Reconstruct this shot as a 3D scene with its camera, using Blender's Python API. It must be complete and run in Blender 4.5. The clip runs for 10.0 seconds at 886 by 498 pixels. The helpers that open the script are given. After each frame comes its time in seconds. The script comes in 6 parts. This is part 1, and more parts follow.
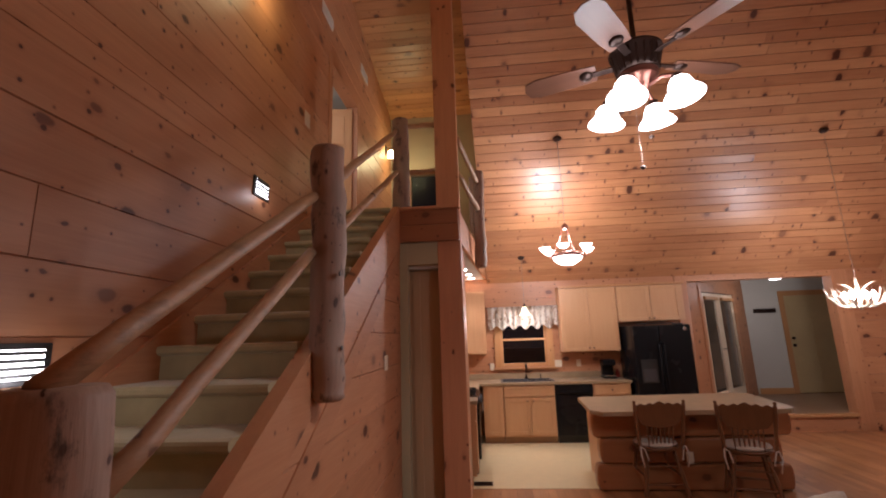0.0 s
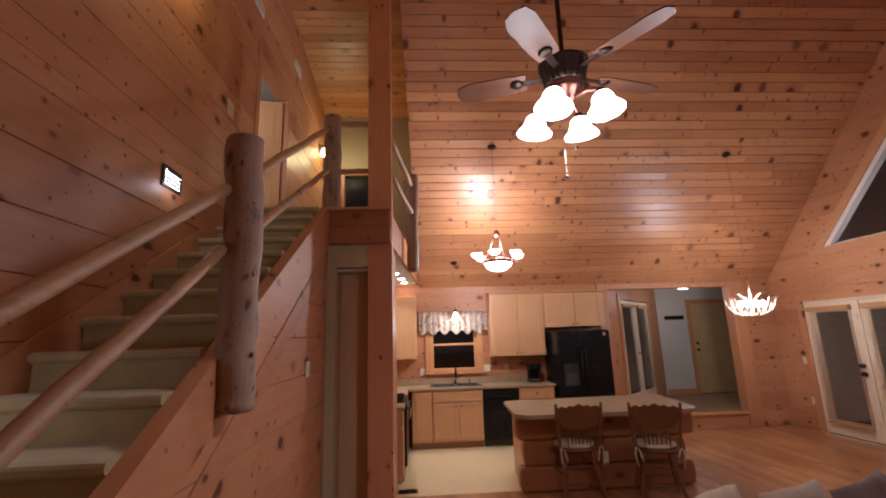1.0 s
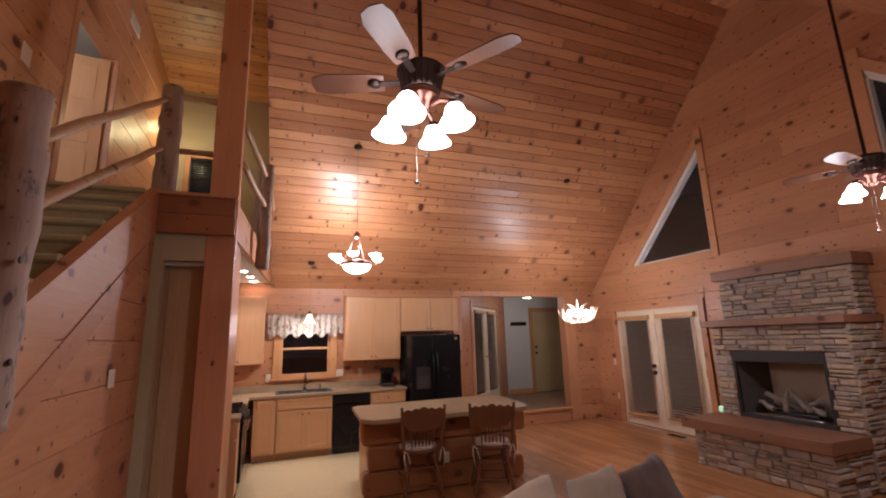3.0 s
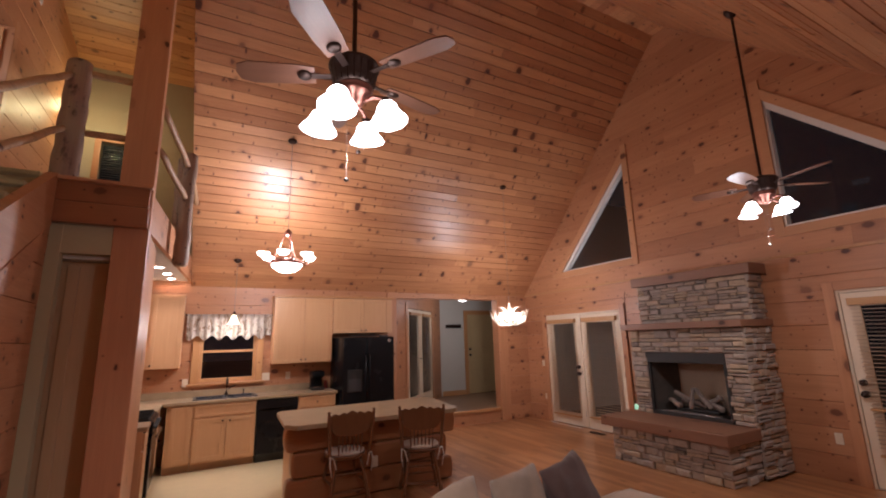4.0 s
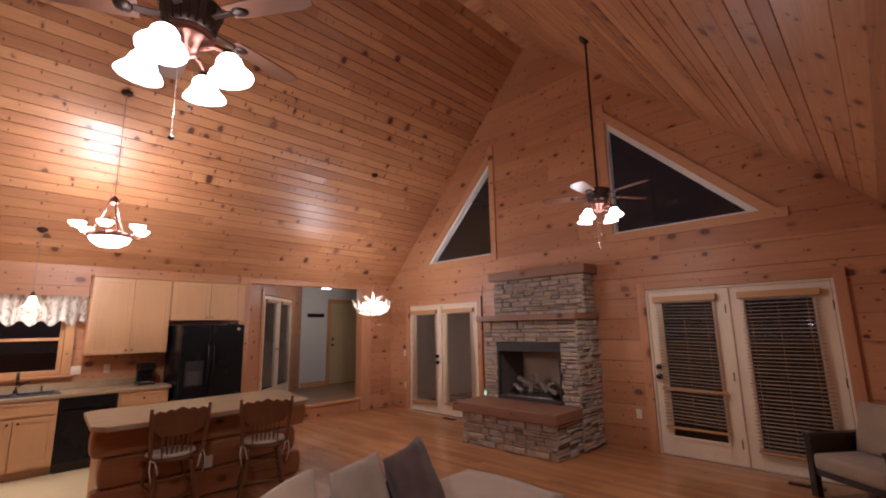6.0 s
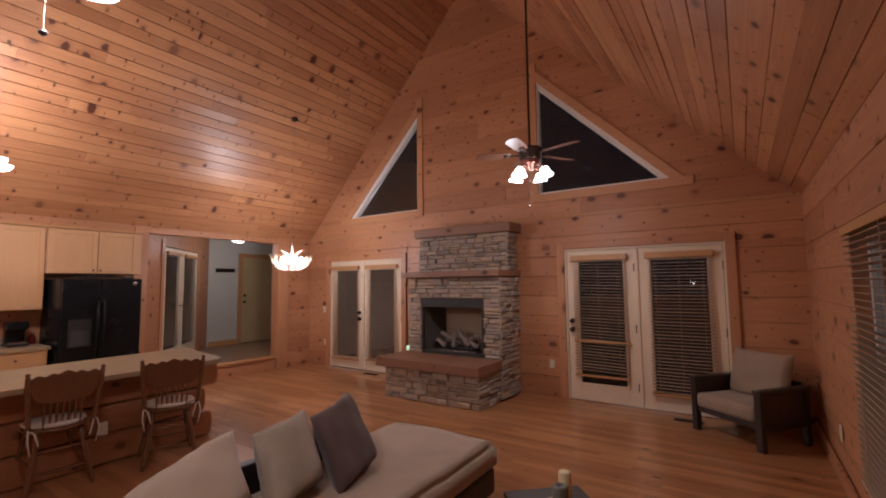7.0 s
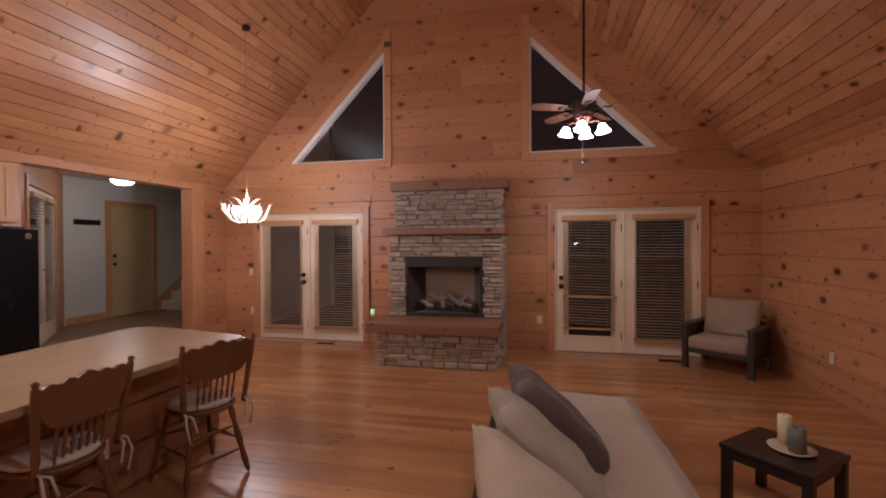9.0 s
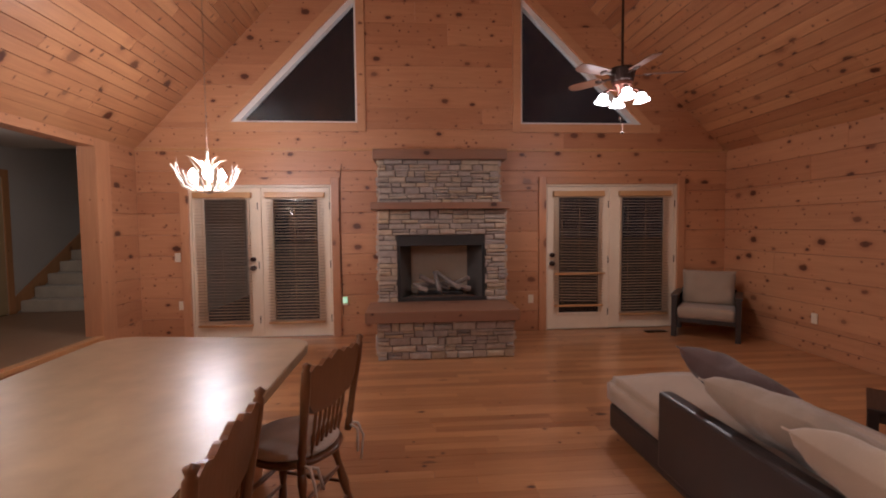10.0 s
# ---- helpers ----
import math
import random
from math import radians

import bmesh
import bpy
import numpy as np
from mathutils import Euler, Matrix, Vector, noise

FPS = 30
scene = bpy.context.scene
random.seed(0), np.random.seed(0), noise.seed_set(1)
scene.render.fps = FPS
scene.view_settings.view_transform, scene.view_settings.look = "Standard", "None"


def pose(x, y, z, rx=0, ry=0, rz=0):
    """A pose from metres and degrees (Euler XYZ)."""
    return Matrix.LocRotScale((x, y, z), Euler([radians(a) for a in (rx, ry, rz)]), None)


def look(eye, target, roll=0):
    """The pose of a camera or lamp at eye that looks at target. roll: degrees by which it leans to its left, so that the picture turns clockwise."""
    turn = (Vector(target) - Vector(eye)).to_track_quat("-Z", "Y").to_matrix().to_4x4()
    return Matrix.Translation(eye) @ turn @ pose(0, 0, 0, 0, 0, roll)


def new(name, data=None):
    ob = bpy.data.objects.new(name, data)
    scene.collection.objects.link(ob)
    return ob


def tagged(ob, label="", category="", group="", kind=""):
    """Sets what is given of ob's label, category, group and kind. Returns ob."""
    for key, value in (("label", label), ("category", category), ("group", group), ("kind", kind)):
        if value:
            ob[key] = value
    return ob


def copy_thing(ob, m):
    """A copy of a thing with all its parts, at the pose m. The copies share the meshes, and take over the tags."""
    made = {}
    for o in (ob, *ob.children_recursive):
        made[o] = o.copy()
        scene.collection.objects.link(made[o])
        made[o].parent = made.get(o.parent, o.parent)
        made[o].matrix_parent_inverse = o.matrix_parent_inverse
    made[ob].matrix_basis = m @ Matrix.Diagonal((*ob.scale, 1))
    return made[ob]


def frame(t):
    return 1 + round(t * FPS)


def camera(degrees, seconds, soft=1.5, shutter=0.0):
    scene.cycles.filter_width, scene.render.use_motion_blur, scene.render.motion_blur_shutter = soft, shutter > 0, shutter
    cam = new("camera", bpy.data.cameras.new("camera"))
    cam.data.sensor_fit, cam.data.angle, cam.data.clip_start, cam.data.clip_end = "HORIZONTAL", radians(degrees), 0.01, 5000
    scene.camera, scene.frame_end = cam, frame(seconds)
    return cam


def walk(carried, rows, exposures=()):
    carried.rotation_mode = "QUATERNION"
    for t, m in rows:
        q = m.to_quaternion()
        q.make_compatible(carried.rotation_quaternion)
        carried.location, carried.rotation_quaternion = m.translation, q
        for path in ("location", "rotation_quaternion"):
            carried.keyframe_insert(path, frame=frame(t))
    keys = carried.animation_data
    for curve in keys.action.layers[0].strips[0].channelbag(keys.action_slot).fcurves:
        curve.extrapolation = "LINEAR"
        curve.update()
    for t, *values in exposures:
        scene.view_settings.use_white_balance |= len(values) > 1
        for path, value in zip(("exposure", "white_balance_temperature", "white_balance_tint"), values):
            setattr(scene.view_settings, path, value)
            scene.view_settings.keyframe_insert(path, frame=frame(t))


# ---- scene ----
EXPO = 0.18
cam = camera(90.39, 10.0, soft=2.0)
PATH = [
    (0, (0.405, 0.316, 1.659), (0.233, 2.271, 2.050), -1.88),
    (0.5, (0.420, 0.350, 1.661), (0.396, 2.308, 2.065), -1.94),
    (1, (0.455, 0.379, 1.660), (0.572, 2.335, 2.062), -1.85),
    (1.5, (0.487, 0.398, 1.661), (0.754, 2.339, 2.062), -1.84),
    (2, (0.515, 0.404, 1.659), (0.935, 2.318, 2.060), -1.77),
    (2.5, (0.549, 0.414, 1.659), (1.111, 2.291, 2.059), -1.66),
    (4, (0.642, 0.412, 1.655), (1.585, 2.129, 2.058), -1.54),
    (4.5, (0.673, 0.410, 1.654), (1.734, 2.057, 2.057), -1.41),
    (5, (0.711, 0.407, 1.652), (1.888, 1.973, 2.055), -1.34),
    (5.5, (0.755, 0.400, 1.647), (2.041, 1.878, 2.050), -1.24),
    (7, (0.815, 0.600, 1.607), (2.466, 1.719, 1.767), -0.64),
    (7.5, (0.789, 0.923, 1.610), (2.557, 1.856, 1.661), -0.37),
    (8, (0.657, 1.306, 1.634), (2.511, 2.054, 1.639), -0.22),
    (8.5, (0.451, 2.034, 1.601), (2.365, 2.616, 1.585), -0.18),
    (9, (0.333, 2.909, 1.572), (2.286, 3.337, 1.552), -0.25),
    (9.5, (0.566, 3.728, 1.533), (2.558, 3.894, 1.459), -0.53),
    (10, (0.847, 4.604, 1.495), (2.839, 4.459, 1.395), -0.57),
]
walk(cam, [(t, look(eye, target, roll)) for t, eye, target, roll in PATH], [(0.0, EXPO), (10.0, EXPO)])

# ---- world and light: a night interior, lit by its own lamps and one added fill ----
world = bpy.data.worlds.new("night")
scene.world = world
world.use_nodes = True
world.node_tree.nodes["Background"].inputs[0].default_value = (0.010, 0.012, 0.018, 1)
world.node_tree.nodes["Background"].inputs[1].default_value = 0.3
WARM, WARMER, NEUTRAL = (1.0, 0.92, 0.96), (1.0, 0.86, 0.46), (1.0, 0.95, 1.04)


def bulb(name, at, watts, colour, radius=0.05):
    data = bpy.data.lights.new(name, "POINT")
    data.energy, data.color, data.shadow_soft_size = watts, colour, radius
    ob = new(name, data)
    ob.location = at
    return tagged(ob, "point light of a lamp, or added fill", "light", kind="structure")


def spot(name, at, watts, colour, angle=110, up=False):
    data = bpy.data.lights.new(name, "SPOT")
    data.energy, data.color, data.shadow_soft_size, data.spot_size, data.spot_blend = watts, colour, 0.04, radians(angle), 0.6
    ob = new(name, data)
    ob.location = at
    ob.rotation_euler = (math.pi if up else 0.0, 0.0, 0.0)
    # serves fans and chandeliers as well as the recessed lamps
    return tagged(ob, "spotlight of the lamp at this place", "light", kind="structure")


# ---- materials ----
def nodes_of(name):
    m = bpy.data.materials.new(name)
    m.use_nodes = True
    nt = m.node_tree
    return m, nt, nt.nodes["Principled BSDF"]


def n_(nt, kind, **ins):
    nd = nt.nodes.new(kind)
    for k, v in ins.items():
        k = k.replace("_", " ")
        if hasattr(v, "is_linked"):
            nt.links.new(v, nd.inputs[k])
        else:
            nd.inputs[k].default_value = v
    return nd


def math_(nt, op, a, b=None, clamp=False):
    nd = nt.nodes.new("ShaderNodeMath")
    nd.operation, nd.use_clamp = op, clamp
    for i, v in enumerate((a, b)):
        if v is None:
            continue
        if hasattr(v, "is_linked"):
            nt.links.new(v, nd.inputs[i])
        else:
            nd.inputs[i].default_value = v
    return nd.outputs[0]


def mix_(nt, fac, a, b, mode="MIX"):
    nd = nt.nodes.new("ShaderNodeMix")
    nd.data_type, nd.blend_type = "RGBA", mode
    for i, v in ((0, fac), (6, a), (7, b)):
        if hasattr(v, "is_linked"):
            nt.links.new(v, nd.inputs[i])
        else:
            nd.inputs[i].default_value = v if i == 0 else (*v[:3], 1)
    return nd.outputs[2]


def ramp_(nt, fac, stops):
    nd = nt.nodes.new("ShaderNodeValToRGB")
    while len(nd.color_ramp.elements) < len(stops):
        nd.color_ramp.elements.new(0.5)
    for e, (p, col) in zip(nd.color_ramp.elements, stops):
        e.position, e.color = p, (*col, 1)
    nt.links.new(fac, nd.inputs[0])
    return nd.outputs[0]


def smooth_(nt, v, lo, hi, to_lo=0.0, to_hi=1.0):
    nd = nt.nodes.new("ShaderNodeMapRange")
    nd.interpolation_type = "SMOOTHSTEP"
    nt.links.new(v, nd.inputs[0])
    for i, x in zip((1, 2, 3, 4), (lo, hi, to_lo, to_hi)):
        nd.inputs[i].default_value = x
    return nd.outputs[0]


def wood(name, light, dark, grain, rough=0.35, knots=0.0, islands=False, spread=0.5, bump=0.15, coat=0.0, knot_scale=3.0, mottle=0.0, knot_size=0.12, sheen=0.34):
    """Boards with the grain along one axis (0, 1, 2); each board differs."""
    m, nt, bsdf = nodes_of(name)
    co = n_(nt, "ShaderNodeTexCoord").outputs["Object"]
    rnd = n_(nt, "ShaderNodeNewGeometry").outputs["Random Per Island"] if islands else n_(nt, "ShaderNodeObjectInfo").outputs["Random"]
    off = nt.nodes.new("ShaderNodeCombineXYZ")
    for i, k in enumerate((37.0, 53.0, 71.0)):
        nt.links.new(math_(nt, "MULTIPLY", rnd, k), off.inputs[i])
    add = nt.nodes.new("ShaderNodeVectorMath")
    nt.links.new(co, add.inputs[0]), nt.links.new(off.outputs[0], add.inputs[1])
    sc = [14.0, 14.0, 14.0]
    sc[grain] = 0.9
    mp = n_(nt, "ShaderNodeMapping", Vector=add.outputs[0])
    mp.inputs["Scale"].default_value = sc
    g1 = n_(nt, "ShaderNodeTexNoise", Vector=mp.outputs[0], Scale=1.6, Detail=5.0, Roughness=0.6, Distortion=0.6).outputs[0]
    mp2 = n_(nt, "ShaderNodeMapping", Vector=add.outputs[0])
    sc2 = [70.0, 70.0, 70.0]
    sc2[grain] = 2.5
    mp2.inputs["Scale"].default_value = sc2
    g2 = n_(nt, "ShaderNodeTexNoise", Vector=mp2.outputs[0], Scale=1.5, Detail=3.0).outputs[0]
    big = n_(nt, "ShaderNodeTexNoise", Vector=co, Scale=0.9, Detail=2.0).outputs[0]
    tone = math_(nt, "ADD", math_(nt, "MULTIPLY", g1, 0.55), math_(nt, "MULTIPLY", g2, 0.25))
    tone = math_(nt, "ADD", tone, math_(nt, "MULTIPLY", math_(nt, "SUBTRACT", rnd, 0.5), spread))
    tone = math_(nt, "ADD", tone, math_(nt, "MULTIPLY", math_(nt, "SUBTRACT", big, 0.5), 0.35))
    mid = tuple((a + b) / 2 for a, b in zip(light, dark))
    col = ramp_(nt, tone, ((0.12, light), (0.42, mid), (0.8, dark)))
    if knots:
        sx = nt.nodes.new("ShaderNodeSeparateXYZ")
        nt.links.new(add.outputs[0], sx.inputs[0])
        rest = [i for i in range(3) if i != grain]
        flat = math_(nt, "ADD", sx.outputs[rest[0]], math_(nt, "MULTIPLY", sx.outputs[rest[1]], 0.37 if islands else 1.0))
        warp = n_(nt, "ShaderNodeTexNoise", Vector=add.outputs[0], Scale=22.0, Detail=2.0)
        cells = ((knot_scale, knots * 0.8, knot_size, 0.034, 1.45), (knot_scale * 2.1, knots * 0.5, knot_size * 0.5, 0.040, 1.0))
        for scale, share, spread_, least, stretch in cells:
            mk = nt.nodes.new("ShaderNodeCombineXYZ")
            nt.links.new(math_(nt, "MULTIPLY", sx.outputs[grain], scale / stretch), mk.inputs[0])
            nt.links.new(math_(nt, "MULTIPLY", flat, scale * 1.05), mk.inputs[1])
            wv = nt.nodes.new("ShaderNodeVectorMath")
            wv.operation = "MULTIPLY_ADD"
            nt.links.new(warp.outputs["Color"], wv.inputs[0])
            wv.inputs[1].default_value = (0.09, 0.07, 0.07)
            nt.links.new(mk.outputs[0], wv.inputs[2])
            vo = n_(nt, "ShaderNodeTexVoronoi", Vector=wv.outputs[0], Scale=1.0)
            vo.voronoi_dimensions = "2D"
            sep = nt.nodes.new("ShaderNodeSeparateColor")
            nt.links.new(vo.outputs["Color"], sep.inputs[0])
            keep = smooth_(nt, sep.outputs[0], 1 - share, 1 - share + 0.03)
            size = math_(nt, "ADD", math_(nt, "MULTIPLY", math_(nt, "POWER", sep.outputs[1], 2.2), spread_), least)
            rel = math_(nt, "DIVIDE", vo.outputs["Distance"], size)
            core = math_(nt, "MULTIPLY", smooth_(nt, rel, 0.7, 1.25, 1.0, 0.0), math_(nt, "MULTIPLY", keep, smooth_(nt, sep.outputs[2], 0.0, 0.6, 0.55, 1.0)))
            halo = math_(nt, "MULTIPLY", smooth_(nt, rel, 1.0, 2.6, 0.32, 0.0), keep)
            col = mix_(nt, halo, col, tuple(c * w for c, w in zip(dark, (0.75, 0.6, 0.55))))
            col = mix_(nt, core, col, tuple(c * w for c, w in zip(dark, (0.26, 0.17, 0.15))))
    if mottle:
        mp3 = n_(nt, "ShaderNodeMapping", Vector=co)
        sc3 = [1.0, 1.0, 1.0]
        sc3[grain] = 0.45
        mp3.inputs["Scale"].default_value = sc3
        mo = n_(nt, "ShaderNodeTexNoise", Vector=mp3.outputs[0], Scale=11.0, Detail=6.0, Roughness=0.7).outputs[0]
        mo2 = n_(nt, "ShaderNodeTexNoise", Vector=mp3.outputs[0], Scale=4.0, Detail=3.0).outputs[0]
        col = mix_(nt, smooth_(nt, mo, 0.53, 0.66, 0.0, mottle), col, (0.085, 0.06, 0.048))
        col = mix_(nt, smooth_(nt, mo2, 0.5, 0.7, 0.0, mottle * 0.7), col, (0.34, 0.27, 0.21))
    nt.links.new(col, bsdf.inputs["Base Color"])
    r = math_(nt, "ADD", math_(nt, "MULTIPLY", g2, 0.16), rough - 0.06)
    nt.links.new(r, bsdf.inputs["Roughness"])
    bsdf.inputs["Coat Weight"].default_value = coat
    bsdf.inputs["Coat Roughness"].default_value = sheen
    bp = n_(nt, "ShaderNodeBump", Strength=bump, Distance=0.004, Height=math_(nt, "ADD", g2, g1))
    nt.links.new(bp.outputs[0], bsdf.inputs["Normal"])
    return m


def plain(name, colour, rough=0.5, metal=0.0, scale=30.0, vary=0.12, bump=0.1, coat=0.0, per_object=0.0):
    """A surface of one colour, uneven at two scales."""
    m, nt, bsdf = nodes_of(name)
    co = n_(nt, "ShaderNodeTexCoord").outputs["Object"]
    a = n_(nt, "ShaderNodeTexNoise", Vector=co, Scale=scale, Detail=4.0).outputs[0]
    b = n_(nt, "ShaderNodeTexNoise", Vector=co, Scale=scale * 0.09, Detail=3.0).outputs[0]
    v = math_(nt, "ADD", math_(nt, "MULTIPLY", math_(nt, "SUBTRACT", a, 0.5), vary), math_(nt, "MULTIPLY", math_(nt, "SUBTRACT", b, 0.5), vary * 1.6))
    if per_object:
        v = math_(nt, "ADD", v, math_(nt, "MULTIPLY", math_(nt, "SUBTRACT", n_(nt, "ShaderNodeObjectInfo").outputs["Random"], 0.5), per_object))
    v = math_(nt, "ADD", v, 1.0)
    hs = nt.nodes.new("ShaderNodeHueSaturation")
    hs.inputs["Color"].default_value = (*colour, 1)
    nt.links.new(v, hs.inputs["Value"])
    nt.links.new(hs.outputs[0], bsdf.inputs["Base Color"])
    nt.links.new(math_(nt, "ADD", math_(nt, "MULTIPLY", b, 0.16), rough - 0.08), bsdf.inputs["Roughness"])
    bsdf.inputs["Metallic"].default_value = metal
    bsdf.inputs["Coat Weight"].default_value = coat
    if bump:
        bp = n_(nt, "ShaderNodeBump", Strength=bump, Distance=0.004, Height=a)
        nt.links.new(bp.outputs[0], bsdf.inputs["Normal"])
    return m


def fabric(name, colour, rough=0.95, weave=420.0, folds=6.0):
    m, nt, bsdf = nodes_of(name)
    co = n_(nt, "ShaderNodeTexCoord").outputs["Object"]
    fine = n_(nt, "ShaderNodeTexNoise", Vector=co, Scale=weave, Detail=2.0).outputs[0]
    soft = n_(nt, "ShaderNodeTexNoise", Vector=co, Scale=folds, Detail=3.0).outputs[0]
    v = math_(nt, "ADD", math_(nt, "MULTIPLY", fine, 0.25), math_(nt, "ADD", math_(nt, "MULTIPLY", soft, 0.4), 0.66))
    hs = nt.nodes.new("ShaderNodeHueSaturation")
    hs.inputs["Color"].default_value = (*colour, 1)
    nt.links.new(v, hs.inputs["Value"])
    nt.links.new(hs.outputs[0], bsdf.inputs["Base Color"])
    bsdf.inputs["Roughness"].default_value = rough
    bsdf.inputs["Sheen Weight"].default_value = 0.25
    h = math_(nt, "ADD", math_(nt, "MULTIPLY", fine, 0.2), soft)
    bp = n_(nt, "ShaderNodeBump", Strength=0.35, Distance=0.02, Height=h)
    nt.links.new(bp.outputs[0], bsdf.inputs["Normal"])
    return m


def stone_material():
    m, nt, bsdf = nodes_of("ledge stone")
    co = n_(nt, "ShaderNodeTexCoord").outputs["Object"]
    rnd = n_(nt, "ShaderNodeObjectInfo").outputs["Random"]
    base = ramp_(nt, rnd, ((0.0, (0.27, 0.225, 0.20)), (0.2, (0.44, 0.365, 0.30)), (0.4, (0.34, 0.28, 0.245)), (0.6, (0.47, 0.355, 0.245)), (0.8, (0.39, 0.32, 0.275)), (1.0, (0.50, 0.37, 0.24))))
    a = n_(nt, "ShaderNodeTexNoise", Vector=co, Scale=14.0, Detail=6.0, Roughness=0.65).outputs[0]
    b = n_(nt, "ShaderNodeTexNoise", Vector=co, Scale=60.0, Detail=4.0).outputs[0]
    hs = nt.nodes.new("ShaderNodeHueSaturation")
    nt.links.new(base, hs.inputs["Color"])
    nt.links.new(math_(nt, "ADD", math_(nt, "MULTIPLY", a, 0.9), 0.5), hs.inputs["Value"])
    nt.links.new(hs.outputs[0], bsdf.inputs["Base Color"])
    bsdf.inputs["Roughness"].default_value = 0.85
    bp = n_(nt, "ShaderNodeBump", Strength=0.8, Distance=0.012, Height=math_(nt, "ADD", a, math_(nt, "MULTIPLY", b, 0.35)))
    nt.links.new(bp.outputs[0], bsdf.inputs["Normal"])
    return m


def glowing(name, colour, strength):
    m, nt, bsdf = nodes_of(name)
    bsdf.inputs["Base Color"].default_value = (0.9, 0.88, 0.84, 1)
    bsdf.inputs["Roughness"].default_value = 0.3
    bsdf.inputs["Emission Color"].default_value = (*colour, 1)
    bsdf.inputs["Emission Strength"].default_value = strength
    return m


def glass_material(name):
    m, nt, bsdf = nodes_of(name)
    bsdf.inputs["Base Color"].default_value = (0.9, 0.93, 0.95, 1)
    bsdf.inputs["Roughness"].default_value = 0.0
    bsdf.inputs["Transmission Weight"].default_value = 1.0
    bsdf.inputs["IOR"].default_value = 1.45
    return m


PINE_L, PINE_D = (0.56, 0.272, 0.136), (0.355, 0.145, 0.068)
PINE_X = wood("knotty pine along x", PINE_L, PINE_D, 0, 0.46, knots=1.0, spread=0.34, coat=0.08, knot_scale=3.5)
PINE_Y = wood("knotty pine along y", PINE_L, PINE_D, 1, 0.46, knots=1.0, spread=0.34, coat=0.08, knot_scale=3.5)
PINE_Z = wood("knotty pine upright", PINE_L, PINE_D, 2, 0.40, knots=0.6, spread=0.4, coat=0.2)
CEIL_PINE = wood("ceiling pine", (0.58, 0.285, 0.132), (0.30, 0.108, 0.046), 0, 0.40, knots=1.0, islands=True, spread=0.44, coat=0.35, sheen=0.36, knot_size=0.12, knot_scale=3.6)
POST_PINE = wood("stained upright pine", (0.62, 0.305, 0.165), (0.42, 0.18, 0.09), 2, 0.38, knots=0.6, spread=0.2, coat=0.2)
CASING_PINE = wood("casing pine", (0.58, 0.32, 0.145), (0.44, 0.205, 0.08), 2, 0.4, knots=0.25, coat=0.15)
FLOOR_OAK = wood("floor oak", (0.53, 0.258, 0.110), (0.29, 0.114, 0.045), 1, 0.3, islands=True, spread=0.5, coat=0.4, sheen=0.16, bump=0.05, knots=0.3, knot_scale=2.2, knot_size=0.06)
FLOOR_BOARD = wood("floor oak board", (0.53, 0.258, 0.110), (0.29, 0.114, 0.045), 1, 0.3, spread=0.5, coat=0.4, sheen=0.16, bump=0.05, knots=0.3, knot_scale=2.2, knot_size=0.06)
GABLE_CASE = wood("gable casing pine", (0.60, 0.325, 0.17), (0.46, 0.215, 0.10), 1, 0.42, knots=0.3, spread=0.15, coat=0.1)
MAPLE = wood("maple cabinet", (0.64, 0.38, 0.20), (0.53, 0.285, 0.135), 2, 0.38, spread=0.15, coat=0.2, bump=0.05)
TAN_DOOR = wood("tan door veneer", (0.66, 0.47, 0.29), (0.54, 0.36, 0.20), 2, 0.4, spread=0.1, coat=0.1, bump=0.05)
OAK = wood("stool oak", (0.20, 0.085, 0.034), (0.115, 0.046, 0.018), 2, 0.3, spread=0.2, coat=0.4)
LOG = wood("peeled log", (0.45, 0.315, 0.24), (0.21, 0.13, 0.095), 2, 0.6, knots=0.6, spread=0.2, bump=0.3, knot_scale=5.0, mottle=0.95, knot_size=0.12)
RAIL_LOG = wood("peeled rail", (0.52, 0.33, 0.19), (0.31, 0.165, 0.085), 1, 0.5, knots=0.4, spread=0.2, bump=0.4, knot_scale=6.0, mottle=0.35)
BEAM = wood("stained beam", (0.40, 0.165, 0.075), (0.25, 0.09, 0.04), 0, 0.4, knots=0.4, coat=0.2)
ISLAND_LOG = wood("island log", (0.42, 0.185, 0.075), (0.27, 0.10, 0.038), 0, 0.32, knots=0.6, coat=0.35)
MANTEL = wood("mantel wood", (0.29, 0.145, 0.085), (0.185, 0.088, 0.052), 1, 0.45, knots=0.3, spread=0.1)
ESPRESSO = wood("espresso wood", (0.030, 0.017, 0.012), (0.016, 0.010, 0.008), 0, 0.35, spread=0.1, coat=0.2, bump=0.05)
YELLOW_DOOR = plain("yellowed door paint", (0.47, 0.35, 0.185), 0.45, bump=0.03)
DOOR_CREAM = plain("cream door paint", (0.76, 0.63, 0.47), 0.4, bump=0.03)
WHITE_VINYL = plain("white vinyl", (0.74, 0.72, 0.68), 0.4, bump=0.02)
BLIND = plain("faux wood blind", (0.50, 0.37, 0.26), 0.5, bump=0.05, vary=0.15)
BLIND_RAIL = wood("blind rail", (0.56, 0.32, 0.145), (0.46, 0.235, 0.095), 1, 0.4, spread=0.1)
GREY_WALL = plain("grey drywall", (0.54, 0.525, 0.475), 0.85, bump=0.05, vary=0.05)
OLIVE_WALL = plain("olive drywall", (0.48, 0.42, 0.27), 0.8, bump=0.05, vary=0.06)
LOFT_WALL = plain("beige loft paint", (0.34, 0.28, 0.21), 0.8, bump=0.05, vary=0.06)
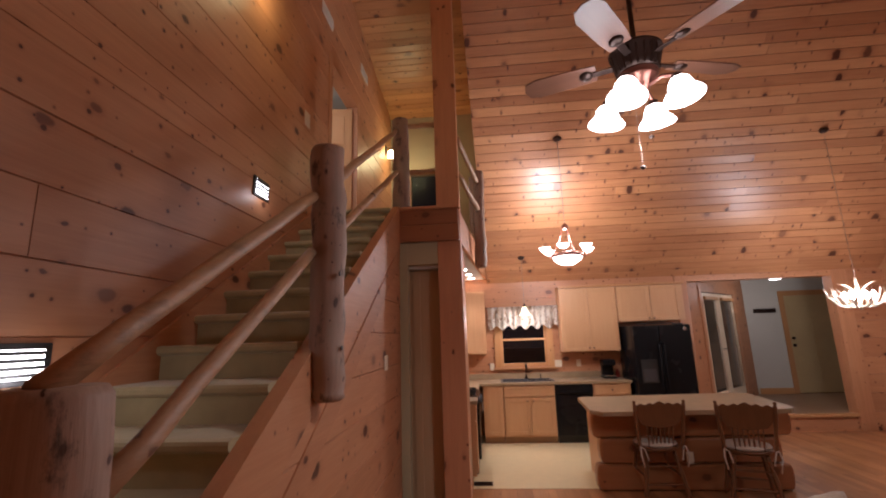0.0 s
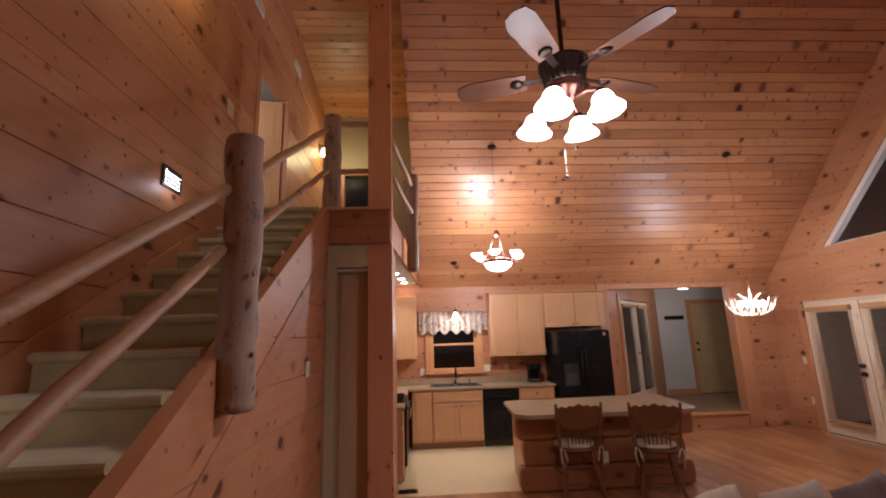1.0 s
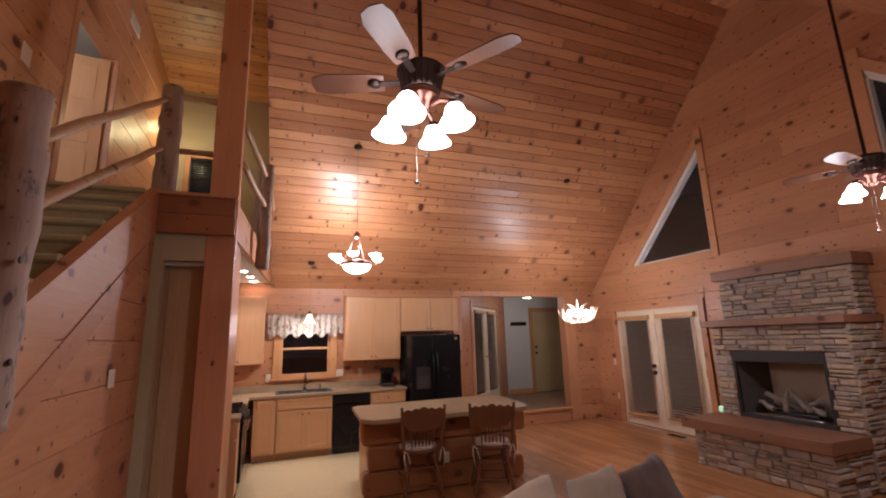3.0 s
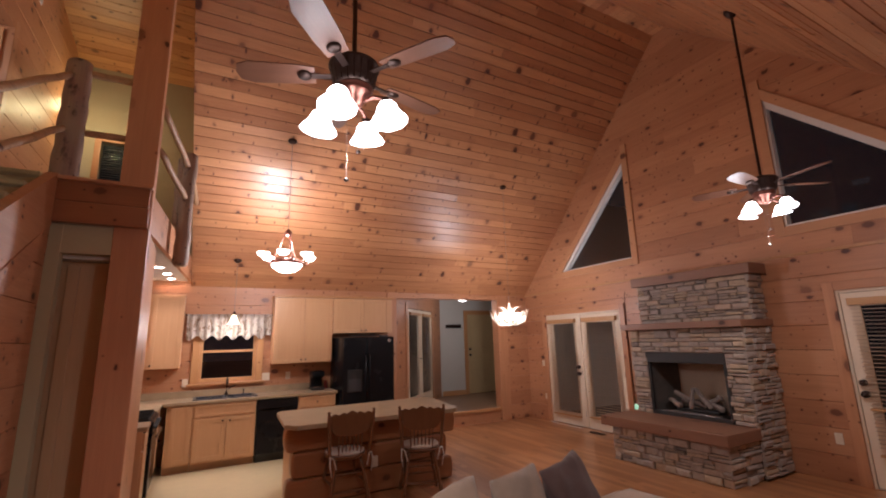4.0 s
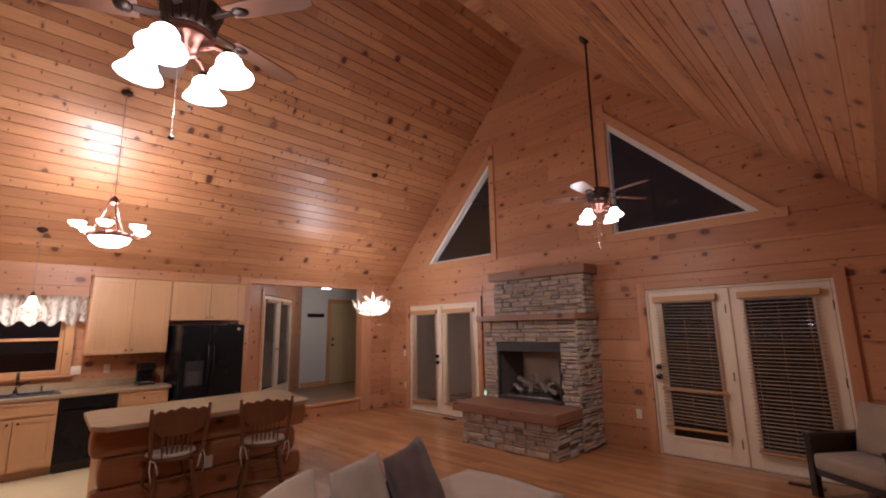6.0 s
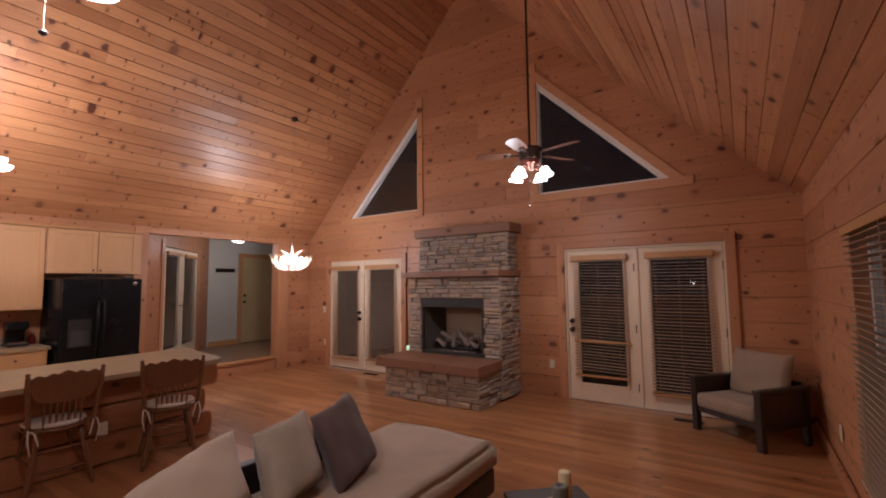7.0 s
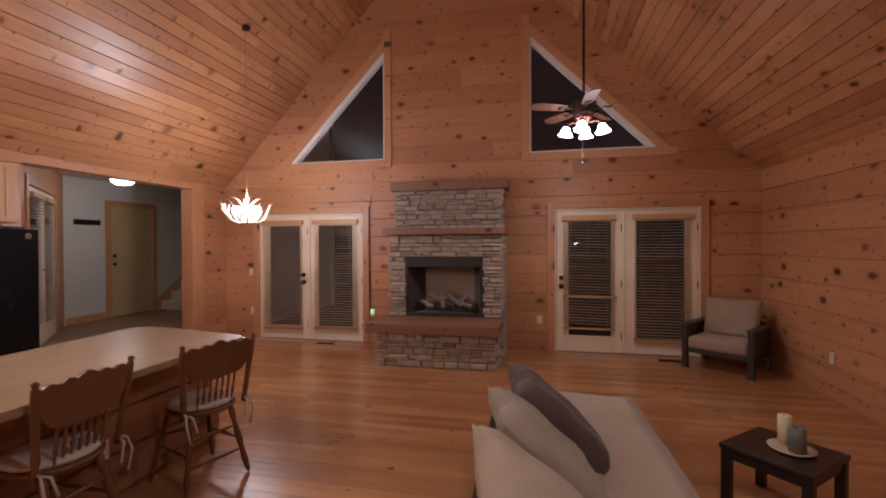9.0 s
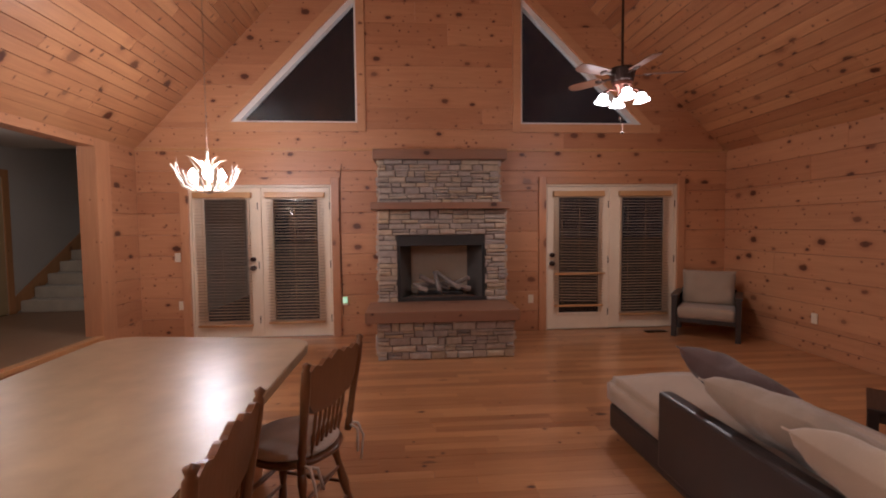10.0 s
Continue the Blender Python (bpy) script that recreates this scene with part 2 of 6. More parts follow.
WHITE_CEIL = plain("white drywall", (0.62, 0.61, 0.58), 0.9, bump=0.05, vary=0.05)
VINYL = plain("beige sheet vinyl", (0.72, 0.60, 0.36), 0.32, scale=9.0, vary=0.16, bump=0.03)
LAMINATE = plain("tan laminate", (0.35, 0.255, 0.155), 0.31, scale=7.0, vary=0.6, bump=0.02)
BLACK_GLOSS = plain("black appliance", (0.008, 0.0085, 0.010), 0.26, bump=0.0)
BLACK_GLOSS.node_tree.nodes["Principled BSDF"].inputs["Specular IOR Level"].default_value = 0.22
BLACK_MATT = plain("black metal", (0.02, 0.019, 0.018), 0.5, bump=0.05)
BRONZE = plain("aged bronze", (0.05, 0.030, 0.024), 0.35, metal=0.7, bump=0.03)
COPPER = plain("rubbed copper bronze", (0.24, 0.10, 0.075), 0.3, metal=0.8, bump=0.03)
CHAIN = plain("tarnished chain", (0.30, 0.24, 0.20), 0.4, metal=0.8, bump=0.0)
CHROME = plain("bright metal", (0.6, 0.6, 0.6), 0.2, metal=1.0, bump=0.0, vary=0.04)
CARPET = fabric("olive carpet", (0.42, 0.36, 0.20), weave=260.0, folds=9.0)
GREY_CARPET = fabric("hall carpet", (0.50, 0.45, 0.35), weave=260.0)
HALL_FLOOR = plain("hall tile", (0.24, 0.145, 0.085), 0.35, scale=6.0, vary=0.3, bump=0.03)
SUEDE = fabric("tan microsuede", (0.42, 0.322, 0.232), folds=4.0)
TAN_PILLOW = fabric("tan pillow cloth", (0.32, 0.25, 0.185), folds=9.0)
BROWN_PILLOW = fabric("dark brown pillow cloth", (0.095, 0.058, 0.050), folds=9.0)
LEATHER = plain("dark leather", (0.030, 0.022, 0.020), 0.38, scale=120.0, bump=0.25)
CUSHION = fabric("cream chair pad", (0.62, 0.54, 0.46))
STONE = stone_material()
MORTAR = plain("dark mortar", (0.075, 0.062, 0.053), 0.95, bump=0.4, scale=50.0)
FIRE_GREY = plain("dark grey panel", (0.085, 0.075, 0.066), 0.6, scale=20.0, vary=0.4, bump=0.1)
REFRACTORY = plain("refractory panel", (0.42, 0.33, 0.245), 0.9, scale=20.0, bump=0.15)
GAS_LOG = plain("ceramic log", (0.20, 0.16, 0.135), 0.9, scale=26.0, vary=0.9, bump=0.6)
PLATE = plain("ivory switch plate", (0.72, 0.62, 0.48), 0.4, bump=0.0, vary=0.04)
ANTLER = plain("antler", (0.62, 0.52, 0.40), 0.45, scale=18.0, vary=0.5, bump=0.2)
WAX_CREAM = plain("cream wax", (0.75, 0.62, 0.36), 0.45, bump=0.02)
WAX_GREY = plain("grey green wax", (0.15, 0.155, 0.125), 0.5, bump=0.02)
PLATE_DISH = plain("stone dish", (0.52, 0.40, 0.28), 0.5)
BLADE = wood("fan blade wood", (0.22, 0.10, 0.06), (0.13, 0.055, 0.035), 0, 0.35, spread=0.1, coat=0.3)
PANE = glass_material("window glass")
SHADE_GLOW = glowing("lit fan shade", NEUTRAL, 9.0)
BOWL_GLOW = glowing("lit glass bowl", WARM, 9.0)
PENDANT_GLOW = glowing("lit pendant shade", (1.0, 0.84, 0.60), 2.6)
CAN_GLOW = glowing("lit recessed lamp", WARM, 25.0)
SCONCE_GLOW = glowing("lit sconce", WARMER, 14.0)
STEP_GLOW = glowing("lit step light", NEUTRAL, 7.0)
HALL_GLOW = glowing("lit hall dome", WARM, 5.0)
ANTLER_GLOW = glowing("lit antler bulbs", NEUTRAL, 48.0)
NIGHT = plain("night beyond", (0.010, 0.010, 0.012), 0.9, bump=0.0)


# ---- shapes ----
def bx(bm, x0, x1, y0, y1, z0, z1, bevel=0.0):
    vs = bmesh.ops.create_cube(bm, size=1.0)["verts"]
    for v in vs:
        v.co = Vector((x0 + (v.co.x + 0.5) * (x1 - x0), y0 + (v.co.y + 0.5) * (y1 - y0), z0 + (v.co.z + 0.5) * (z1 - z0)))
    if bevel:
        es = list({e for v in vs for e in v.link_edges})
        bmesh.ops.bevel(bm, geom=es, offset=bevel, segments=2, profile=0.6, affect="EDGES")
    return bm


def box(x0, x1, y0, y1, z0, z1, bevel=0.004):
    return bx(bmesh.new(), min(x0, x1), max(x0, x1), min(y0, y1), max(y0, y1), min(z0, z1), max(z0, z1), bevel)


def cy(bm, p0, p1, r0, r1=None, n=16, wobble=0.0, rings=1, seed=0):
    """A tapered round bar from p0 to p1; wobble makes it an uneven log."""
    r1 = r0 if r1 is None else r1
    p0, p1 = Vector(p0), Vector(p1)
    q = (p1 - p0).to_track_quat("Z", "Y")
    prev, first, rnd = None, None, random.Random(seed)
    steps = [k / rings for k in range(rings + 1)]
    worn = {}
    if wobble > 0.01:
        worn = {0.0: 0.70, 0.012: 0.89, 0.03: 0.97, 0.988: 0.99, 1.0: 0.94}
        steps = sorted(set(steps) | set(worn))
    for f in steps:
        c = p0.lerp(p1, f) + q @ Vector((rnd.uniform(-1, 1), rnd.uniform(-1, 1), 0)) * wobble * 0.6
        rad = (r0 + (r1 - r0) * f) * (1 + rnd.uniform(-1, 1) * wobble * 2) * worn.get(f, 1.0)
        ring = []
        for i in range(n):
            a = 2 * math.pi * i / n
            rr = rad * (1 + wobble * 1.5 * math.sin(2 * a + seed) * (0.6 + 0.4 * math.sin(3 * f + seed)))
            ring.append(bm.verts.new(c + q @ Vector((rr * math.cos(a), rr * math.sin(a), 0))))
        if prev:
            for i in range(n):
                bm.faces.new((prev[i], prev[(i + 1) % n], ring[(i + 1) % n], ring[i]))
        else:
            first = ring
        prev = ring
    bm.faces.new(list(reversed(first)))
    bm.faces.new(prev)
    return bm


def bar(p0, p1, r0, r1=None, n=16, **k):
    return cy(bmesh.new(), p0, p1, r0, r1, n, **k)


def lathe(profile, at=(0, 0, 0), n=24, axis=None, bm=None):
    """Spin (radius, height) pairs round the upright through at, or round axis."""
    bm = bm or bmesh.new()
    q = Vector(axis).to_track_quat("Z", "Y") if axis else None
    rings = []
    for r, h in profile:
        ring = []
        for i in range(n):
            a = 2 * math.pi * i / n
            v = Vector((max(r, 0.0005) * math.cos(a), max(r, 0.0005) * math.sin(a), h))
            ring.append(bm.verts.new((q @ v if q else v) + Vector(at)))
        rings.append(ring)
    for a, b in zip(rings, rings[1:]):
        for i in range(n):
            bm.faces.new((a[i], a[(i + 1) % n], b[(i + 1) % n], b[i]))
    return bm


def tube(points, r, n=8, taper=1.0, bm=None):
    bm = bm or bmesh.new()
    pts = [Vector(p) for p in points]
    rings = []
    for k, p in enumerate(pts):
        d = pts[min(k + 1, len(pts) - 1)] - pts[max(k - 1, 0)]
        q = d.to_track_quat("Z", "Y")
        rad = r * (1 + (taper - 1) * k / max(1, len(pts) - 1))
        rings.append([bm.verts.new(p + q @ Vector((rad * math.cos(2 * math.pi * i / n), rad * math.sin(2 * math.pi * i / n), 0))) for i in range(n)])
    for a, b in zip(rings, rings[1:]):
        for i in range(n):
            bm.faces.new((a[i], a[(i + 1) % n], b[(i + 1) % n], b[i]))
    bm.faces.new(list(reversed(rings[0])))
    bm.faces.new(rings[-1])
    return bm


def prism(outline, direction, bm=None):
    """A flat outline of 3D points, pushed along a direction."""
    bm = bm or bmesh.new()
    d = Vector(direction)
    a = [bm.verts.new(Vector(p)) for p in outline]
    b = [bm.verts.new(Vector(p) + d) for p in outline]
    bm.faces.new(a)
    bm.faces.new(list(reversed(b)))
    for i in range(len(a)):
        bm.faces.new((a[i], b[i], b[(i + 1) % len(a)], a[(i + 1) % len(a)]))
    bmesh.ops.recalc_face_normals(bm, faces=bm.faces)
    return bm


def pillow(w, h, thick, puff=0.5, sag=0.0, n=20, corner=0.12, seed=0):
    """A stuffed square in its own x-z plane, thickness along y."""
    bm = bmesh.new()
    rnd = random.Random(seed)
    grids = []
    for side in (1, -1):
        g = []
        for i in range(n + 1):
            row = []
            for j in range(n + 1):
                u, v = 2 * i / n - 1, 2 * j / n - 1
                e = max(0.0, (1 - u ** 4) * (1 - v ** 4)) ** puff
                pinch = 1 - corner * (1 - abs(u * v)) * max(abs(u), abs(v)) ** 3
                wr = 1 + 0.10 * math.sin(5 * u + 3 * v + seed) * math.sin(4 * v - 2 * u + seed * 2) + 0.07 * math.sin(13 * u * v + 6 * (u - v) + seed) * max(abs(u), abs(v)) ** 2
                row.append(bm.verts.new((u * w / 2 * pinch, side * thick / 2 * e * wr + 0.004 * side, v * h / 2 * pinch - sag * (1 - v) * e * 0.1)))
            g.append(row)
        grids.append(g)
        for i in range(n):
            for j in range(n):
                f = (g[i][j], g[i + 1][j], g[i + 1][j + 1], g[i][j + 1])
                bm.faces.new(f if side < 0 else tuple(reversed(f)))
    a, b = grids
    edge = [(i, 0) for i in range(n)] + [(n, j) for j in range(n)] + [(i, n) for i in range(n, 0, -1)] + [(0, j) for j in range(n, 0, -1)]
    for (i, j), (k, l) in zip(edge, edge[1:] + edge[:1]):
        bm.faces.new((a[i][j], a[k][l], b[k][l], b[i][j]))
    bmesh.ops.recalc_face_normals(bm, faces=bm.faces)
    return bm


def mesh_of(bm, name, mat, smooth=False):
    me = bpy.data.meshes.new(name)
    bm.to_mesh(me)
    bm.free()
    me.materials.append(mat)
    if smooth:
        me.shade_smooth()
    return me


def part(name, bm, mat, parent, label="", smooth=False, at=None):
    ob = new(name, bm if isinstance(bm, bpy.types.Mesh) else mesh_of(bm, name, mat, smooth))
    ob.parent = parent
    if at is not None:
        ob.matrix_basis = at
    return tagged(ob, label) if label else ob


def thing(name, label, category, group="", at=None, kind=""):
    ob = new(name)
    ob.empty_display_size = 0.1
    if at is not None:
        ob.matrix_basis = at
    return tagged(ob, label, category, group, kind)


def solid(name, bm, mat, label, category, group="", kind="", smooth=False, at=None):
    ob = new(name, mesh_of(bm, name, mat, smooth))
    if at is not None:
        ob.matrix_basis = at
    return tagged(ob, label, category, group, kind)


# ---- the plan ----
EAST, NORTH, WEST, EAVE = 7.0, 8.23, -1.25, 2.56
RISE_N, RISE_S, TOP = 1.06, 0.963, 6.6
Y_N, Y_S = NORTH - (TOP - EAVE - 0.01) / RISE_N, (TOP - EAVE) / RISE_S
HALL_Z, HALL_Y, LOFT_Z = 0.26, 10.55, 2.97
LOG_H = EAVE / 9


def subtract(spans, a, b):
    out = []
    for s, e in spans:
        if b <= s or a >= e:
            out.append((s, e))
        else:
            if a > s:
                out.append((s, a))
            if b < e:
                out.append((b, e))
    return [(s, e) for s, e in out if e - s > 0.015]


def boards_and_core(wall, axis, plane, inward, depth, levels, spans, mat, pieces=True, lengths=(1.6, 3.6), seed=1, proud=0.016, groove=0.007, flush=()):
    """A wall of horizontal boards before a solid core. spans(z) gives the solid stretches at a height.
    axis: 1 for a wall along y, 0 along x. inward: +1 or -1, the way the boards face."""
    rnd = random.Random(seed)
    core = bmesh.new()

    def point(s, z, d):
        return Vector((plane + inward * d, s, z)) if axis == 1 else Vector((s, plane + inward * d, z))

    for z0, z1 in zip(levels, levels[1:]):
        lo, hi = spans(z0 + 1e-4), spans(z1 - 1e-4)
        if len(lo) != len(hi):
            continue
        for (a0, b0), (a1, b1) in zip(lo, hi):
            prism([point(a0, z0, 0), point(b0, z0, 0), point(b1, z1, 0), point(a1, z1, 0)], point(0, 0, -depth) - point(0, 0, 0), core)
            cuts = []
            s = min(a0, a1) + rnd.uniform(0.5, lengths[1])
            while s < max(b0, b1) - 0.4:
                if s > max(a0, a1) + 0.3 and s < min(b0, b1) - 0.3:
                    cuts.append(s)
                s += rnd.uniform(*lengths)
            ends0, ends1 = [a0, *cuts, b0], [a1, *cuts, b1]
            for k in range(len(ends0) - 1):
                bm = bmesh.new()
                g, h, e = 0.0006 if z0 in flush else groove, 0.0006 if z1 in flush else groove, 0.0015
                q = [(ends0[k], z0), (ends0[k + 1], z0), (ends1[k + 1], z1), (ends1[k], z1)]
                i = [(ends0[k] + e, z0 + g), (ends0[k + 1] - e, z0 + g), (ends1[k + 1] - e, z1 - h), (ends1[k] + e, z1 - h)]
                back = [bm.verts.new(point(*p, 0.001)) for p in q]
                lift = proud * rnd.uniform(0.85, 1.1)
                face = [bm.verts.new(point(*p, lift)) for p in i]
                bm.faces.new(face)
                for j in range(4):
                    bm.faces.new((back[j], back[(j + 1) % 4], face[(j + 1) % 4], face[j]))
                bmesh.ops.recalc_face_normals(bm, faces=bm.faces)
                if face[0].link_faces[0].normal.dot(point(0, 0, 1) - point(0, 0, 0)) < 0:
                    bmesh.ops.reverse_faces(bm, faces=bm.faces)
                part("plank", bm, mat, wall)
    me = wall.data
    core.to_mesh(me)
    core.free()


def wall(name, label, mat):
    me = bpy.data.meshes.new(name)
    me.materials.append(mat)
    return tagged(new(name, me), label, "wall", kind="structure")


def courses(z0, z1, step, extra=()):
    zs = [z0]
    while zs[-1] + step * 1.4 < z1:
        zs.append(zs[-1] + step)
    zs.append(z1)
    zs = [z for z in zs if all(abs(z - e) > 0.03 for e in extra)] + list(extra)
    return sorted(set(zs))


# the gable wall with the fireplace, two double doors and two three-cornered windows
D1, D2, DOOR_H = (5.68, 7.56), (0.75, 2.69), 2.085
W1 = ((5.31, 2.92), (6.99, 2.92), (5.31, 4.66))
W2 = ((3.05, 2.92), (1.29, 2.92), (3.05, 4.66))


def gable_spans(z):
    lo = 0.0 if z < EAVE else (z - EAVE) / RISE_S
    hi = NORTH if z < EAVE else NORTH - (z - EAVE) / RISE_N
    spans = [(lo, hi)]
    if z < DOOR_H:
        spans = subtract(subtract(spans, *D1), *D2)
    if W1[0][1] < z < W1[2][1]:
        f = (z - W1[0][1]) / (W1[2][1] - W1[0][1])
        spans = subtract(spans, W1[0][0], W1[1][0] + f * (W1[2][0] - W1[1][0]))
        spans = subtract(spans, W2[1][0] + f * (W2[2][0] - W2[1][0]), W2[0][0])
    return spans


east = wall("wall_east", "knotty pine log gable wall with two double doors", PINE_Y)
boards_and_core(east, 1, EAST, -1, 0.16, courses(0.0, EAVE, LOG_H, (DOOR_H,)), gable_spans, PINE_Y, lengths=(3.0, 7.0), seed=3, proud=0.012, groove=0.005, flush=(DOOR_H,))
east_top = wall("wall_east_gable", "upper gable wall of narrow knotty pine boards", PINE_Y)
boards_and_core(east_top, 1, EAST, -1, 0.16, courses(EAVE, TOP, LOG_H, (W1[0][1], W1[2][1])), gable_spans, PINE_Y, seed=5, groove=0.003, proud=0.010, flush=(W1[0][1], W1[2][1]))
trim = solid("trim", box(EAST - 0.035, EAST, 0.0, NORTH, EAVE - 0.02, EAVE + 0.018, 0.006), CASING_PINE, "thin pine ledge across the gable wall", "trim", kind="structure")

SW = (2.7, 4.66, 0.34, 1.95)
south = wall("wall_south", "knotty pine log wall with a blind-covered window", PINE_X)
boards_and_core(south, 0, 0.0, 1, 0.16, courses(0.0, EAVE, LOG_H, SW[2:]), lambda z: subtract([(WEST, EAST)], SW[0], SW[1]) if SW[2] < z < SW[3] else [(WEST, EAST)], PINE_X, lengths=(3.0, 7.0), seed=7, proud=0.011, groove=0.005, flush=SW[2:])

solid("wall_north_loft_edge", box(WEST, 0.62, NORTH - 0.008, NORTH + 0.14, EAVE + 0.011, LOFT_Z - 0.001, 0), PINE_X, "pine boards between the kitchen wall and the loft", "wall", kind="structure")
OP = (3.87, 6.2, HALL_Z, 2.46)
KW = (0.66, 1.46, 1.12, 2.02)


def north_spans(z):
    spans = [(WEST, EAST)]
    if z < OP[3]:
        spans = subtract(spans, OP[0], OP[1])
    if KW[2] < z < KW[3]:
        spans = subtract(spans, KW[0], KW[1])
    return spans


north = wall("wall_north", "knotty pine log wall with the hall opening and kitchen window", PINE_X)
boards_and_core(north, 0, NORTH, -1, 0.16, courses(0.0, EAVE + 0.01, LOG_H, (OP[3], KW[2], KW[3])), north_spans, PINE_X, lengths=(3.0, 7.0), seed=9, proud=0.011, groove=0.005, flush=(OP[3], KW[2], KW[3]))

DR = (4.86, 5.9, 4.88)


def west_spans(z):
    lo = 0.0 if z < EAVE else (z - EAVE) / RISE_S
    spans = [(lo, NORTH)]
    if LOFT_Z < z < DR[2]:
        spans = subtract(spans, DR[0], DR[1])
    return spans


west = wall("wall_west", "knotty pine boarded wall along the staircase", PINE_Y)
boards_and_core(west, 1, WEST, 1, 0.14, courses(0.0, TOP - 0.01, LOG_H, (LOFT_Z, DR[2], EAVE)), west_spans, PINE_Y, lengths=(2.4, 4.8), seed=11, proud=0.012, groove=0.004, flush=(LOFT_Z, DR[2]))

# stair side wall, under the flight
SIDE = -0.45
STEP_UP, STEP_ON, STEP_TOP = 0.1645, 0.27, 4.67


def side_spans(z):
    return [(max(0.6, (z + 0.25 - LOFT_Z) / 0.609 + STEP_TOP), 4.74)]


side = wall("wall_stair_side", "knotty pine boarded wall under the stairs", PINE_Y)
boards_and_core(side, 1, SIDE, 1, 0.05, courses(0.0, 2.62, LOG_H), side_spans, PINE_Y, lengths=(5.0, 9.0), seed=13, proud=0.012, groove=0.005)

# back wall of the loft
LW = (-0.86, -0.28, 3.75, 4.7)
loft_wall = wall("wall_loft_back", "beige painted back wall of the loft with a small window", LOFT_WALL)
boards_and_core(loft_wall, 0, NORTH, -1, 0.14, courses(LOFT_Z, 5.92, LOG_H, LW[2:]), lambda z: subtract([(WEST, 0.5)], LW[0], LW[1]) if LW[2] < z < LW[3] else [(WEST, 0.5)], LOFT_WALL, lengths=(9.0, 9.5), seed=15, proud=0.004, groove=0.0004)


# ---- ceilings ----
def plank_sheet(origin, along, across, length, width, board, rnd, clip=None, groove=0.004, thick=0.016):
    """Boards running along one direction, laid side by side across another, in one mesh."""
    o, a, c = Vector(origin), Vector(along).normalized(), Vector(across).normalized()
    down = a.cross(c).normalized()
    if down.z > 0:
        down = -down
    verts, faces = [], []
    rows = max(1, round(width / board))
    for r in range(rows):
        w0, w1 = width * r / rows, width * (r + 1) / rows
        s0, s1 = clip((w0 + w1) / 2) if clip else (0.0, length)
        s = s0
        while s < s1 - 0.01:
            e = min(s1, s + rnd.uniform(1.4, 4.4))
            if s1 - e < 0.5:
                e = s1
            lift = thick * rnd.uniform(0.85, 1.1)
            tilt = rnd.uniform(-0.0045, 0.0045)
            b = len(verts)
            for u, v in ((s, w0), (e, w0), (e, w1), (s, w1)):
                verts.append(o + a * u + c * v)
            for u, v in ((s + 0.0012, w0 + groove), (e - 0.0012, w0 + groove), (e - 0.0012, w1 - groove), (s + 0.0012, w1 - groove)):
                verts.append(o + a * u + c * v + down * (lift + (tilt if v < (w0 + w1) / 2 else -tilt)))
            faces.append((b + 4, b + 5, b + 6, b + 7))
            for j in range(4):
                faces.append((b + j, b + (j + 1) % 4, b + 4 + (j + 1) % 4, b + 4 + j))
            s = e
    return verts, faces


def ceiling(name, label, sheets, mat, cores):
    verts, faces = [], []
    for v, f in sheets:
        b = len(verts)
        verts += v
        faces += [tuple(i + b for i in q) for q in f]
    for outline, push in cores:
        b, n = len(verts), len(outline)
        verts += [Vector(p) for p in outline] + [Vector(p) + Vector(push) for p in outline]
        faces += [tuple(range(b, b + n)), tuple(range(b + 2 * n - 1, b + n - 1, -1))]
        faces += [(b + i, b + n + i, b + n + (i + 1) % n, b + (i + 1) % n) for i in range(n)]
    me = bpy.data.meshes.new(name)
    me.from_pydata([tuple(v) for v in verts], [], faces)
    me.materials.append(mat)
    return tagged(new(name, me), label, "ceiling", kind="structure")


rnd = random.Random(21)
CHEEK = 0.36
run_n = math.hypot(NORTH - Y_N, TOP - EAVE - 0.01)
run_s = math.hypot(Y_S, TOP - EAVE)
down_n = Vector((0, NORTH - Y_N, -(TOP - EAVE - 0.01)))
down_s = Vector((0, -Y_S, -(TOP - EAVE)))
cheek_x = lambda w: CHEEK - 0.10 + 0.22 * w / run_n
ceiling("ceiling_north", "sloping knotty pine plank ceiling over the kitchen side",
        [plank_sheet((0, Y_N, TOP), (1, 0, 0), down_n, EAST, run_n, 0.136, rnd, lambda w: (cheek_x(w), EAST))], CEIL_PINE,
        [([(CHEEK - 0.1, Y_N, TOP + 0.004), (EAST, Y_N, TOP + 0.004), (EAST, NORTH, EAVE + 0.014), (CHEEK + 0.12, NORTH, EAVE + 0.014)], (0, 0.07, 0.12))])
ceiling("ceiling_south", "sloping knotty pine plank ceiling over the sitting side",
        [plank_sheet((WEST, Y_S, TOP), (1, 0, 0), down_s, EAST - WEST, run_s, 0.136, rnd)], CEIL_PINE,
        [([(WEST, Y_S, TOP + 0.004), (EAST, Y_S, TOP + 0.004), (EAST, 0, EAVE + 0.004), (WEST, 0, EAVE + 0.004)], (0, -0.07, 0.12))])
ceiling("ceiling_ridge", "narrow flat strip of short planks along the ridge",
        [plank_sheet((WEST, Y_S, TOP), (0, 1, 0), (1, 0, 0), Y_N - Y_S, EAST - WEST, 0.136, rnd)], CEIL_PINE,
        [([(WEST, Y_S, TOP + 0.004), (EAST, Y_S, TOP + 0.004), (EAST, Y_N, TOP + 0.004), (WEST, Y_N, TOP + 0.004)], (0, 0, 0.1))])
LOFT_END = 5.9
down_l = Vector((0, NORTH - Y_N, LOFT_END - TOP))
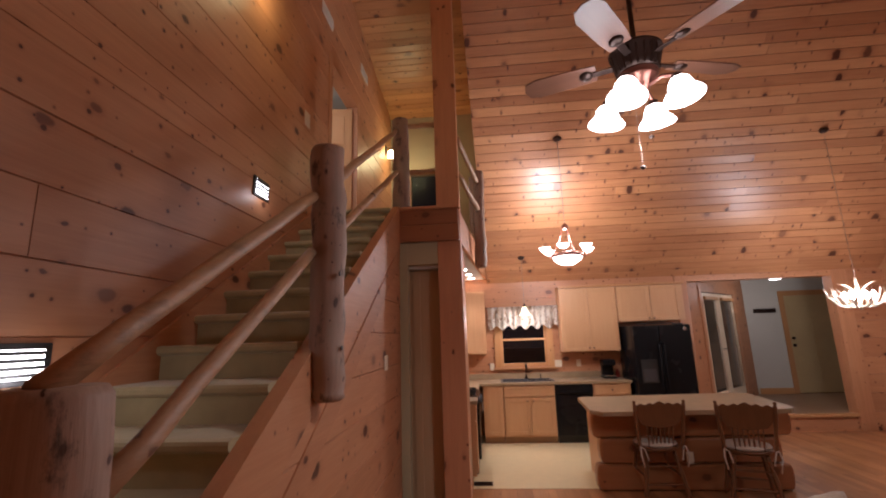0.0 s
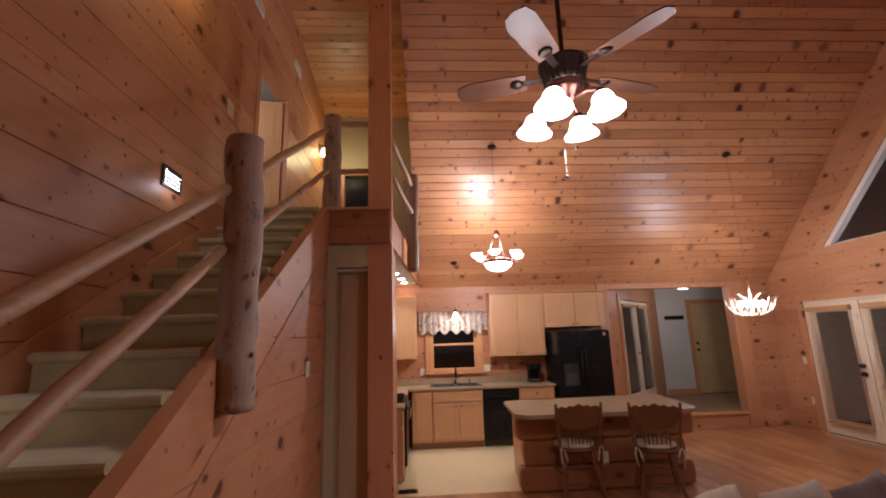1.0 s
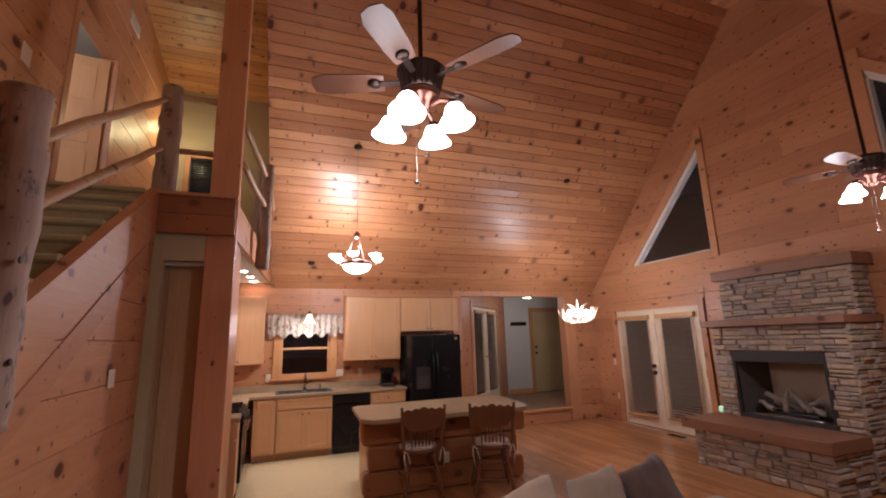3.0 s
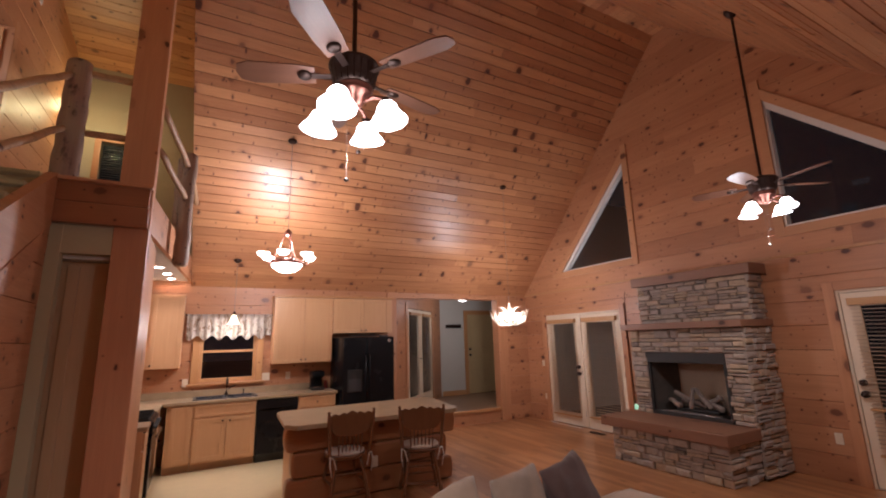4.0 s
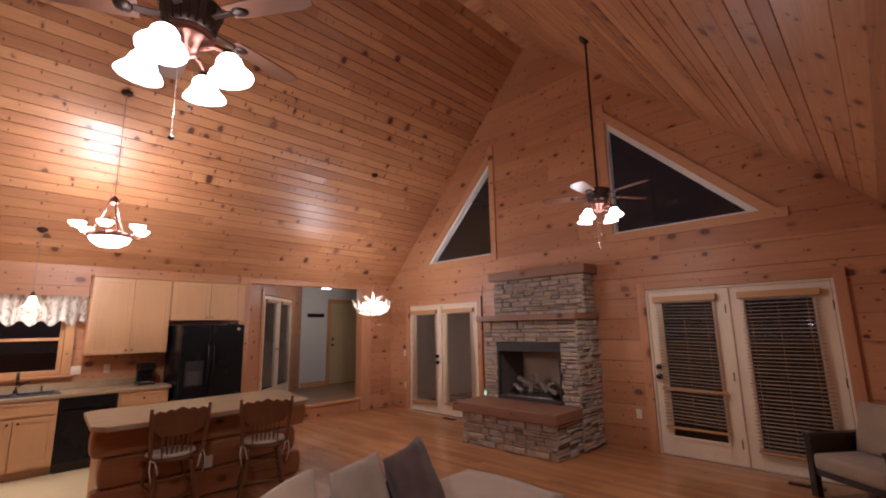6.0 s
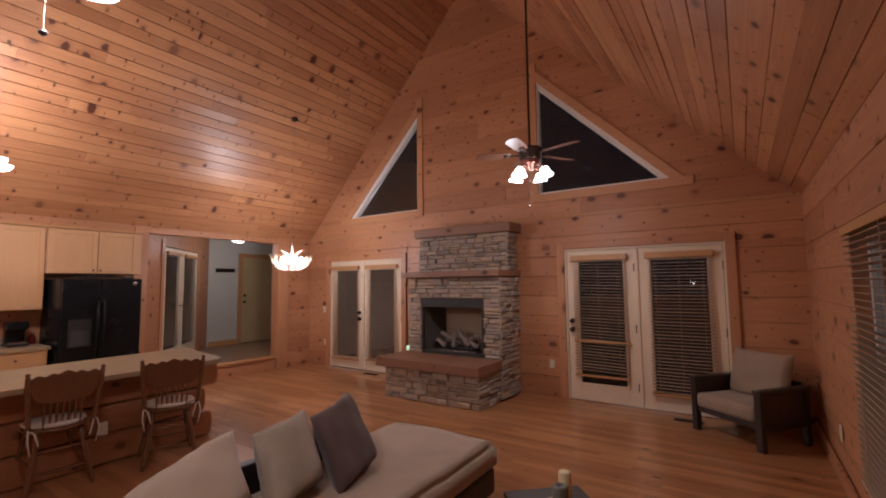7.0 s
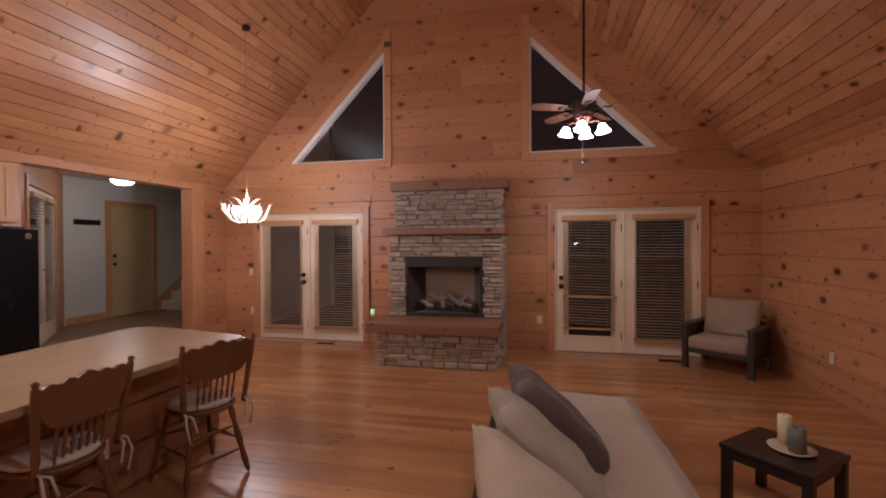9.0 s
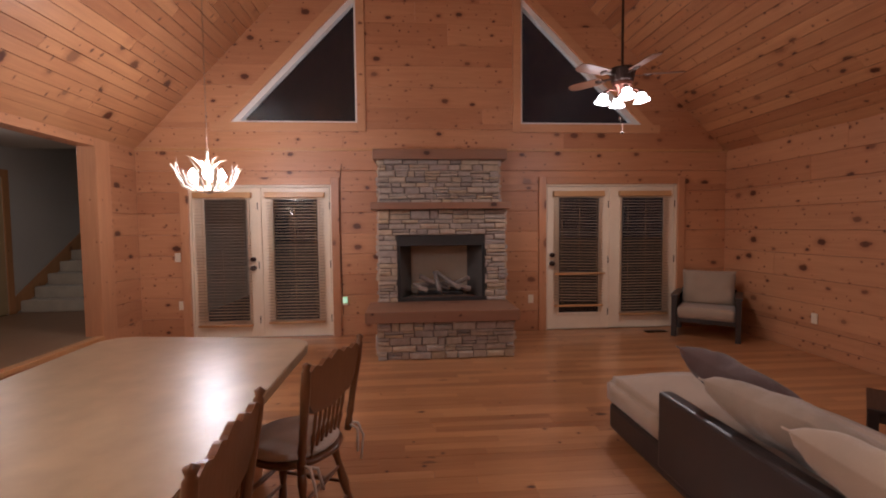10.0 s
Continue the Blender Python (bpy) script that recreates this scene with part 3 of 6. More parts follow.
ceiling("ceiling_loft", "gently sloping pine plank ceiling over the loft",
        [plank_sheet((WEST, Y_N, TOP), (1, 0, 0), down_l, 0.5 - WEST, down_l.length, 0.136, rnd, lambda w: (0, CHEEK - 0.1 + 0.22 * w / down_l.length - WEST))], CEIL_PINE,
        [([(WEST, Y_N, TOP + 0.004), (CHEEK - 0.1, Y_N, TOP + 0.004), (CHEEK + 0.12, NORTH, LOFT_END + 0.004), (WEST, NORTH, LOFT_END + 0.004)], (0, 0, 0.1))])
cheek = solid("wall_cheek", prism([(CHEEK - 0.1, Y_N, TOP), (CHEEK + 0.12, NORTH, LOFT_END), (CHEEK + 0.12, NORTH, EAVE)], (0.05, 0.003, 0)), PINE_Y, "pine side wall between loft and main ceiling", "wall", kind="structure")

# ---- floors ----
# the loft: slab, edge beams, underside
loft_edge = lambda y: 0.19 + 0.083 * (y - 4.74)
solid("floor_loft", prism([(WEST, 4.74, 2.66), (0.15, 4.78, 2.66), (loft_edge(NORTH) - 0.04, NORTH, 2.66), (WEST, NORTH, 2.66)], (0, 0, 0.29)), CARPET, "carpeted loft floor", "floor", kind="structure")
solid("ceiling_kitchen", prism([(SIDE - 0.05, 4.8, 2.635), (0.14, 4.8, 2.635), (loft_edge(NORTH) - 0.05, NORTH - 0.03, 2.635), (SIDE - 0.05, NORTH - 0.03, 2.635)], (0, 0, 0.022)), WHITE_CEIL, "plain ceiling under the loft", "ceiling", kind="structure")
header = thing("loft_header", "stained pine beams round the edge of the loft", "beam", kind="structure")
part("lower_board", box(SIDE - 0.01, 0.19, 4.70, 4.77, 2.63, 2.80, 0.006), BEAM, header)
part("upper_board", box(SIDE - 0.01, 0.185, 4.705, 4.77, 2.803, 2.965, 0.006), BEAM, header)
part("side_board", prism([(0.15, 4.772, 2.63), (0.19, 4.772, 2.63), (loft_edge(NORTH - 0.03), NORTH - 0.03, 2.63), (loft_edge(NORTH - 0.03) - 0.04, NORTH - 0.03, 2.63)], (0, 0, 0.335)), PINE_Y, header)
part("cap", box(SIDE - 0.03, 0.205, 4.67, 4.80, 2.965, 2.995, 0.006), PINE_X, header)

solid("floor_vinyl", box(-0.36, 3.45, 5.60, NORTH, -0.03, 0.003, 0.0), VINYL, "beige sheet vinyl kitchen floor", "floor", kind="structure")
solid("subfloor", box(WEST - 0.2, EAST + 0.2, -0.2, NORTH + 0.2, -0.3, -0.025, 0.0), MORTAR, "plain slab under the floor boards", "floor", kind="structure")
solid("ground", box(-60, 70, -60, 70, -0.5, -0.45, 0.0), NIGHT, "dark ground outside at night", "ground", kind="structure")

# the hall beyond the opening: an angled wall with glazed doors, a grey wall with a door, a stair
solid("floor_hall", prism([(3.87, NORTH + 0.02, 0.0), (6.2, NORTH + 0.02, 0.0), (11.0, NORTH + 0.17, 0.0), (11.0, HALL_Y, 0.0), (6.0, HALL_Y, 0.0), (3.87, NORTH + 0.1, 0.0)], (0, 0, HALL_Z)), HALL_FLOOR, "tiled hall floor one step up", "floor", kind="structure")
solid("step_nosing", box(3.87, 6.2, NORTH - 0.06, NORTH + 0.05, HALL_Z - 0.045, HALL_Z + 0.008, 0.012), CASING_PINE, "pine nosing on the step up to the hall", "trim", kind="structure")
solid("step_riser", box(3.87, 6.2, NORTH - 0.02, NORTH + 0.03, 0.0, HALL_Z - 0.05, 0.0), PINE_X, "pine riser of the hall step", "trim", kind="structure")
YD = (6.87, 7.75, HALL_Z + 2.03)
gw = bmesh.new()
bx(gw, 5.95, YD[0] - 0.0, HALL_Y, HALL_Y + 0.12, HALL_Z, 5.0)
bx(gw, YD[1], 11.0, HALL_Y, HALL_Y + 0.12, HALL_Z, 5.0)
bx(gw, YD[0], YD[1], HALL_Y, HALL_Y + 0.12, YD[2], 5.0)
solid("wall_hall", gw, GREY_WALL, "pale grey drywall in the hall", "wall", kind="structure")
solid("wall_hall_east", box(11.0, 11.1, NORTH, HALL_Y + 0.1, 0, 5.0, 0), GREY_WALL, "grey drywall at the stair's far end", "wall", kind="structure")
solid("wall_hall_south", box(EAST + 0.17, 11.0, NORTH + 0.05, NORTH + 0.165, 0, 5.0, 0), GREY_WALL, "grey drywall along the hall stair", "wall", kind="structure")
solid("ceiling_hall", prism([(3.8, NORTH + 0.17, 2.74), (8.0, NORTH + 0.17, 2.74), (8.0, HALL_Y, 2.74), (6.0, HALL_Y, 2.74)], (0, 0, 0.06)), GREY_WALL, "grey hall ceiling", "ceiling", kind="structure")
solid("ceiling_hall_stair", box(7.98, 11.0, NORTH + 0.05, HALL_Y, 5.0, 5.1, 0), GREY_WALL, "ceiling over the hall stair", "ceiling", kind="structure")
solid("wall_hall_drop", box(7.96, 8.0, NORTH + 0.05, HALL_Y, 2.81, 5.0, 0), GREY_WALL, "short wall over the hall stair", "wall", kind="structure")
solid("baseboard_hall", box(6.1, YD[0] - 0.1, HALL_Y - 0.018, HALL_Y, HALL_Z, HALL_Z + 0.12, 0.004), CASING_PINE, "pine baseboard in the hall", "trim", kind="structure")

# angled wall: from the opening's jamb to the grey wall
A0, A1 = Vector((3.87, NORTH + 0.1, 0)), Vector((6.06, HALL_Y, 0))
ang = math.degrees(math.atan2(A1.y - A0.y, A1.x - A0.x))
AWALL = pose(A0.x, A0.y, 0, 0, 0, ang)
ALEN = (A1 - A0).length
AD = (0.72, 2.42)
aw = bmesh.new()
bx(aw, 0, AD[0], 0, 0.12, HALL_Z, 2.74)
bx(aw, AD[1], ALEN, 0, 0.12, HALL_Z, 2.74)
bx(aw, AD[0], AD[1], 0, 0.12, HALL_Z + 2.08, 2.74)
solid("wall_hall_angled", aw, PINE_X, "pine wall set at an angle with glazed doors", "wall", kind="structure", at=AWALL)

# skirting and casings of the main room
solid("baseboard", box(0.9, EAST - 0.02, 0.02, 0.045, 0.0, 0.13, 0.005), PINE_X, "pine baseboard along the south wall", "trim", kind="structure")
cas = thing("opening_casing", "wide flat pine boards round the hall opening", "casing", kind="structure")
part("side_casing", box(OP[1] - 0.006, OP[1] + 0.235, NORTH - 0.045, NORTH + 0.16, 0.0, OP[3] + 0.09, 0.005), PINE_Z, cas)
part("side_casing", box(OP[0] - 0.18, OP[0] + 0.006, NORTH - 0.045, NORTH + 0.16, 0.0, OP[3] + 0.09, 0.005), PINE_Z, cas)
part("head_casing", box(OP[0] + 0.006, OP[1] - 0.006, NORTH - 0.04, NORTH + 0.164, OP[3] - 0.006, OP[3] + 0.085, 0.005), PINE_X, cas)


# ---- doors and windows of the gable wall ----
def blind(name_label, y0, y1, z0, z1, x, group, slant=0.0, gap=0.041):
    b = thing("window_blind", name_label, "blind", group)
    part("head_rail", box(x - 0.05, x + 0.01, y0 - 0.02, y1 + 0.02, z1 - 0.075, z1, 0.006), BLIND_RAIL, b)
    n = int((z1 - z0 - 0.1) / gap)
    verts, faces = [], []
    for i in range(n):
        z = z1 - 0.1 - gap * i
        t = 0.0006 + 0.0010 * math.sin(i * 1.7)
        c = len(verts)
        for dx, dz in ((-0.040, -t), (0.0, t)):
            for y in (y0, y1):
                zz = z + dz + slant * (y - y0) / (y1 - y0)
                verts += [(x + dx, y, zz), (x + dx, y, zz + 0.0040)]
        faces += [(c, c + 2, c + 6, c + 4), (c + 1, c + 5, c + 7, c + 3), (c, c + 1, c + 3, c + 2), (c + 4, c + 6, c + 7, c + 5), (c, c + 4, c + 5, c + 1), (c + 2, c + 3, c + 7, c + 6)]
    me = bpy.data.meshes.new("slats")
    me.from_pydata(verts, [], faces)
    me.materials.append(BLIND)
    tagged(part("slats", me, BLIND, b), "thin faux-wood slats", kind="stuff")
    part("bottom_rail", box(x - 0.05, x + 0.004, y0, y1, z0, z0 + 0.025, 0.004), BLIND_RAIL, b)
    for k in (0.14, 0.5, 0.86):
        y = y0 + (y1 - y0) * k
        part("cord", bar((x - 0.05, y, z0 + 0.02), (x - 0.05, y, z1 - 0.07), 0.0018, n=5), BLIND_RAIL, b)
    return b


def leaf(door, y0, y1, knob_y=None, hinge_y=None, x=EAST):
    lf = part("door_leaf", bpy.data.meshes.new("door_leaf"), DOOR_CREAM, door, "cream painted glazed leaf")
    bm = bmesh.new()
    s = 0.145
    bx(bm, x, x + 0.045, y0, y0 + s, 0.015, 2.05, 0.003)
    bx(bm, x, x + 0.045, y1 - s, y1, 0.015, 2.05, 0.003)
    bx(bm, x, x + 0.045, y0 + s, y1 - s, 0.015, 0.23, 0.003)
    bx(bm, x, x + 0.045, y0 + s, y1 - s, 1.91, 2.05, 0.003)
    bm.to_mesh(lf.data)
    bm.free()
    lf.data.materials.append(DOOR_CREAM)
    fr = bmesh.new()
    for a, b, c, d in ((y0 + s - 0.01, y0 + s + 0.02, 0.21, 1.93), (y1 - s - 0.02, y1 - s + 0.01, 0.21, 1.93), (y0 + s + 0.02, y1 - s - 0.02, 0.21, 0.245), (y0 + s + 0.02, y1 - s - 0.02, 1.895, 1.93)):
        bx(fr, x - 0.012, x + 0.01, a, b, c, d, 0.004)
    part("glazing_bead", fr, DOOR_CREAM, lf)
    pane = part("pane", box(x + 0.018, x + 0.026, y0 + s, y1 - s, 0.23, 1.91, 0), PANE, lf, "dark glass pane at night")
    pane.visible_shadow = False
    if knob_y:
        for z, r in ((0.96, 0.036), (1.08, 0.032)):
            part("knob", lathe([(0, 0), (r, 0.002), (r, 0.012), (0.012, 0.016), (0.012, 0.035), (r, 0.045), (r * 0.9, 0.062), (0, 0.066)], (x, knob_y, z), 16, (-1, 0, 0)), BRONZE, lf, "dark bronze knob", True)
    if hinge_y:
        for z in (0.25, 1.0, 1.8):
            part("hinge", bar((x - 0.006, hinge_y, z - 0.05), (x - 0.006, hinge_y, z + 0.05), 0.007, n=8), BRONZE, lf)
    return lf


def double_door(name, span, swing):
    d = thing(name, "cream double glazed patio door with pine casing, closed", "door", "patio doors", kind="structure")
    y0, y1 = span
    mid = (y0 + y1) / 2 - (0.0 if swing else -0.02)
    part("jamb", box(EAST - 0.01, EAST + 0.12, y0 - 0.004, y0 + 0.025, 0, DOOR_H, 0.003), DOOR_CREAM, d)
    part("jamb", box(EAST - 0.01, EAST + 0.12, y1 - 0.025, y1 + 0.004, 0, DOOR_H, 0.003), DOOR_CREAM, d)
    part("head_jamb", box(EAST - 0.01, EAST + 0.12, y0 + 0.025, y1 - 0.025, 2.055, DOOR_H + 0.004, 0.003), DOOR_CREAM, d)
    part("threshold", box(EAST - 0.03, EAST + 0.14, y0 + 0.03, y1 - 0.03, 0, 0.014, 0.003), CHROME, d, "grey metal threshold")
    part("astragal", box(EAST - 0.02, EAST - 0.001, mid - 0.022, mid + 0.022, 0.02, 2.05, 0.005), DOOR_CREAM, d)
    leaf(d, y0 + 0.03, mid - 0.004, mid - 0.09 if swing else None, y0 + 0.03)
    leaf(d, mid + 0.004, y1 - 0.03, y1 - 0.09 if name == 'door_2' else None, mid + 0.03)
    for a, b in ((y0 - 0.105, y0), (y1, y1 + 0.105)):
        part("side_casing", box(EAST - 0.045, EAST - 0.002, a, b, 0, DOOR_H + 0.1, 0.006), PINE_Z, d)
    part("head_casing", box(EAST - 0.042, EAST - 0.002, y0, y1, DOOR_H, DOOR_H + 0.1, 0.006), PINE_Y, d)
    return d, mid


d1, m1 = double_door("door_1", D1, False)
d2, m2 = double_door("door_2", D2, False)
# the active leaf of the far pair carries its knobs next to the middle
for z, r in ((0.96, 0.036), (1.08, 0.032)):
    part("knob", lathe([(0, 0), (r, 0.002), (r, 0.012), (0.012, 0.016), (0.012, 0.035), (r, 0.045), (r * 0.9, 0.062), (0, 0.066)], (EAST, m1 + 0.1, z), 16, (-1, 0, 0)), BRONZE, d1, "dark bronze knob", True)
for y0, y1, z0, sl in ((D1[0] + 0.11, m1 - 0.1, 0.20, 0), (m1 + 0.12, D1[1] - 0.09, 0.17, 0), (D2[0] + 0.14, m2 - 0.13, 0.2, 0), (m2 + 0.13, D2[1] - 0.12, 0.34, 0.02)):
    blind("tan faux-wood slatted blind hung on a patio door", y0, y1, z0, 1.985, EAST - 0.022, "door blinds", sl)
solid("blind_rail", box(EAST - 0.08, EAST - 0.03, m2 + 0.10, D2[1] - 0.12, 0.80, 0.826, 0.004), BLIND_RAIL, "loose pine rail across the blind", "rail")


def gable_window(name, tri, sgn):
    w = thing(name, "three-cornered fixed window with white frame and pine casing", "window", "gable windows", kind="structure")
    (ya, zb), (yb, _), (_, zt) = tri
    up = Vector((0, ya - yb, zt - zb)).normalized()
    nrm = Vector((0, -up.z * sgn, up.y * sgn))
    if nrm.z < 0:
        nrm = -nrm
    P = lambda y, z, x: (x, y, z)
    fw = 0.026
    part("frame", box(EAST, EAST + 0.10, ya, ya + sgn * fw, zb, zt - 0.06, 0.003), WHITE_VINYL, w)
    part("sill", box(EAST - 0.006, EAST + 0.10, ya + sgn * fw, yb - sgn * 0.07, zb, zb + fw, 0.003), WHITE_VINYL, w)
    a, b = Vector((EAST, yb, zb)), Vector((EAST, ya, zt))
    inw = -nrm * 0.07
    part("sloping_frame", prism([a, b, b + inw, a + inw], (0.10, 0, 0)), WHITE_VINYL, w)
    pane = part("pane", prism([(EAST + 0.05, ya, zb), (EAST + 0.05, yb, zb), (EAST + 0.05, ya, zt)], (0.006, 0, 0)), PANE, w, "dark glass at night")
    pane.visible_shadow = False
    cw, cx = 0.115, -0.034
    part("side_casing", box(EAST + cx, EAST - 0.002, ya - sgn * cw, ya, zb - cw, zt + 0.30, 0.005), GABLE_CASE, w)
    part("bottom_casing", box(EAST + cx - 0.003, EAST - 0.002, ya, yb + sgn * 0.26, zb - cw, zb, 0.005), GABLE_CASE, w)
    part("sloping_casing", prism([a + Vector((cx, sgn * 0.16, -0.004)) , a + Vector((cx, 0, -0.004)), b + Vector((cx, 0, 0.0)), b + Vector((cx, 0, 0.165))], (0.03, 0, 0)), GABLE_CASE, w)
    return w


gable_window("window_1", W1, 1)
gable_window("window_2", W2, -1)

# ---- south window with a wooden blind, each slat apart ----
w3 = thing("window_3", "wide window in pine casing behind a wooden blind", "window", kind="structure")
for a, b, c, d in ((SW[0], SW[0] + 0.05, SW[2], SW[3]), (SW[1] - 0.05, SW[1], SW[2], SW[3]), (SW[0] + 0.05, SW[1] - 0.05, SW[2], SW[2] + 0.05), (SW[0] + 0.05, SW[1] - 0.05, SW[3] - 0.05, SW[3]), (3.66, 3.71, SW[2] + 0.05, SW[3] - 0.05)):
    part("frame", box(a, b, -0.13, -0.07, c, d, 0.004), WHITE_VINYL, w3)
pane = part("pane", box(SW[0] + 0.05, SW[1] - 0.05, -0.104, -0.098, SW[2] + 0.05, SW[3] - 0.05, 0), PANE, w3)
pane.visible_shadow = False
part("head_casing", box(SW[0] - 0.16, SW[1] + 0.10, 0.002, 0.06, SW[3], SW[3] + 0.14, 0.005), PINE_X, w3)
part("sill", box(SW[0] - 0.1, SW[1] + 0.06, 0.002, 0.055, SW[2] - 0.05, SW[2], 0.006), PINE_X, w3)
sb = thing("window_blind", "brown wooden slatted blind lowered over the wide window", "blind")
part("head_rail", box(SW[0] + 0.02, SW[1] - 0.005, 0.0, 0.06, SW[3] - 0.06, SW[3] - 0.002, 0.004), BLIND_RAIL, sb)
slat = mesh_of(box(SW[0] + 0.02, SW[1] - 0.01, -0.026, 0.026, -0.0016, 0.0016, 0), "slat", BLIND)
for i in range(36):
    part("slat", slat, BLIND, sb, at=pose(0, 0.028, SW[3] - 0.09 - 0.0415 * i, 9, 0, 0))
part("bottom_rail", box(SW[0] + 0.02, SW[1] - 0.01, 0.003, 0.053, SW[2] + 0.004, SW[2] + 0.025, 0.004), BLIND, sb)
for x in (3.0, 3.68, 4.4):
    part("ladder_cord", bar((x, 0.056, SW[2] + 0.02), (x, 0.056, SW[3] - 0.06), 0.002, n=5), BLIND, sb)


# ---- outlets, switches, vents ----
def plate(at, normal, w=0.075, h=0.12, name="outlet", label="ivory wall outlet plate"):
    p = thing(name, label, name, "outlets and switches", at=Matrix.Translation(at) @ Vector(normal).to_track_quat("Z", "Y").to_matrix().to_4x4())
    part("cover_plate", box(-w / 2, w / 2, -h / 2, h / 2, 0, 0.007, 0.003), PLATE, p)
    part("socket", box(-0.017, 0.017, -0.034, 0.034, 0.007, 0.011, 0.002), PLATE, p)
    return p


IN = EAST - 0.026
plate((IN, 7.69, 0.47), (-1, 0, 0)), plate((IN, 2.91, 0.46), (-1, 0, 0)), plate((IN, 5.52, 0.49), (-1, 0, 0))
plate((5.5, 0.022, 0.41), (0, 1, 0))
plate((IN, 7.72, 1.12), (-1, 0, 0), name="switch", label="pine-toned wall switch plate")
plate((SIDE + 0.016, 4.04, 1.46), (1, 0, 0), 0.12, 0.12, "switch", "ivory double switch plate under the stairs")
plate((3.72, NORTH - 0.05, 1.33), (0, -1, 0), name="switch", label="ivory switch on the opening casing")
plate((WEST + 0.014, 4.18, 3.80), (1, 0, 0), 0.12, 0.15, "switch", "pale plate on the stair wall")
nl = solid("night_light", box(IN - 0.045, IN - 0.012, 5.49, 5.545, 0.47, 0.54, 0.008), glowing("green glow", (0.25, 1.0, 0.6), 0.5), "small plug-in night light glowing green", "night light")


def grille(at, normal, w, h, name, label, up=0):
    g = thing(name, label, "vent", "vents", at=Matrix.Translation(at) @ Vector(normal).to_track_quat("Z", "Y").to_matrix().to_4x4() @ pose(0, 0, 0, 0, 0, up))
    mat = WHITE_VINYL if "white" in label else BRONZE
    part("frame", box(-w / 2, w / 2, -h / 2, h / 2, 0, 0.006, 0.002), mat, g)
    n = max(3, int(h / 0.022))
    for i in range(n):
        y = -h / 2 + h * (i + 0.7) / (n + 0.4)
        part("slat", box(-w / 2 + 0.02, w / 2 - 0.02, y - 0.004, y + 0.004, 0.006, 0.011, 0), mat, g)
    return g


grille((WEST + 0.014, 4.68, 5.37), (1, 0, 0), 0.16, 0.36, "wall_vent", "white wall vent above the stairs", 90)
grille((WEST + 0.014, 6.25, 5.62), (1, 0, 0), 0.16, 0.36, "wall_vent", "white wall vent above the loft door", 90)
grille((6.78, 6.25, 0.004), (0, 0, 1), 0.1, 0.3, "floor_vent", "dark floor register by the patio door")
grille((6.72, 1.2, 0.004), (0, 0, 1), 0.1, 0.3, "floor_vent", "dark floor register by the armchair")
grille((0.30, 5.75, 0.005), (0, 0, 1), 0.22, 0.12, "floor_vent", "dark floor register in the kitchen")
wire = solid("cable", tube([(EAST - 0.06, 7.6, 0.006), (EAST - 0.10, 7.3, 0.006), (EAST - 0.12, 6.95, 0.006), (EAST - 0.09, 6.7, 0.006)], 0.006, 6), WHITE_VINYL, "white cable lying on the floor", "cable")
# thin dark line down the side of the door casing, drawn as a tube
solid("cable", tube([(EAST - 0.024, 5.55, 0.30), (EAST - 0.024, 5.565, 1.2), (EAST - 0.024, 5.56, 2.12), (EAST - 0.028, 5.548, 2.25), (EAST - 0.026, 5.53, 2.37)], 0.004, 6), BRONZE, "thin dark tube running down beside the door casing", "cable")


# ---- fireplace ----
def stones(parent, u0, u1, v0, v1, place, seed, hole=None, rise=(0.05, 0.095), long=(0.085, 0.27)):
    """Ledge stones over a rectangle; place(u, v, d) gives the point d out of the wall."""
    r = random.Random(seed)
    v = v0
    while v < v1 - 0.02:
        h = r.uniform(*rise)
        if v1 - v - h < 0.05:
            h = v1 - v
        u = u0
        while u < u1 - 0.01:
            w = r.uniform(*long)
            if u1 - u - w < 0.07:
                w = u1 - u
            cells = [(u, u + w, v, v + h)]
            if h > 0.07 and r.random() < 0.38:
                c = v + h * r.uniform(0.4, 0.6)
                cells = [(u, u + w, v, c), (u, u + w, c, v + h)]
            for a, b, c, d in cells:
                if hole:
                    ha, hb, hc, hd = hole
                    if c < hd - 0.015:
                        if a >= ha - 0.02 and b <= hb + 0.02:
                            continue
                        if a < ha < b:
                            b = ha
                        elif a < hb < b:
                            a = hb
                        if b - a < 0.03:
                            continue
                g, bv, out = 0.004, min(0.014, (d - c) * 0.22), r.uniform(0.012, 0.050)
                j = lambda k: r.uniform(-k, k)
                bm = bmesh.new()
                ring0 = [(a + g + j(.003), c + g + j(.004)), (b - g + j(.003), c + g + j(.004)), (b - g + j(.003), d - g + j(.004)), (a + g + j(.003), d - g + j(.004))]
                back = [bm.verts.new(place(x, y, -0.002)) for x, y in ring0]
                mid = [bm.verts.new(place(x, y, out * 0.65)) for x, y in ring0]
                cx, cyy = (a + b) / 2, (c + d) / 2
                top = [bm.verts.new(place(x + (bv if x < cx else -bv), y + (bv if y < cyy else -bv), out + j(.006))) for x, y in ring0]
                bm.faces.new(top)
                for A, B in ((back, mid), (mid, top)):
                    for k in range(4):
                        bm.faces.new((A[k], A[(k + 1) % 4], B[(k + 1) % 4], B[k]))
                bmesh.ops.recalc_face_normals(bm, faces=bm.faces)
                n = bm.faces[0].normal if hasattr(bm.faces, "ensure_lookup_table") and not bm.faces.ensure_lookup_table() else None
                if n is not None and n.dot(place(a, c, 1) - place(a, c, 0)) < 0:
                    bmesh.ops.reverse_faces(bm, faces=bm.faces)
                part("stone", bm, STONE, parent, smooth=False)
            u += w
        v += h


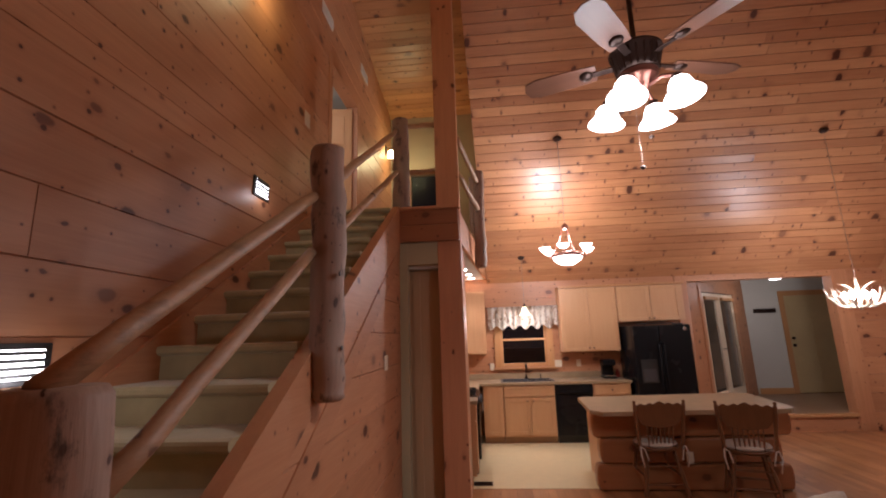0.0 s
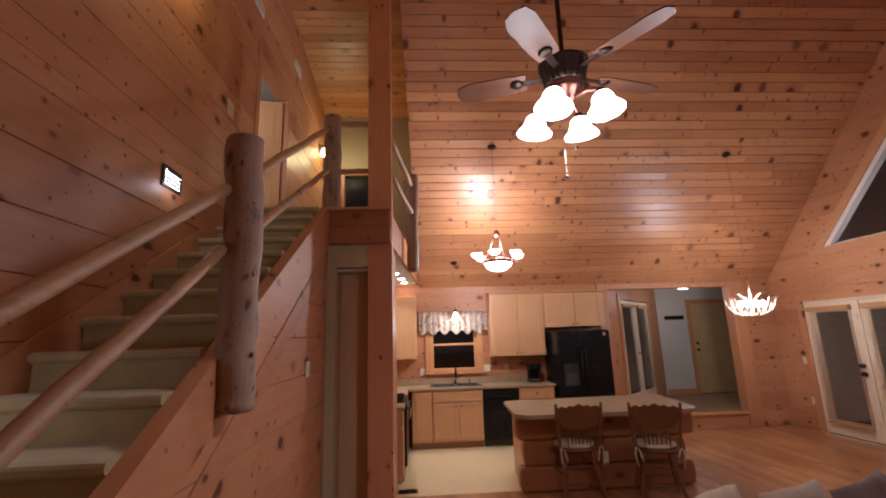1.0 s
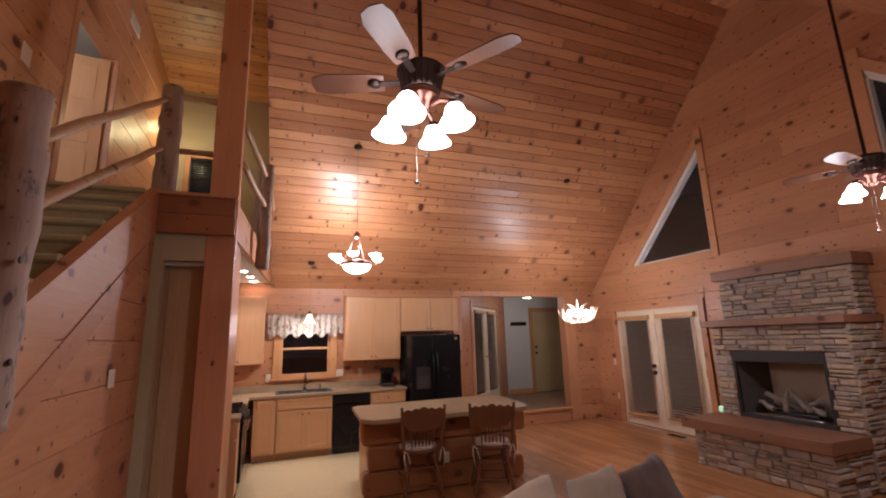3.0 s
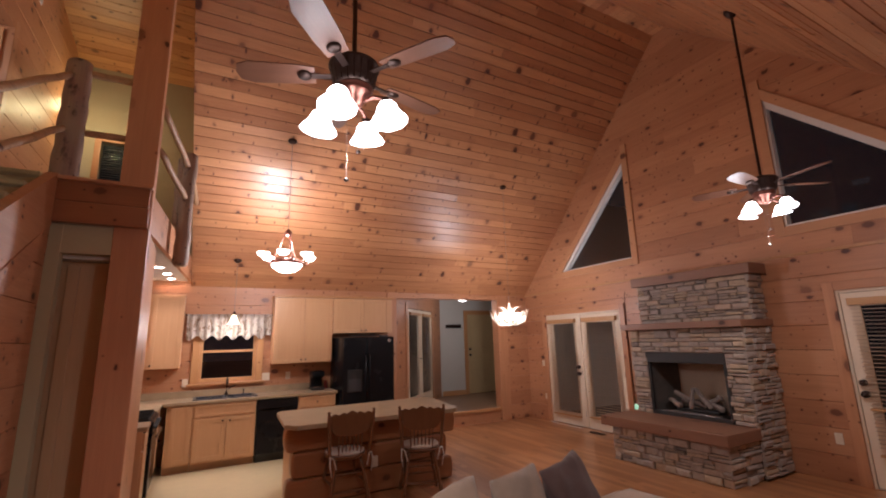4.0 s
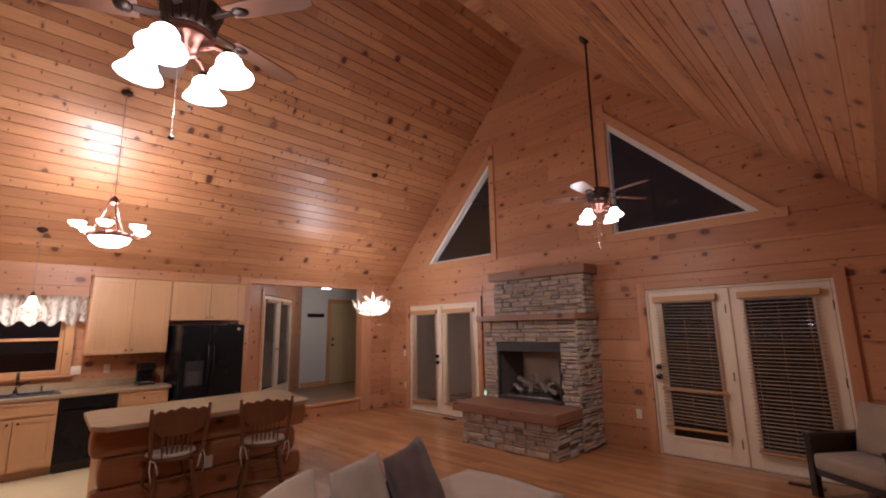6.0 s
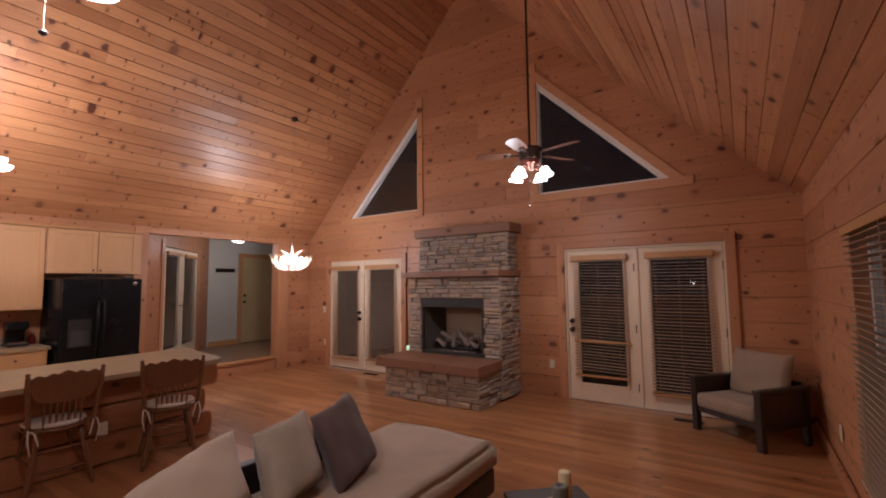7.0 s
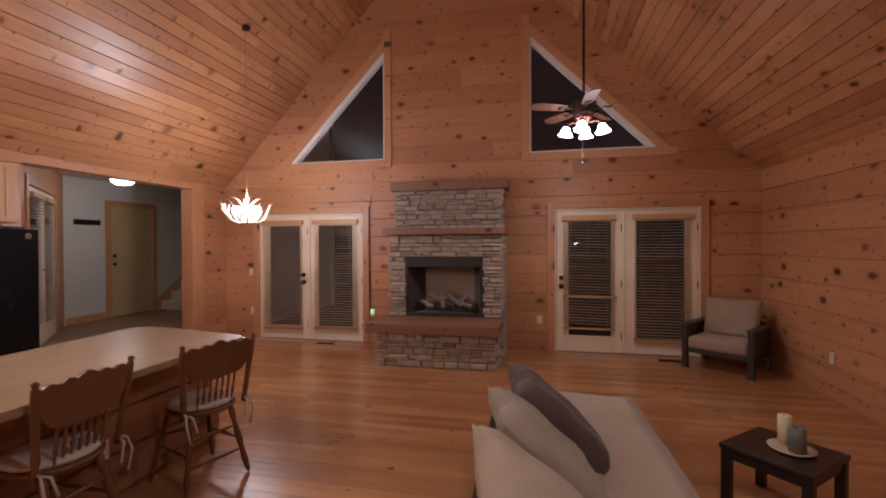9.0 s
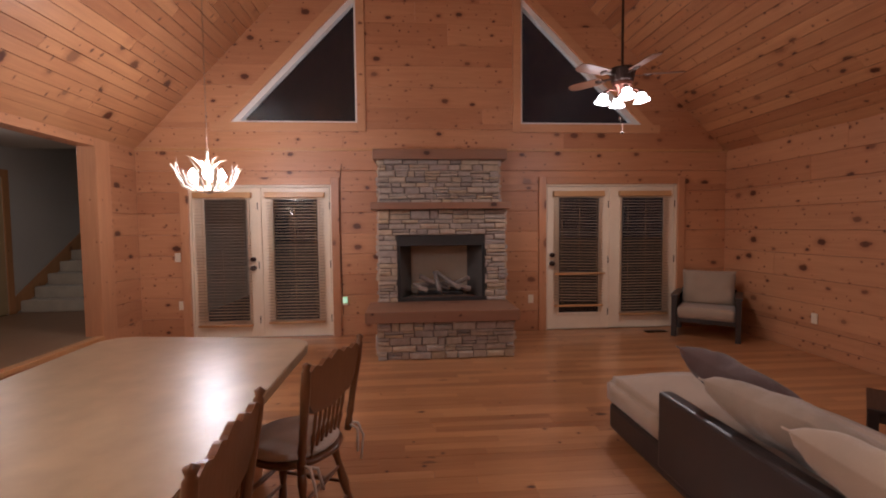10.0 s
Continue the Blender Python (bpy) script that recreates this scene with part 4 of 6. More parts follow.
fp = thing("fireplace", "grey-brown ledge stone gas fireplace with wooden mantels and raised hearth", "fireplace")
FX, UX, HX = 6.37, 6.66, 5.785
fb = (3.675, 4.775, 0.56, 1.40)
chim = part("chimney_breast", prism([(FX, y, z) for y, z in ((3.42, 0), (fb[0], 0), (fb[0], fb[3]), (fb[1], fb[3]), (fb[1], 0), (5.0, 0), (5.0, 1.715), (3.42, 1.715))], (EAST - 0.03 - FX, 0, 0)), MORTAR, fp)
chim_top = part("overmantel", box(UX, EAST - 0.03, 3.44, 5.01, 1.80, 2.37, 0), MORTAR, fp)
hearth = part("hearth", box(HX, FX, 3.45, 4.98, 0, 0.43, 0), MORTAR, fp)
V3 = Vector
stones(chim, 3.41, 5.01, 0.56, 1.715, lambda u, v, d: V3((FX - d, u, v)), 1, fb)
stones(chim, FX - 0.02, EAST - 0.03, 0.02, 1.715, lambda u, v, d: V3((u, 3.42 - d, v)), 2)
stones(chim, FX - 0.02, EAST - 0.03, 0.02, 1.715, lambda u, v, d: V3((u, 5.0 + d, v)), 3)
stones(chim_top, 3.43, 5.02, 1.80, 2.37, lambda u, v, d: V3((UX - d, u, v)), 4)
stones(chim_top, UX - 0.02, EAST - 0.03, 1.80, 2.37, lambda u, v, d: V3((u, 3.44 - d, v)), 5)
stones(chim_top, UX - 0.02, EAST - 0.03, 1.80, 2.37, lambda u, v, d: V3((u, 5.01 + d, v)), 6)
stones(hearth, 3.44, 4.99, 0.0, 0.435, lambda u, v, d: V3((HX - d, u, v)), 7, rise=(0.07, 0.13))
stones(hearth, HX - 0.02, FX, 0.0, 0.435, lambda u, v, d: V3((u, 3.45 - d, v)), 8, rise=(0.07, 0.13))
stones(hearth, HX - 0.02, FX, 0.0, 0.435, lambda u, v, d: V3((u, 4.98 + d, v)), 9, rise=(0.07, 0.13))
part("hearth_slab", box(HX - 0.10, FX + 0.005, 3.39, 5.12, 0.435, 0.56, 0.008), MANTEL, fp, "thick brown wooden hearth board")
part("mantel_shelf", box(FX - 0.13, EAST - 0.03, 3.36, 5.09, 1.715, 1.80, 0.008), MANTEL, fp, "brown wooden mantel shelf")
part("mantel_cap", box(UX - 0.09, EAST - 0.03, 3.34, 5.08, 2.37, 2.505, 0.01), MANTEL, fp, "brown wooden cap board")
ins = part("firebox", box(FX - 0.012, FX + 0.03, fb[0] + 0.0, fb[1], fb[3] - 0.14, fb[3] - 0.002, 0.004), BLACK_MATT, fp, "black metal gas firebox")
for a, b in ((fb[0], fb[0] + 0.035), (fb[1] - 0.035, fb[1])):
    part("side_frame", box(FX - 0.008, FX + 0.03, a, b, fb[2] + 0.03, fb[3] - 0.14, 0.003), BLACK_MATT, ins)
part("bottom_grille", box(FX - 0.01, FX + 0.03, fb[0], fb[1], fb[2], fb[2] + 0.05, 0.004), BLACK_MATT, ins)
part("burner_trim", box(FX + 0.02, FX + 0.03, fb[0] + 0.15, fb[1] - 0.15, fb[2] + 0.055, fb[2] + 0.065, 0.002), CHROME, ins)
part("fire_back", prism([(6.80, fb[0] + 0.17, fb[2]), (6.80, fb[1] - 0.17, fb[2]), (6.80, fb[1] - 0.17, fb[3]), (6.80, fb[0] + 0.17, fb[3])], (0.03, 0, 0)), REFRACTORY, ins)
part("fire_side", prism([(FX + 0.04, fb[0] + 0.03, fb[2]), (6.80, fb[0] + 0.17, fb[2]), (6.80, fb[0] + 0.17, fb[3]), (FX + 0.04, fb[0] + 0.03, fb[3])], (0, -0.02, 0)), FIRE_GREY, ins)
part("fire_side", prism([(FX + 0.04, fb[1] - 0.03, fb[2]), (6.80, fb[1] - 0.17, fb[2]), (6.80, fb[1] - 0.17, fb[3]), (FX + 0.04, fb[1] - 0.03, fb[3])], (0, 0.02, 0)), FIRE_GREY, ins)
part("fire_floor", box(FX, 6.82, fb[0] + 0.005, fb[1] - 0.005, fb[2], fb[2] + 0.03, 0), BLACK_MATT, ins)
part("grate", box(FX + 0.14, 6.68, 3.93, 4.52, fb[2] + 0.06, fb[2] + 0.10, 0.01), BLACK_MATT, ins)
for i, (p, q, r) in enumerate((((6.62, 3.95, 0.72), (6.66, 4.5, 0.72), 0.05), ((6.50, 4.5, 0.86), (6.58, 4.12, 0.68), 0.036), ((6.46, 3.98, 0.70), (6.62, 4.28, 0.90), 0.034), ((6.44, 4.25, 0.67), (6.60, 4.30, 0.91), 0.03), ((6.48, 3.86, 0.84), (6.6, 4.16, 0.70), 0.033), ((6.46, 4.4, 0.68), (6.5, 4.58, 0.76), 0.034), ((6.48, 3.84, 0.69), (6.52, 4.0, 0.74), 0.036))):
    part("gas_log", bar(p, q, r, r * 0.85, 10, wobble=0.012, rings=6, seed=i), GAS_LOG, ins, smooth=True)


# ---- the main staircase ----
stair = thing("staircase", "straight carpeted staircase with pine stringer and peeled log rails", "staircase")


def tread_mesh():
    bm = bmesh.new()
    prof = [(-0.03, 0.0), (-0.036, -0.012), (-0.034, -0.030), (-0.02, -0.042), (0.0, -0.046), (0.0, -0.175), (0.03, -0.175), (0.03, -0.03), (STEP_ON + 0.01, -0.03), (STEP_ON + 0.01, 0.004), (0.0, 0.006)]
    return prism([(WEST + 0.03, y, z) for y, z in prof], (SIDE - 0.05 - WEST - 0.03, 0, 0), bm)


step_me = mesh_of(tread_mesh(), "step", CARPET)
for i in range(0, 17):
    part("step", step_me, CARPET, stair, "olive carpeted step" if i == 0 else "", at=pose(0, STEP_TOP - 0.07 - STEP_ON * i, LOFT_Z - STEP_UP * i))
SL = STEP_UP / STEP_ON
top_y, bot_y = STEP_TOP + 0.05, 0.10
zt = lambda y: LOFT_Z + (y - STEP_TOP) * SL
part("stringer", prism([(SIDE - 0.05, bot_y, zt(bot_y) + 0.02), (SIDE - 0.05, top_y, zt(top_y) + 0.02), (SIDE - 0.05, top_y, zt(top_y) - 0.40), (SIDE - 0.05, bot_y, max(0.0, zt(bot_y) - 0.40))], (0.075, 0, 0)), wood("stringer pine", (0.56, 0.275, 0.135), (0.38, 0.155, 0.07), 1, 0.48, knots=0.6, coat=0.05), stair, "wide stained pine stringer")
part("stringer_trim", prism([(SIDE - 0.001, 0.95, zt(0.95) - 0.402), (SIDE - 0.001, top_y, zt(top_y) - 0.402), (SIDE - 0.001, top_y, zt(top_y) - 0.58), (SIDE - 0.001, 1.15, max(0.0, zt(1.15) - 0.58))], (0.021, 0, 0)), PINE_Y, stair)
part("skirt_board", prism([(WEST + 0.014, bot_y, zt(bot_y) + 0.12), (WEST + 0.014, top_y, zt(top_y) + 0.12), (WEST + 0.014, top_y, zt(top_y) - 0.30), (WEST + 0.014, bot_y, zt(bot_y) - 0.3)], (0.018, 0, 0)), PINE_Y, stair)
PX = -0.385
part("newel_post", bar((PX, 1.10, 0.25), (PX, 1.08, 1.59), 0.098, 0.092, 20, wobble=0.012, rings=12, seed=2), LOG, stair, "thick peeled log newel post", True)
part("log_post", bar((PX + 0.01, 2.49, 1.37), (PX, 2.47, 2.67), 0.086, 0.088, 20, wobble=0.014, rings=14, seed=5), LOG, stair, "thick peeled log post with drilled knots", True)
part("newel_post", bar((-0.43, 4.86, 2.97), (-0.43, 4.86, 4.08), 0.098, 0.088, 20, wobble=0.012, rings=10, seed=9), LOG, stair, "thick peeled log newel post", True)
for seed, pts in ((3, ((PX - 0.03, 1.08, 1.58), (PX - 0.05, 2.40, 2.38))), (4, ((PX - 0.05, 2.55, 2.47), (-0.47, 4.82, 3.93))), (6, ((PX, 1.16, 1.34), (PX - 0.05, 2.40, 2.09))), (8, ((PX - 0.05, 2.52, 2.14), (-0.47, 4.82, 3.45)))):
    part("handrail" if seed < 5 else "lower_rail", bar(*pts, 0.030, 0.026, 12, wobble=0.008, rings=7, seed=seed), RAIL_LOG, stair, "peeled log rail", True)

# no holes are cut: black discs paint the shade inside them
for dy, z in ((-0.02, 1.62), (0.01, 1.47), (-0.06, 1.98)):
    part("bolt_hole_disc", lathe([(0.0, 0.006), (0.012, 0.005), (0.013, 0.0)], (PX + 0.090, 2.47 + dy, z), 10, (1, 0, 0)), BLACK_MATT, stair)

# loft balustrade along its open edge
bal = thing("loft_railing", "peeled log railing along the open loft edge", "railing")
part("log_post", bar((0.40, 5.87, 2.50), (0.41, 5.86, 3.78), 0.078, 0.072, 18, wobble=0.012, rings=12, seed=12), LOG, bal, "peeled log post", True)
part("log_post", bar((0.335, 5.96, 2.97), (0.34, 5.95, 3.74), 0.06, 0.058, 16, wobble=0.012, rings=8, seed=13), LOG, bal, "peeled log post", True)
part("handrail", bar((0.19, 4.95, 3.86), (0.40, 5.84, 3.62), 0.03, 0.03, 10, wobble=0.008, rings=6, seed=14), RAIL_LOG, bal, smooth=True)
part("lower_rail", bar((0.19, 4.95, 3.44), (0.40, 5.84, 3.25), 0.03, 0.03, 10, wobble=0.008, rings=6, seed=15), RAIL_LOG, bal, smooth=True)
part("handrail", bar((0.42, 5.95, 3.62), (0.50, 8.1, 3.62), 0.03, 0.03, 10, wobble=0.008, rings=6, seed=16), RAIL_LOG, bal, smooth=True)
part("handrail", bar((-0.42, 4.88, 4.0), (0.0, 4.87, 4.0), 0.03, 0.03, 10, wobble=0.008, rings=5, seed=17), RAIL_LOG, bal, smooth=True)
part("lower_rail", bar((-0.42, 4.88, 3.45), (0.0, 4.87, 3.45), 0.028, 0.028, 10, wobble=0.008, rings=5, seed=18), RAIL_LOG, bal, smooth=True)
solid("timber_post", box(-0.045, 0.20, 4.78, 4.96, 0.0, TOP - 0.04, 0.008), POST_PINE, "tall square knotty pine post carrying the loft", "post", kind="structure")

# passage under the loft
solid("wall_passage", box(0.03, 0.19, 4.965, 5.66, 0.0, 2.63, 0.0), PINE_Z, "pine wall behind the square post", "wall", kind="structure")
pc = thing("passage_casing", "olive painted casing of the passage under the loft", "casing", kind="structure")
part("side_casing", box(SIDE - 0.001, SIDE + 0.085, 4.785, 4.90, 0.0, 2.63, 0.004), OLIVE_WALL, pc)
solid("passage_ceiling", box(SIDE + 0.002, 0.028, 4.885, 5.6, 2.37, 2.42, 0), WHITE_CEIL, "pale passage ceiling", "ceiling", kind="structure")
solid("passage_head", box(SIDE + 0.085, -0.046, 4.79, 4.88, 2.40, 2.63, 0), OLIVE_WALL, "olive painted panel over the passage", "wall", kind="structure")
pd = thing("passage_door", "plain tan wooden door at the end of the passage, closed", "door")
part("door_leaf", box(SIDE + 0.004, 0.028, 5.02, 5.06, 0.01, 2.366, 0.004), TAN_DOOR, pd)
part("stile", box(SIDE + 0.10, SIDE + 0.18, 5.005, 5.02, 0.05, 2.33, 0.003), TAN_DOOR, pd)
solid("wall_passage_side", box(SIDE - 0.06, SIDE, 4.745, NORTH, 0.0, 2.63, 0), OLIVE_WALL, "olive drywall in the passage", "wall", kind="structure")

# loft: door standing open, window
ld = thing("loft_door", "tan panelled door standing ajar at the loft", "door", at=pose(WEST - 0.05, 5.86, LOFT_Z, 0, 0, 101))
part("leaf", box(-0.0, 0.036, 0.0, 0.80, 0.01, 1.86, 0.003), MAPLE, ld)
for z0, z1 in ((0.15, 0.75), (0.85, 1.25), (1.35, 1.75)):
    for y0, y1 in ((0.1, 0.36), (0.44, 0.70)):
        part("panel", box(-0.006, 0.042, y0, y1, z0, z1, 0.005), MAPLE, ld)
for z in (0.3, 0.95, 1.6):
    part("hinge", bar((0.04, 0.0, z - 0.04), (0.04, 0.0, z + 0.04), 0.008, n=8), BRONZE, ld)
lc = thing("loft_door_casing", "pine casing round the loft doorway", "casing", kind="structure")
part("side_casing", box(WEST - 0.14, WEST + 0.022, DR[0] - 0.09, DR[0] + 0.008, LOFT_Z, DR[2] + 0.09, 0.004), PINE_Z, lc)
part("side_casing", box(WEST - 0.14, WEST + 0.022, DR[1] - 0.008, DR[1] + 0.09, LOFT_Z, DR[2] + 0.09, 0.004), PINE_Z, lc)
part("head_casing", box(WEST - 0.14, WEST + 0.022, DR[0] + 0.008, DR[1] - 0.008, DR[2] - 0.008, DR[2] + 0.09, 0.004), PINE_Y, lc)
rm = bmesh.new()
bx(rm, WEST - 2.6, WEST - 2.5, 3.6, 7.6, LOFT_Z - 0.1, 5.2)
bx(rm, WEST - 2.5, WEST - 0.14, 3.5, 3.6, LOFT_Z - 0.1, 5.2)
bx(rm, WEST - 2.5, WEST - 0.14, 7.5, 7.6, LOFT_Z - 0.1, 5.2)
bx(rm, WEST - 2.5, WEST - 0.14, 3.6, 7.5, 5.1, 5.2)
bx(rm, WEST - 2.5, WEST - 0.14, 3.6, 7.5, LOFT_Z - 0.1, LOFT_Z)
solid("wall_loft_room", rm, GREY_WALL, "pale room behind the loft doorway", "wall", kind="structure")
lw = thing("loft_window", "small loft window with a dark slatted blind", "window", kind="structure")
part("pane", box(LW[0], LW[1], NORTH + 0.04, NORTH + 0.046, LW[2], LW[3], 0), PANE, lw).visible_shadow = False
for a, b, c, d in ((LW[0] - 0.08, LW[0], LW[2] - 0.08, LW[3] + 0.08), (LW[1], LW[1] + 0.08, LW[2] - 0.08, LW[3] + 0.08), (LW[0], LW[1], LW[3], LW[3] + 0.08), (LW[0], LW[1], LW[2] - 0.08, LW[2])):
    part("casing", box(a, b, NORTH - 0.04, NORTH - 0.012, c, d, 0.004), BEAM, lw)
lb = thing("window_blind", "dark slatted blind in the loft window", "blind")
for i in range(24):
    part("slat", box(LW[0] + 0.01, LW[1] - 0.01, NORTH - 0.01, NORTH + 0.03, LW[3] - 0.04 - i * 0.038, LW[3] - 0.037 - i * 0.038, 0), ESPRESSO, lb)


# ---- kitchen ----
CF, CW = 7.62, NORTH - 0.024


def shaker(parent, x0, x1, z0, z1, y, name="cabinet_door", pull=None):
    """A flat-panel front facing south."""
    d = part(name, box(x0, x1, y - 0.012, y, z0, z1, 0.002), MAPLE, parent)
    s = 0.055 if z1 - z0 > 0.25 else 0.03
    fr = bmesh.new()
    for a, b, c, e in ((x0, x0 + s, z0, z1), (x1 - s, x1, z0, z1), (x0 + s, x1 - s, z0, z0 + s), (x0 + s, x1 - s, z1 - s, z1)):
        bx(fr, a, b, y - 0.022, y - 0.012, c, e, 0.002)
    part("door_frame", fr, MAPLE, d)
    if pull:
        part("pull", bar((pull[0], y - 0.022, pull[1]), (pull[0], y - 0.040, pull[1]), 0.012, n=12), BRONZE, d)
    return d


def cabinet(name, label, x0, x1, z0, z1, y0, fronts, toe=False):
    c = thing(name, label, "cabinet", "kitchen cabinets")
    part("body", box(x0, x1, y0, CW, z0 + (0.10 if toe else 0), z1, 0.002), MAPLE, c)
    if toe:
        part("toe_kick", box(x0, x1, y0 + 0.07, CW, z0, z0 + 0.10, 0), wood("toe kick", (0.42, 0.25, 0.13), (0.33, 0.18, 0.09), 0, 0.5, spread=0.1), c)
    for f in fronts:
        shaker(c, *f[:4], y0, *f[4:])
    return c


cabinet("base_cabinet", "maple sink base cabinet with two doors and false drawer", 0.64, 1.44, 0.0, 0.87, CF,
        [(0.66, 1.05, 0.13, 0.68, "cabinet_door", (1.01, 0.63)), (1.06, 1.43, 0.13, 0.68, "cabinet_door", (1.10, 0.63)), (0.66, 1.43, 0.70, 0.85, "drawer_front")], True)
cabinet("base_cabinet", "narrow maple corner base cabinet", 0.33, 0.635, 0.0, 0.87, CF, [(0.38, 0.625, 0.13, 0.85)], True)
cabinet("base_cabinet", "maple drawer base cabinet", 2.03, 2.60, 0.0, 0.87, CF,
        [(2.05, 2.58, 0.13, 0.68, "cabinet_door", (2.12, 0.63)), (2.05, 2.58, 0.70, 0.85, "drawer_front", (2.31, 0.775))], True)
dw = thing("dishwasher", "glossy black built-in dishwasher under the worktop", "dishwasher")
part("body", box(1.45, 2.02, CF + 0.02, CW, 0.10, 0.868, 0.003), BLACK_MATT, dw)
part("door", box(1.45, 2.02, CF - 0.02, CF + 0.02, 0.12, 0.72, 0.006), BLACK_GLOSS, dw, "glossy black door")
part("control_panel", box(1.45, 2.02, CF - 0.024, CF + 0.02, 0.73, 0.865, 0.006), BLACK_GLOSS, dw)
part("handle", box(1.52, 1.95, CF - 0.045, CF - 0.024, 0.74, 0.765, 0.005), BLACK_GLOSS, dw)
part("kick_plate", box(1.46, 2.01, CF + 0.04, CF + 0.06, 0.0, 0.10, 0), BLACK_MATT, dw)
ct = thing("countertop", "tan mottled laminate worktop with backsplash", "countertop")
cm = bmesh.new()
bx(cm, -0.3, 0.64, CF - 0.035, CW, 0.872, 0.912, 0.006)
bx(cm, 0.64, 1.44, CF - 0.035, 7.72, 0.872, 0.912, 0.006)
bx(cm, 0.64, 1.44, 8.10, CW, 0.872, 0.912, 0.006)
bx(cm, 1.44, 2.625, CF - 0.035, CW, 0.872, 0.912, 0.006)
part("worktop", cm, LAMINATE, ct)
part("backsplash", box(-0.3, 2.62, CW - 0.02, CW, 0.912, 1.01, 0.003), LAMINATE, ct)
part("side_worktop", box(-0.33, 0.27, 6.84, CF - 0.036, 0.872, 0.912, 0.006), LAMINATE, ct)
part("side_worktop", box(-0.33, 0.27, 5.70, 6.06, 0.872, 0.912, 0.006), LAMINATE, ct)
sk = thing("sink", "dark blue-grey double bowl drop-in sink", "sink")
SINKM = plain("dark sink", (0.05, 0.06, 0.075), 0.3, bump=0.02)
sm = bmesh.new()
for a, b, c, d in ((0.62, 1.46, 7.70, 7.74), (0.62, 1.46, 8.08, 8.12), (0.62, 0.66, 7.74, 8.08), (1.42, 1.46, 7.74, 8.08), (1.02, 1.06, 7.74, 8.08)):
    bx(sm, a, b, c, d, 0.905, 0.925, 0.004)
part("rim", sm, SINKM, sk)
for a, b in ((0.66, 1.02), (1.06, 1.42)):
    bw = bmesh.new()
    bx(bw, a, b, 7.74, 8.08, 0.74, 0.75)
    for p, q, r, s in ((a, a + 0.008, 7.74, 8.08), (b - 0.008, b, 7.74, 8.08), (a, b, 7.74, 7.748), (a, b, 8.072, 8.08)):
        bx(bw, p, q, r, s, 0.75, 0.91)
    part("bowl", bw, SINKM, sk)
fc = thing("faucet", "dark bronze kitchen faucet with side lever", "faucet")
part("base", bar((1.06, 8.13, 0.912), (1.06, 8.13, 0.96), 0.028, 0.022), BRONZE, fc, smooth=True)
part("spout", tube([(1.06, 8.13, 0.95), (1.06, 8.13, 1.10), (1.06, 8.10, 1.16), (1.06, 8.02, 1.17), (1.06, 7.94, 1.13), (1.06, 7.93, 1.09)], 0.014, 10), BRONZE, fc, smooth=True)
part("lever", tube([(1.08, 8.13, 1.0), (1.13, 8.12, 1.04), (1.18, 8.11, 1.05)], 0.008, 8), BRONZE, fc, smooth=True)
solid("soap_dispenser", lathe([(0.018, 0), (0.018, 0.015), (0.009, 0.02), (0.009, 0.07), (0.016, 0.075), (0.0, 0.08)], (1.30, 8.13, 0.912), 12), BRONZE, "small dark soap dispenser by the sink", "dispenser", smooth=True)

cabinet("wall_cabinet", "maple wall cabinet with two doors", 1.67, 2.60, 1.345, 2.39, 7.93, [(1.68, 2.13, 1.355, 2.38, "cabinet_door", (2.10, 1.40)), (2.14, 2.59, 1.355, 2.38, "cabinet_door", (2.17, 1.40))])
cabinet("wall_cabinet", "short maple cabinet over the refrigerator", 2.605, 3.68, 1.80, 2.39, 7.93, [(2.615, 3.14, 1.81, 2.38, "cabinet_door", (3.10, 1.85)), (3.15, 3.62, 1.81, 2.38, "cabinet_door", (3.18, 1.85))])
cabinet("wall_cabinet", "maple wall cabinet in the corner by the window", -0.30, 0.42, 1.345, 2.40, 7.93, [(0.03, 0.41, 1.355, 2.39, "cabinet_door", (0.06, 1.40))])
solid("cabinet_crown", box(1.66, 3.70, 7.90, CW, 2.392, 2.43, 0.006), CASING_PINE, "pine strip above the wall cabinets", "trim", kind="structure")

fr = thing("refrigerator", "black side-by-side refrigerator with dispenser", "refrigerator")
FY = 7.44
part("body", box(2.655, 3.52, FY + 0.07, CW, 0.03, 1.73, 0.006), BLACK_GLOSS, fr)
part("freezer_door", box(2.66, 3.045, FY, FY + 0.065, 0.06, 1.725, 0.012), BLACK_GLOSS, fr)
part("fridge_door", box(3.053, 3.515, FY, FY + 0.065, 0.06, 1.725, 0.012), BLACK_GLOSS, fr)
for x in (3.015, 3.083):
    part("handle", tube([(x, FY - 0.002, 0.62), (x, FY - 0.045, 0.66), (x, FY - 0.05, 1.0), (x, FY - 0.045, 1.42), (x, FY - 0.002, 1.46)], 0.014, 8), BLACK_GLOSS, fr, smooth=True)
dsp = part("dispenser", box(2.73, 2.97, FY - 0.008, FY + 0.01, 0.88, 1.22, 0.006), BLACK_MATT, fr)
part("dispenser_recess", box(2.755, 2.945, FY - 0.011, FY - 0.005, 0.90, 1.08, 0.002), plain("grey plastic", (0.05, 0.05, 0.055), 0.35, bump=0.0), dsp)
part("badge", lathe([(0.03, 0), (0.028, 0.004), (0, 0.005)], (3.43, FY, 1.665), 16, (0, -1, 0)), CHROME, fr, "small oval silver badge")
part("hinge_cover", box(3.30, 3.42, FY + 0.02, FY + 0.12, 1.725, 1.75, 0.006), BLACK_MATT, fr)
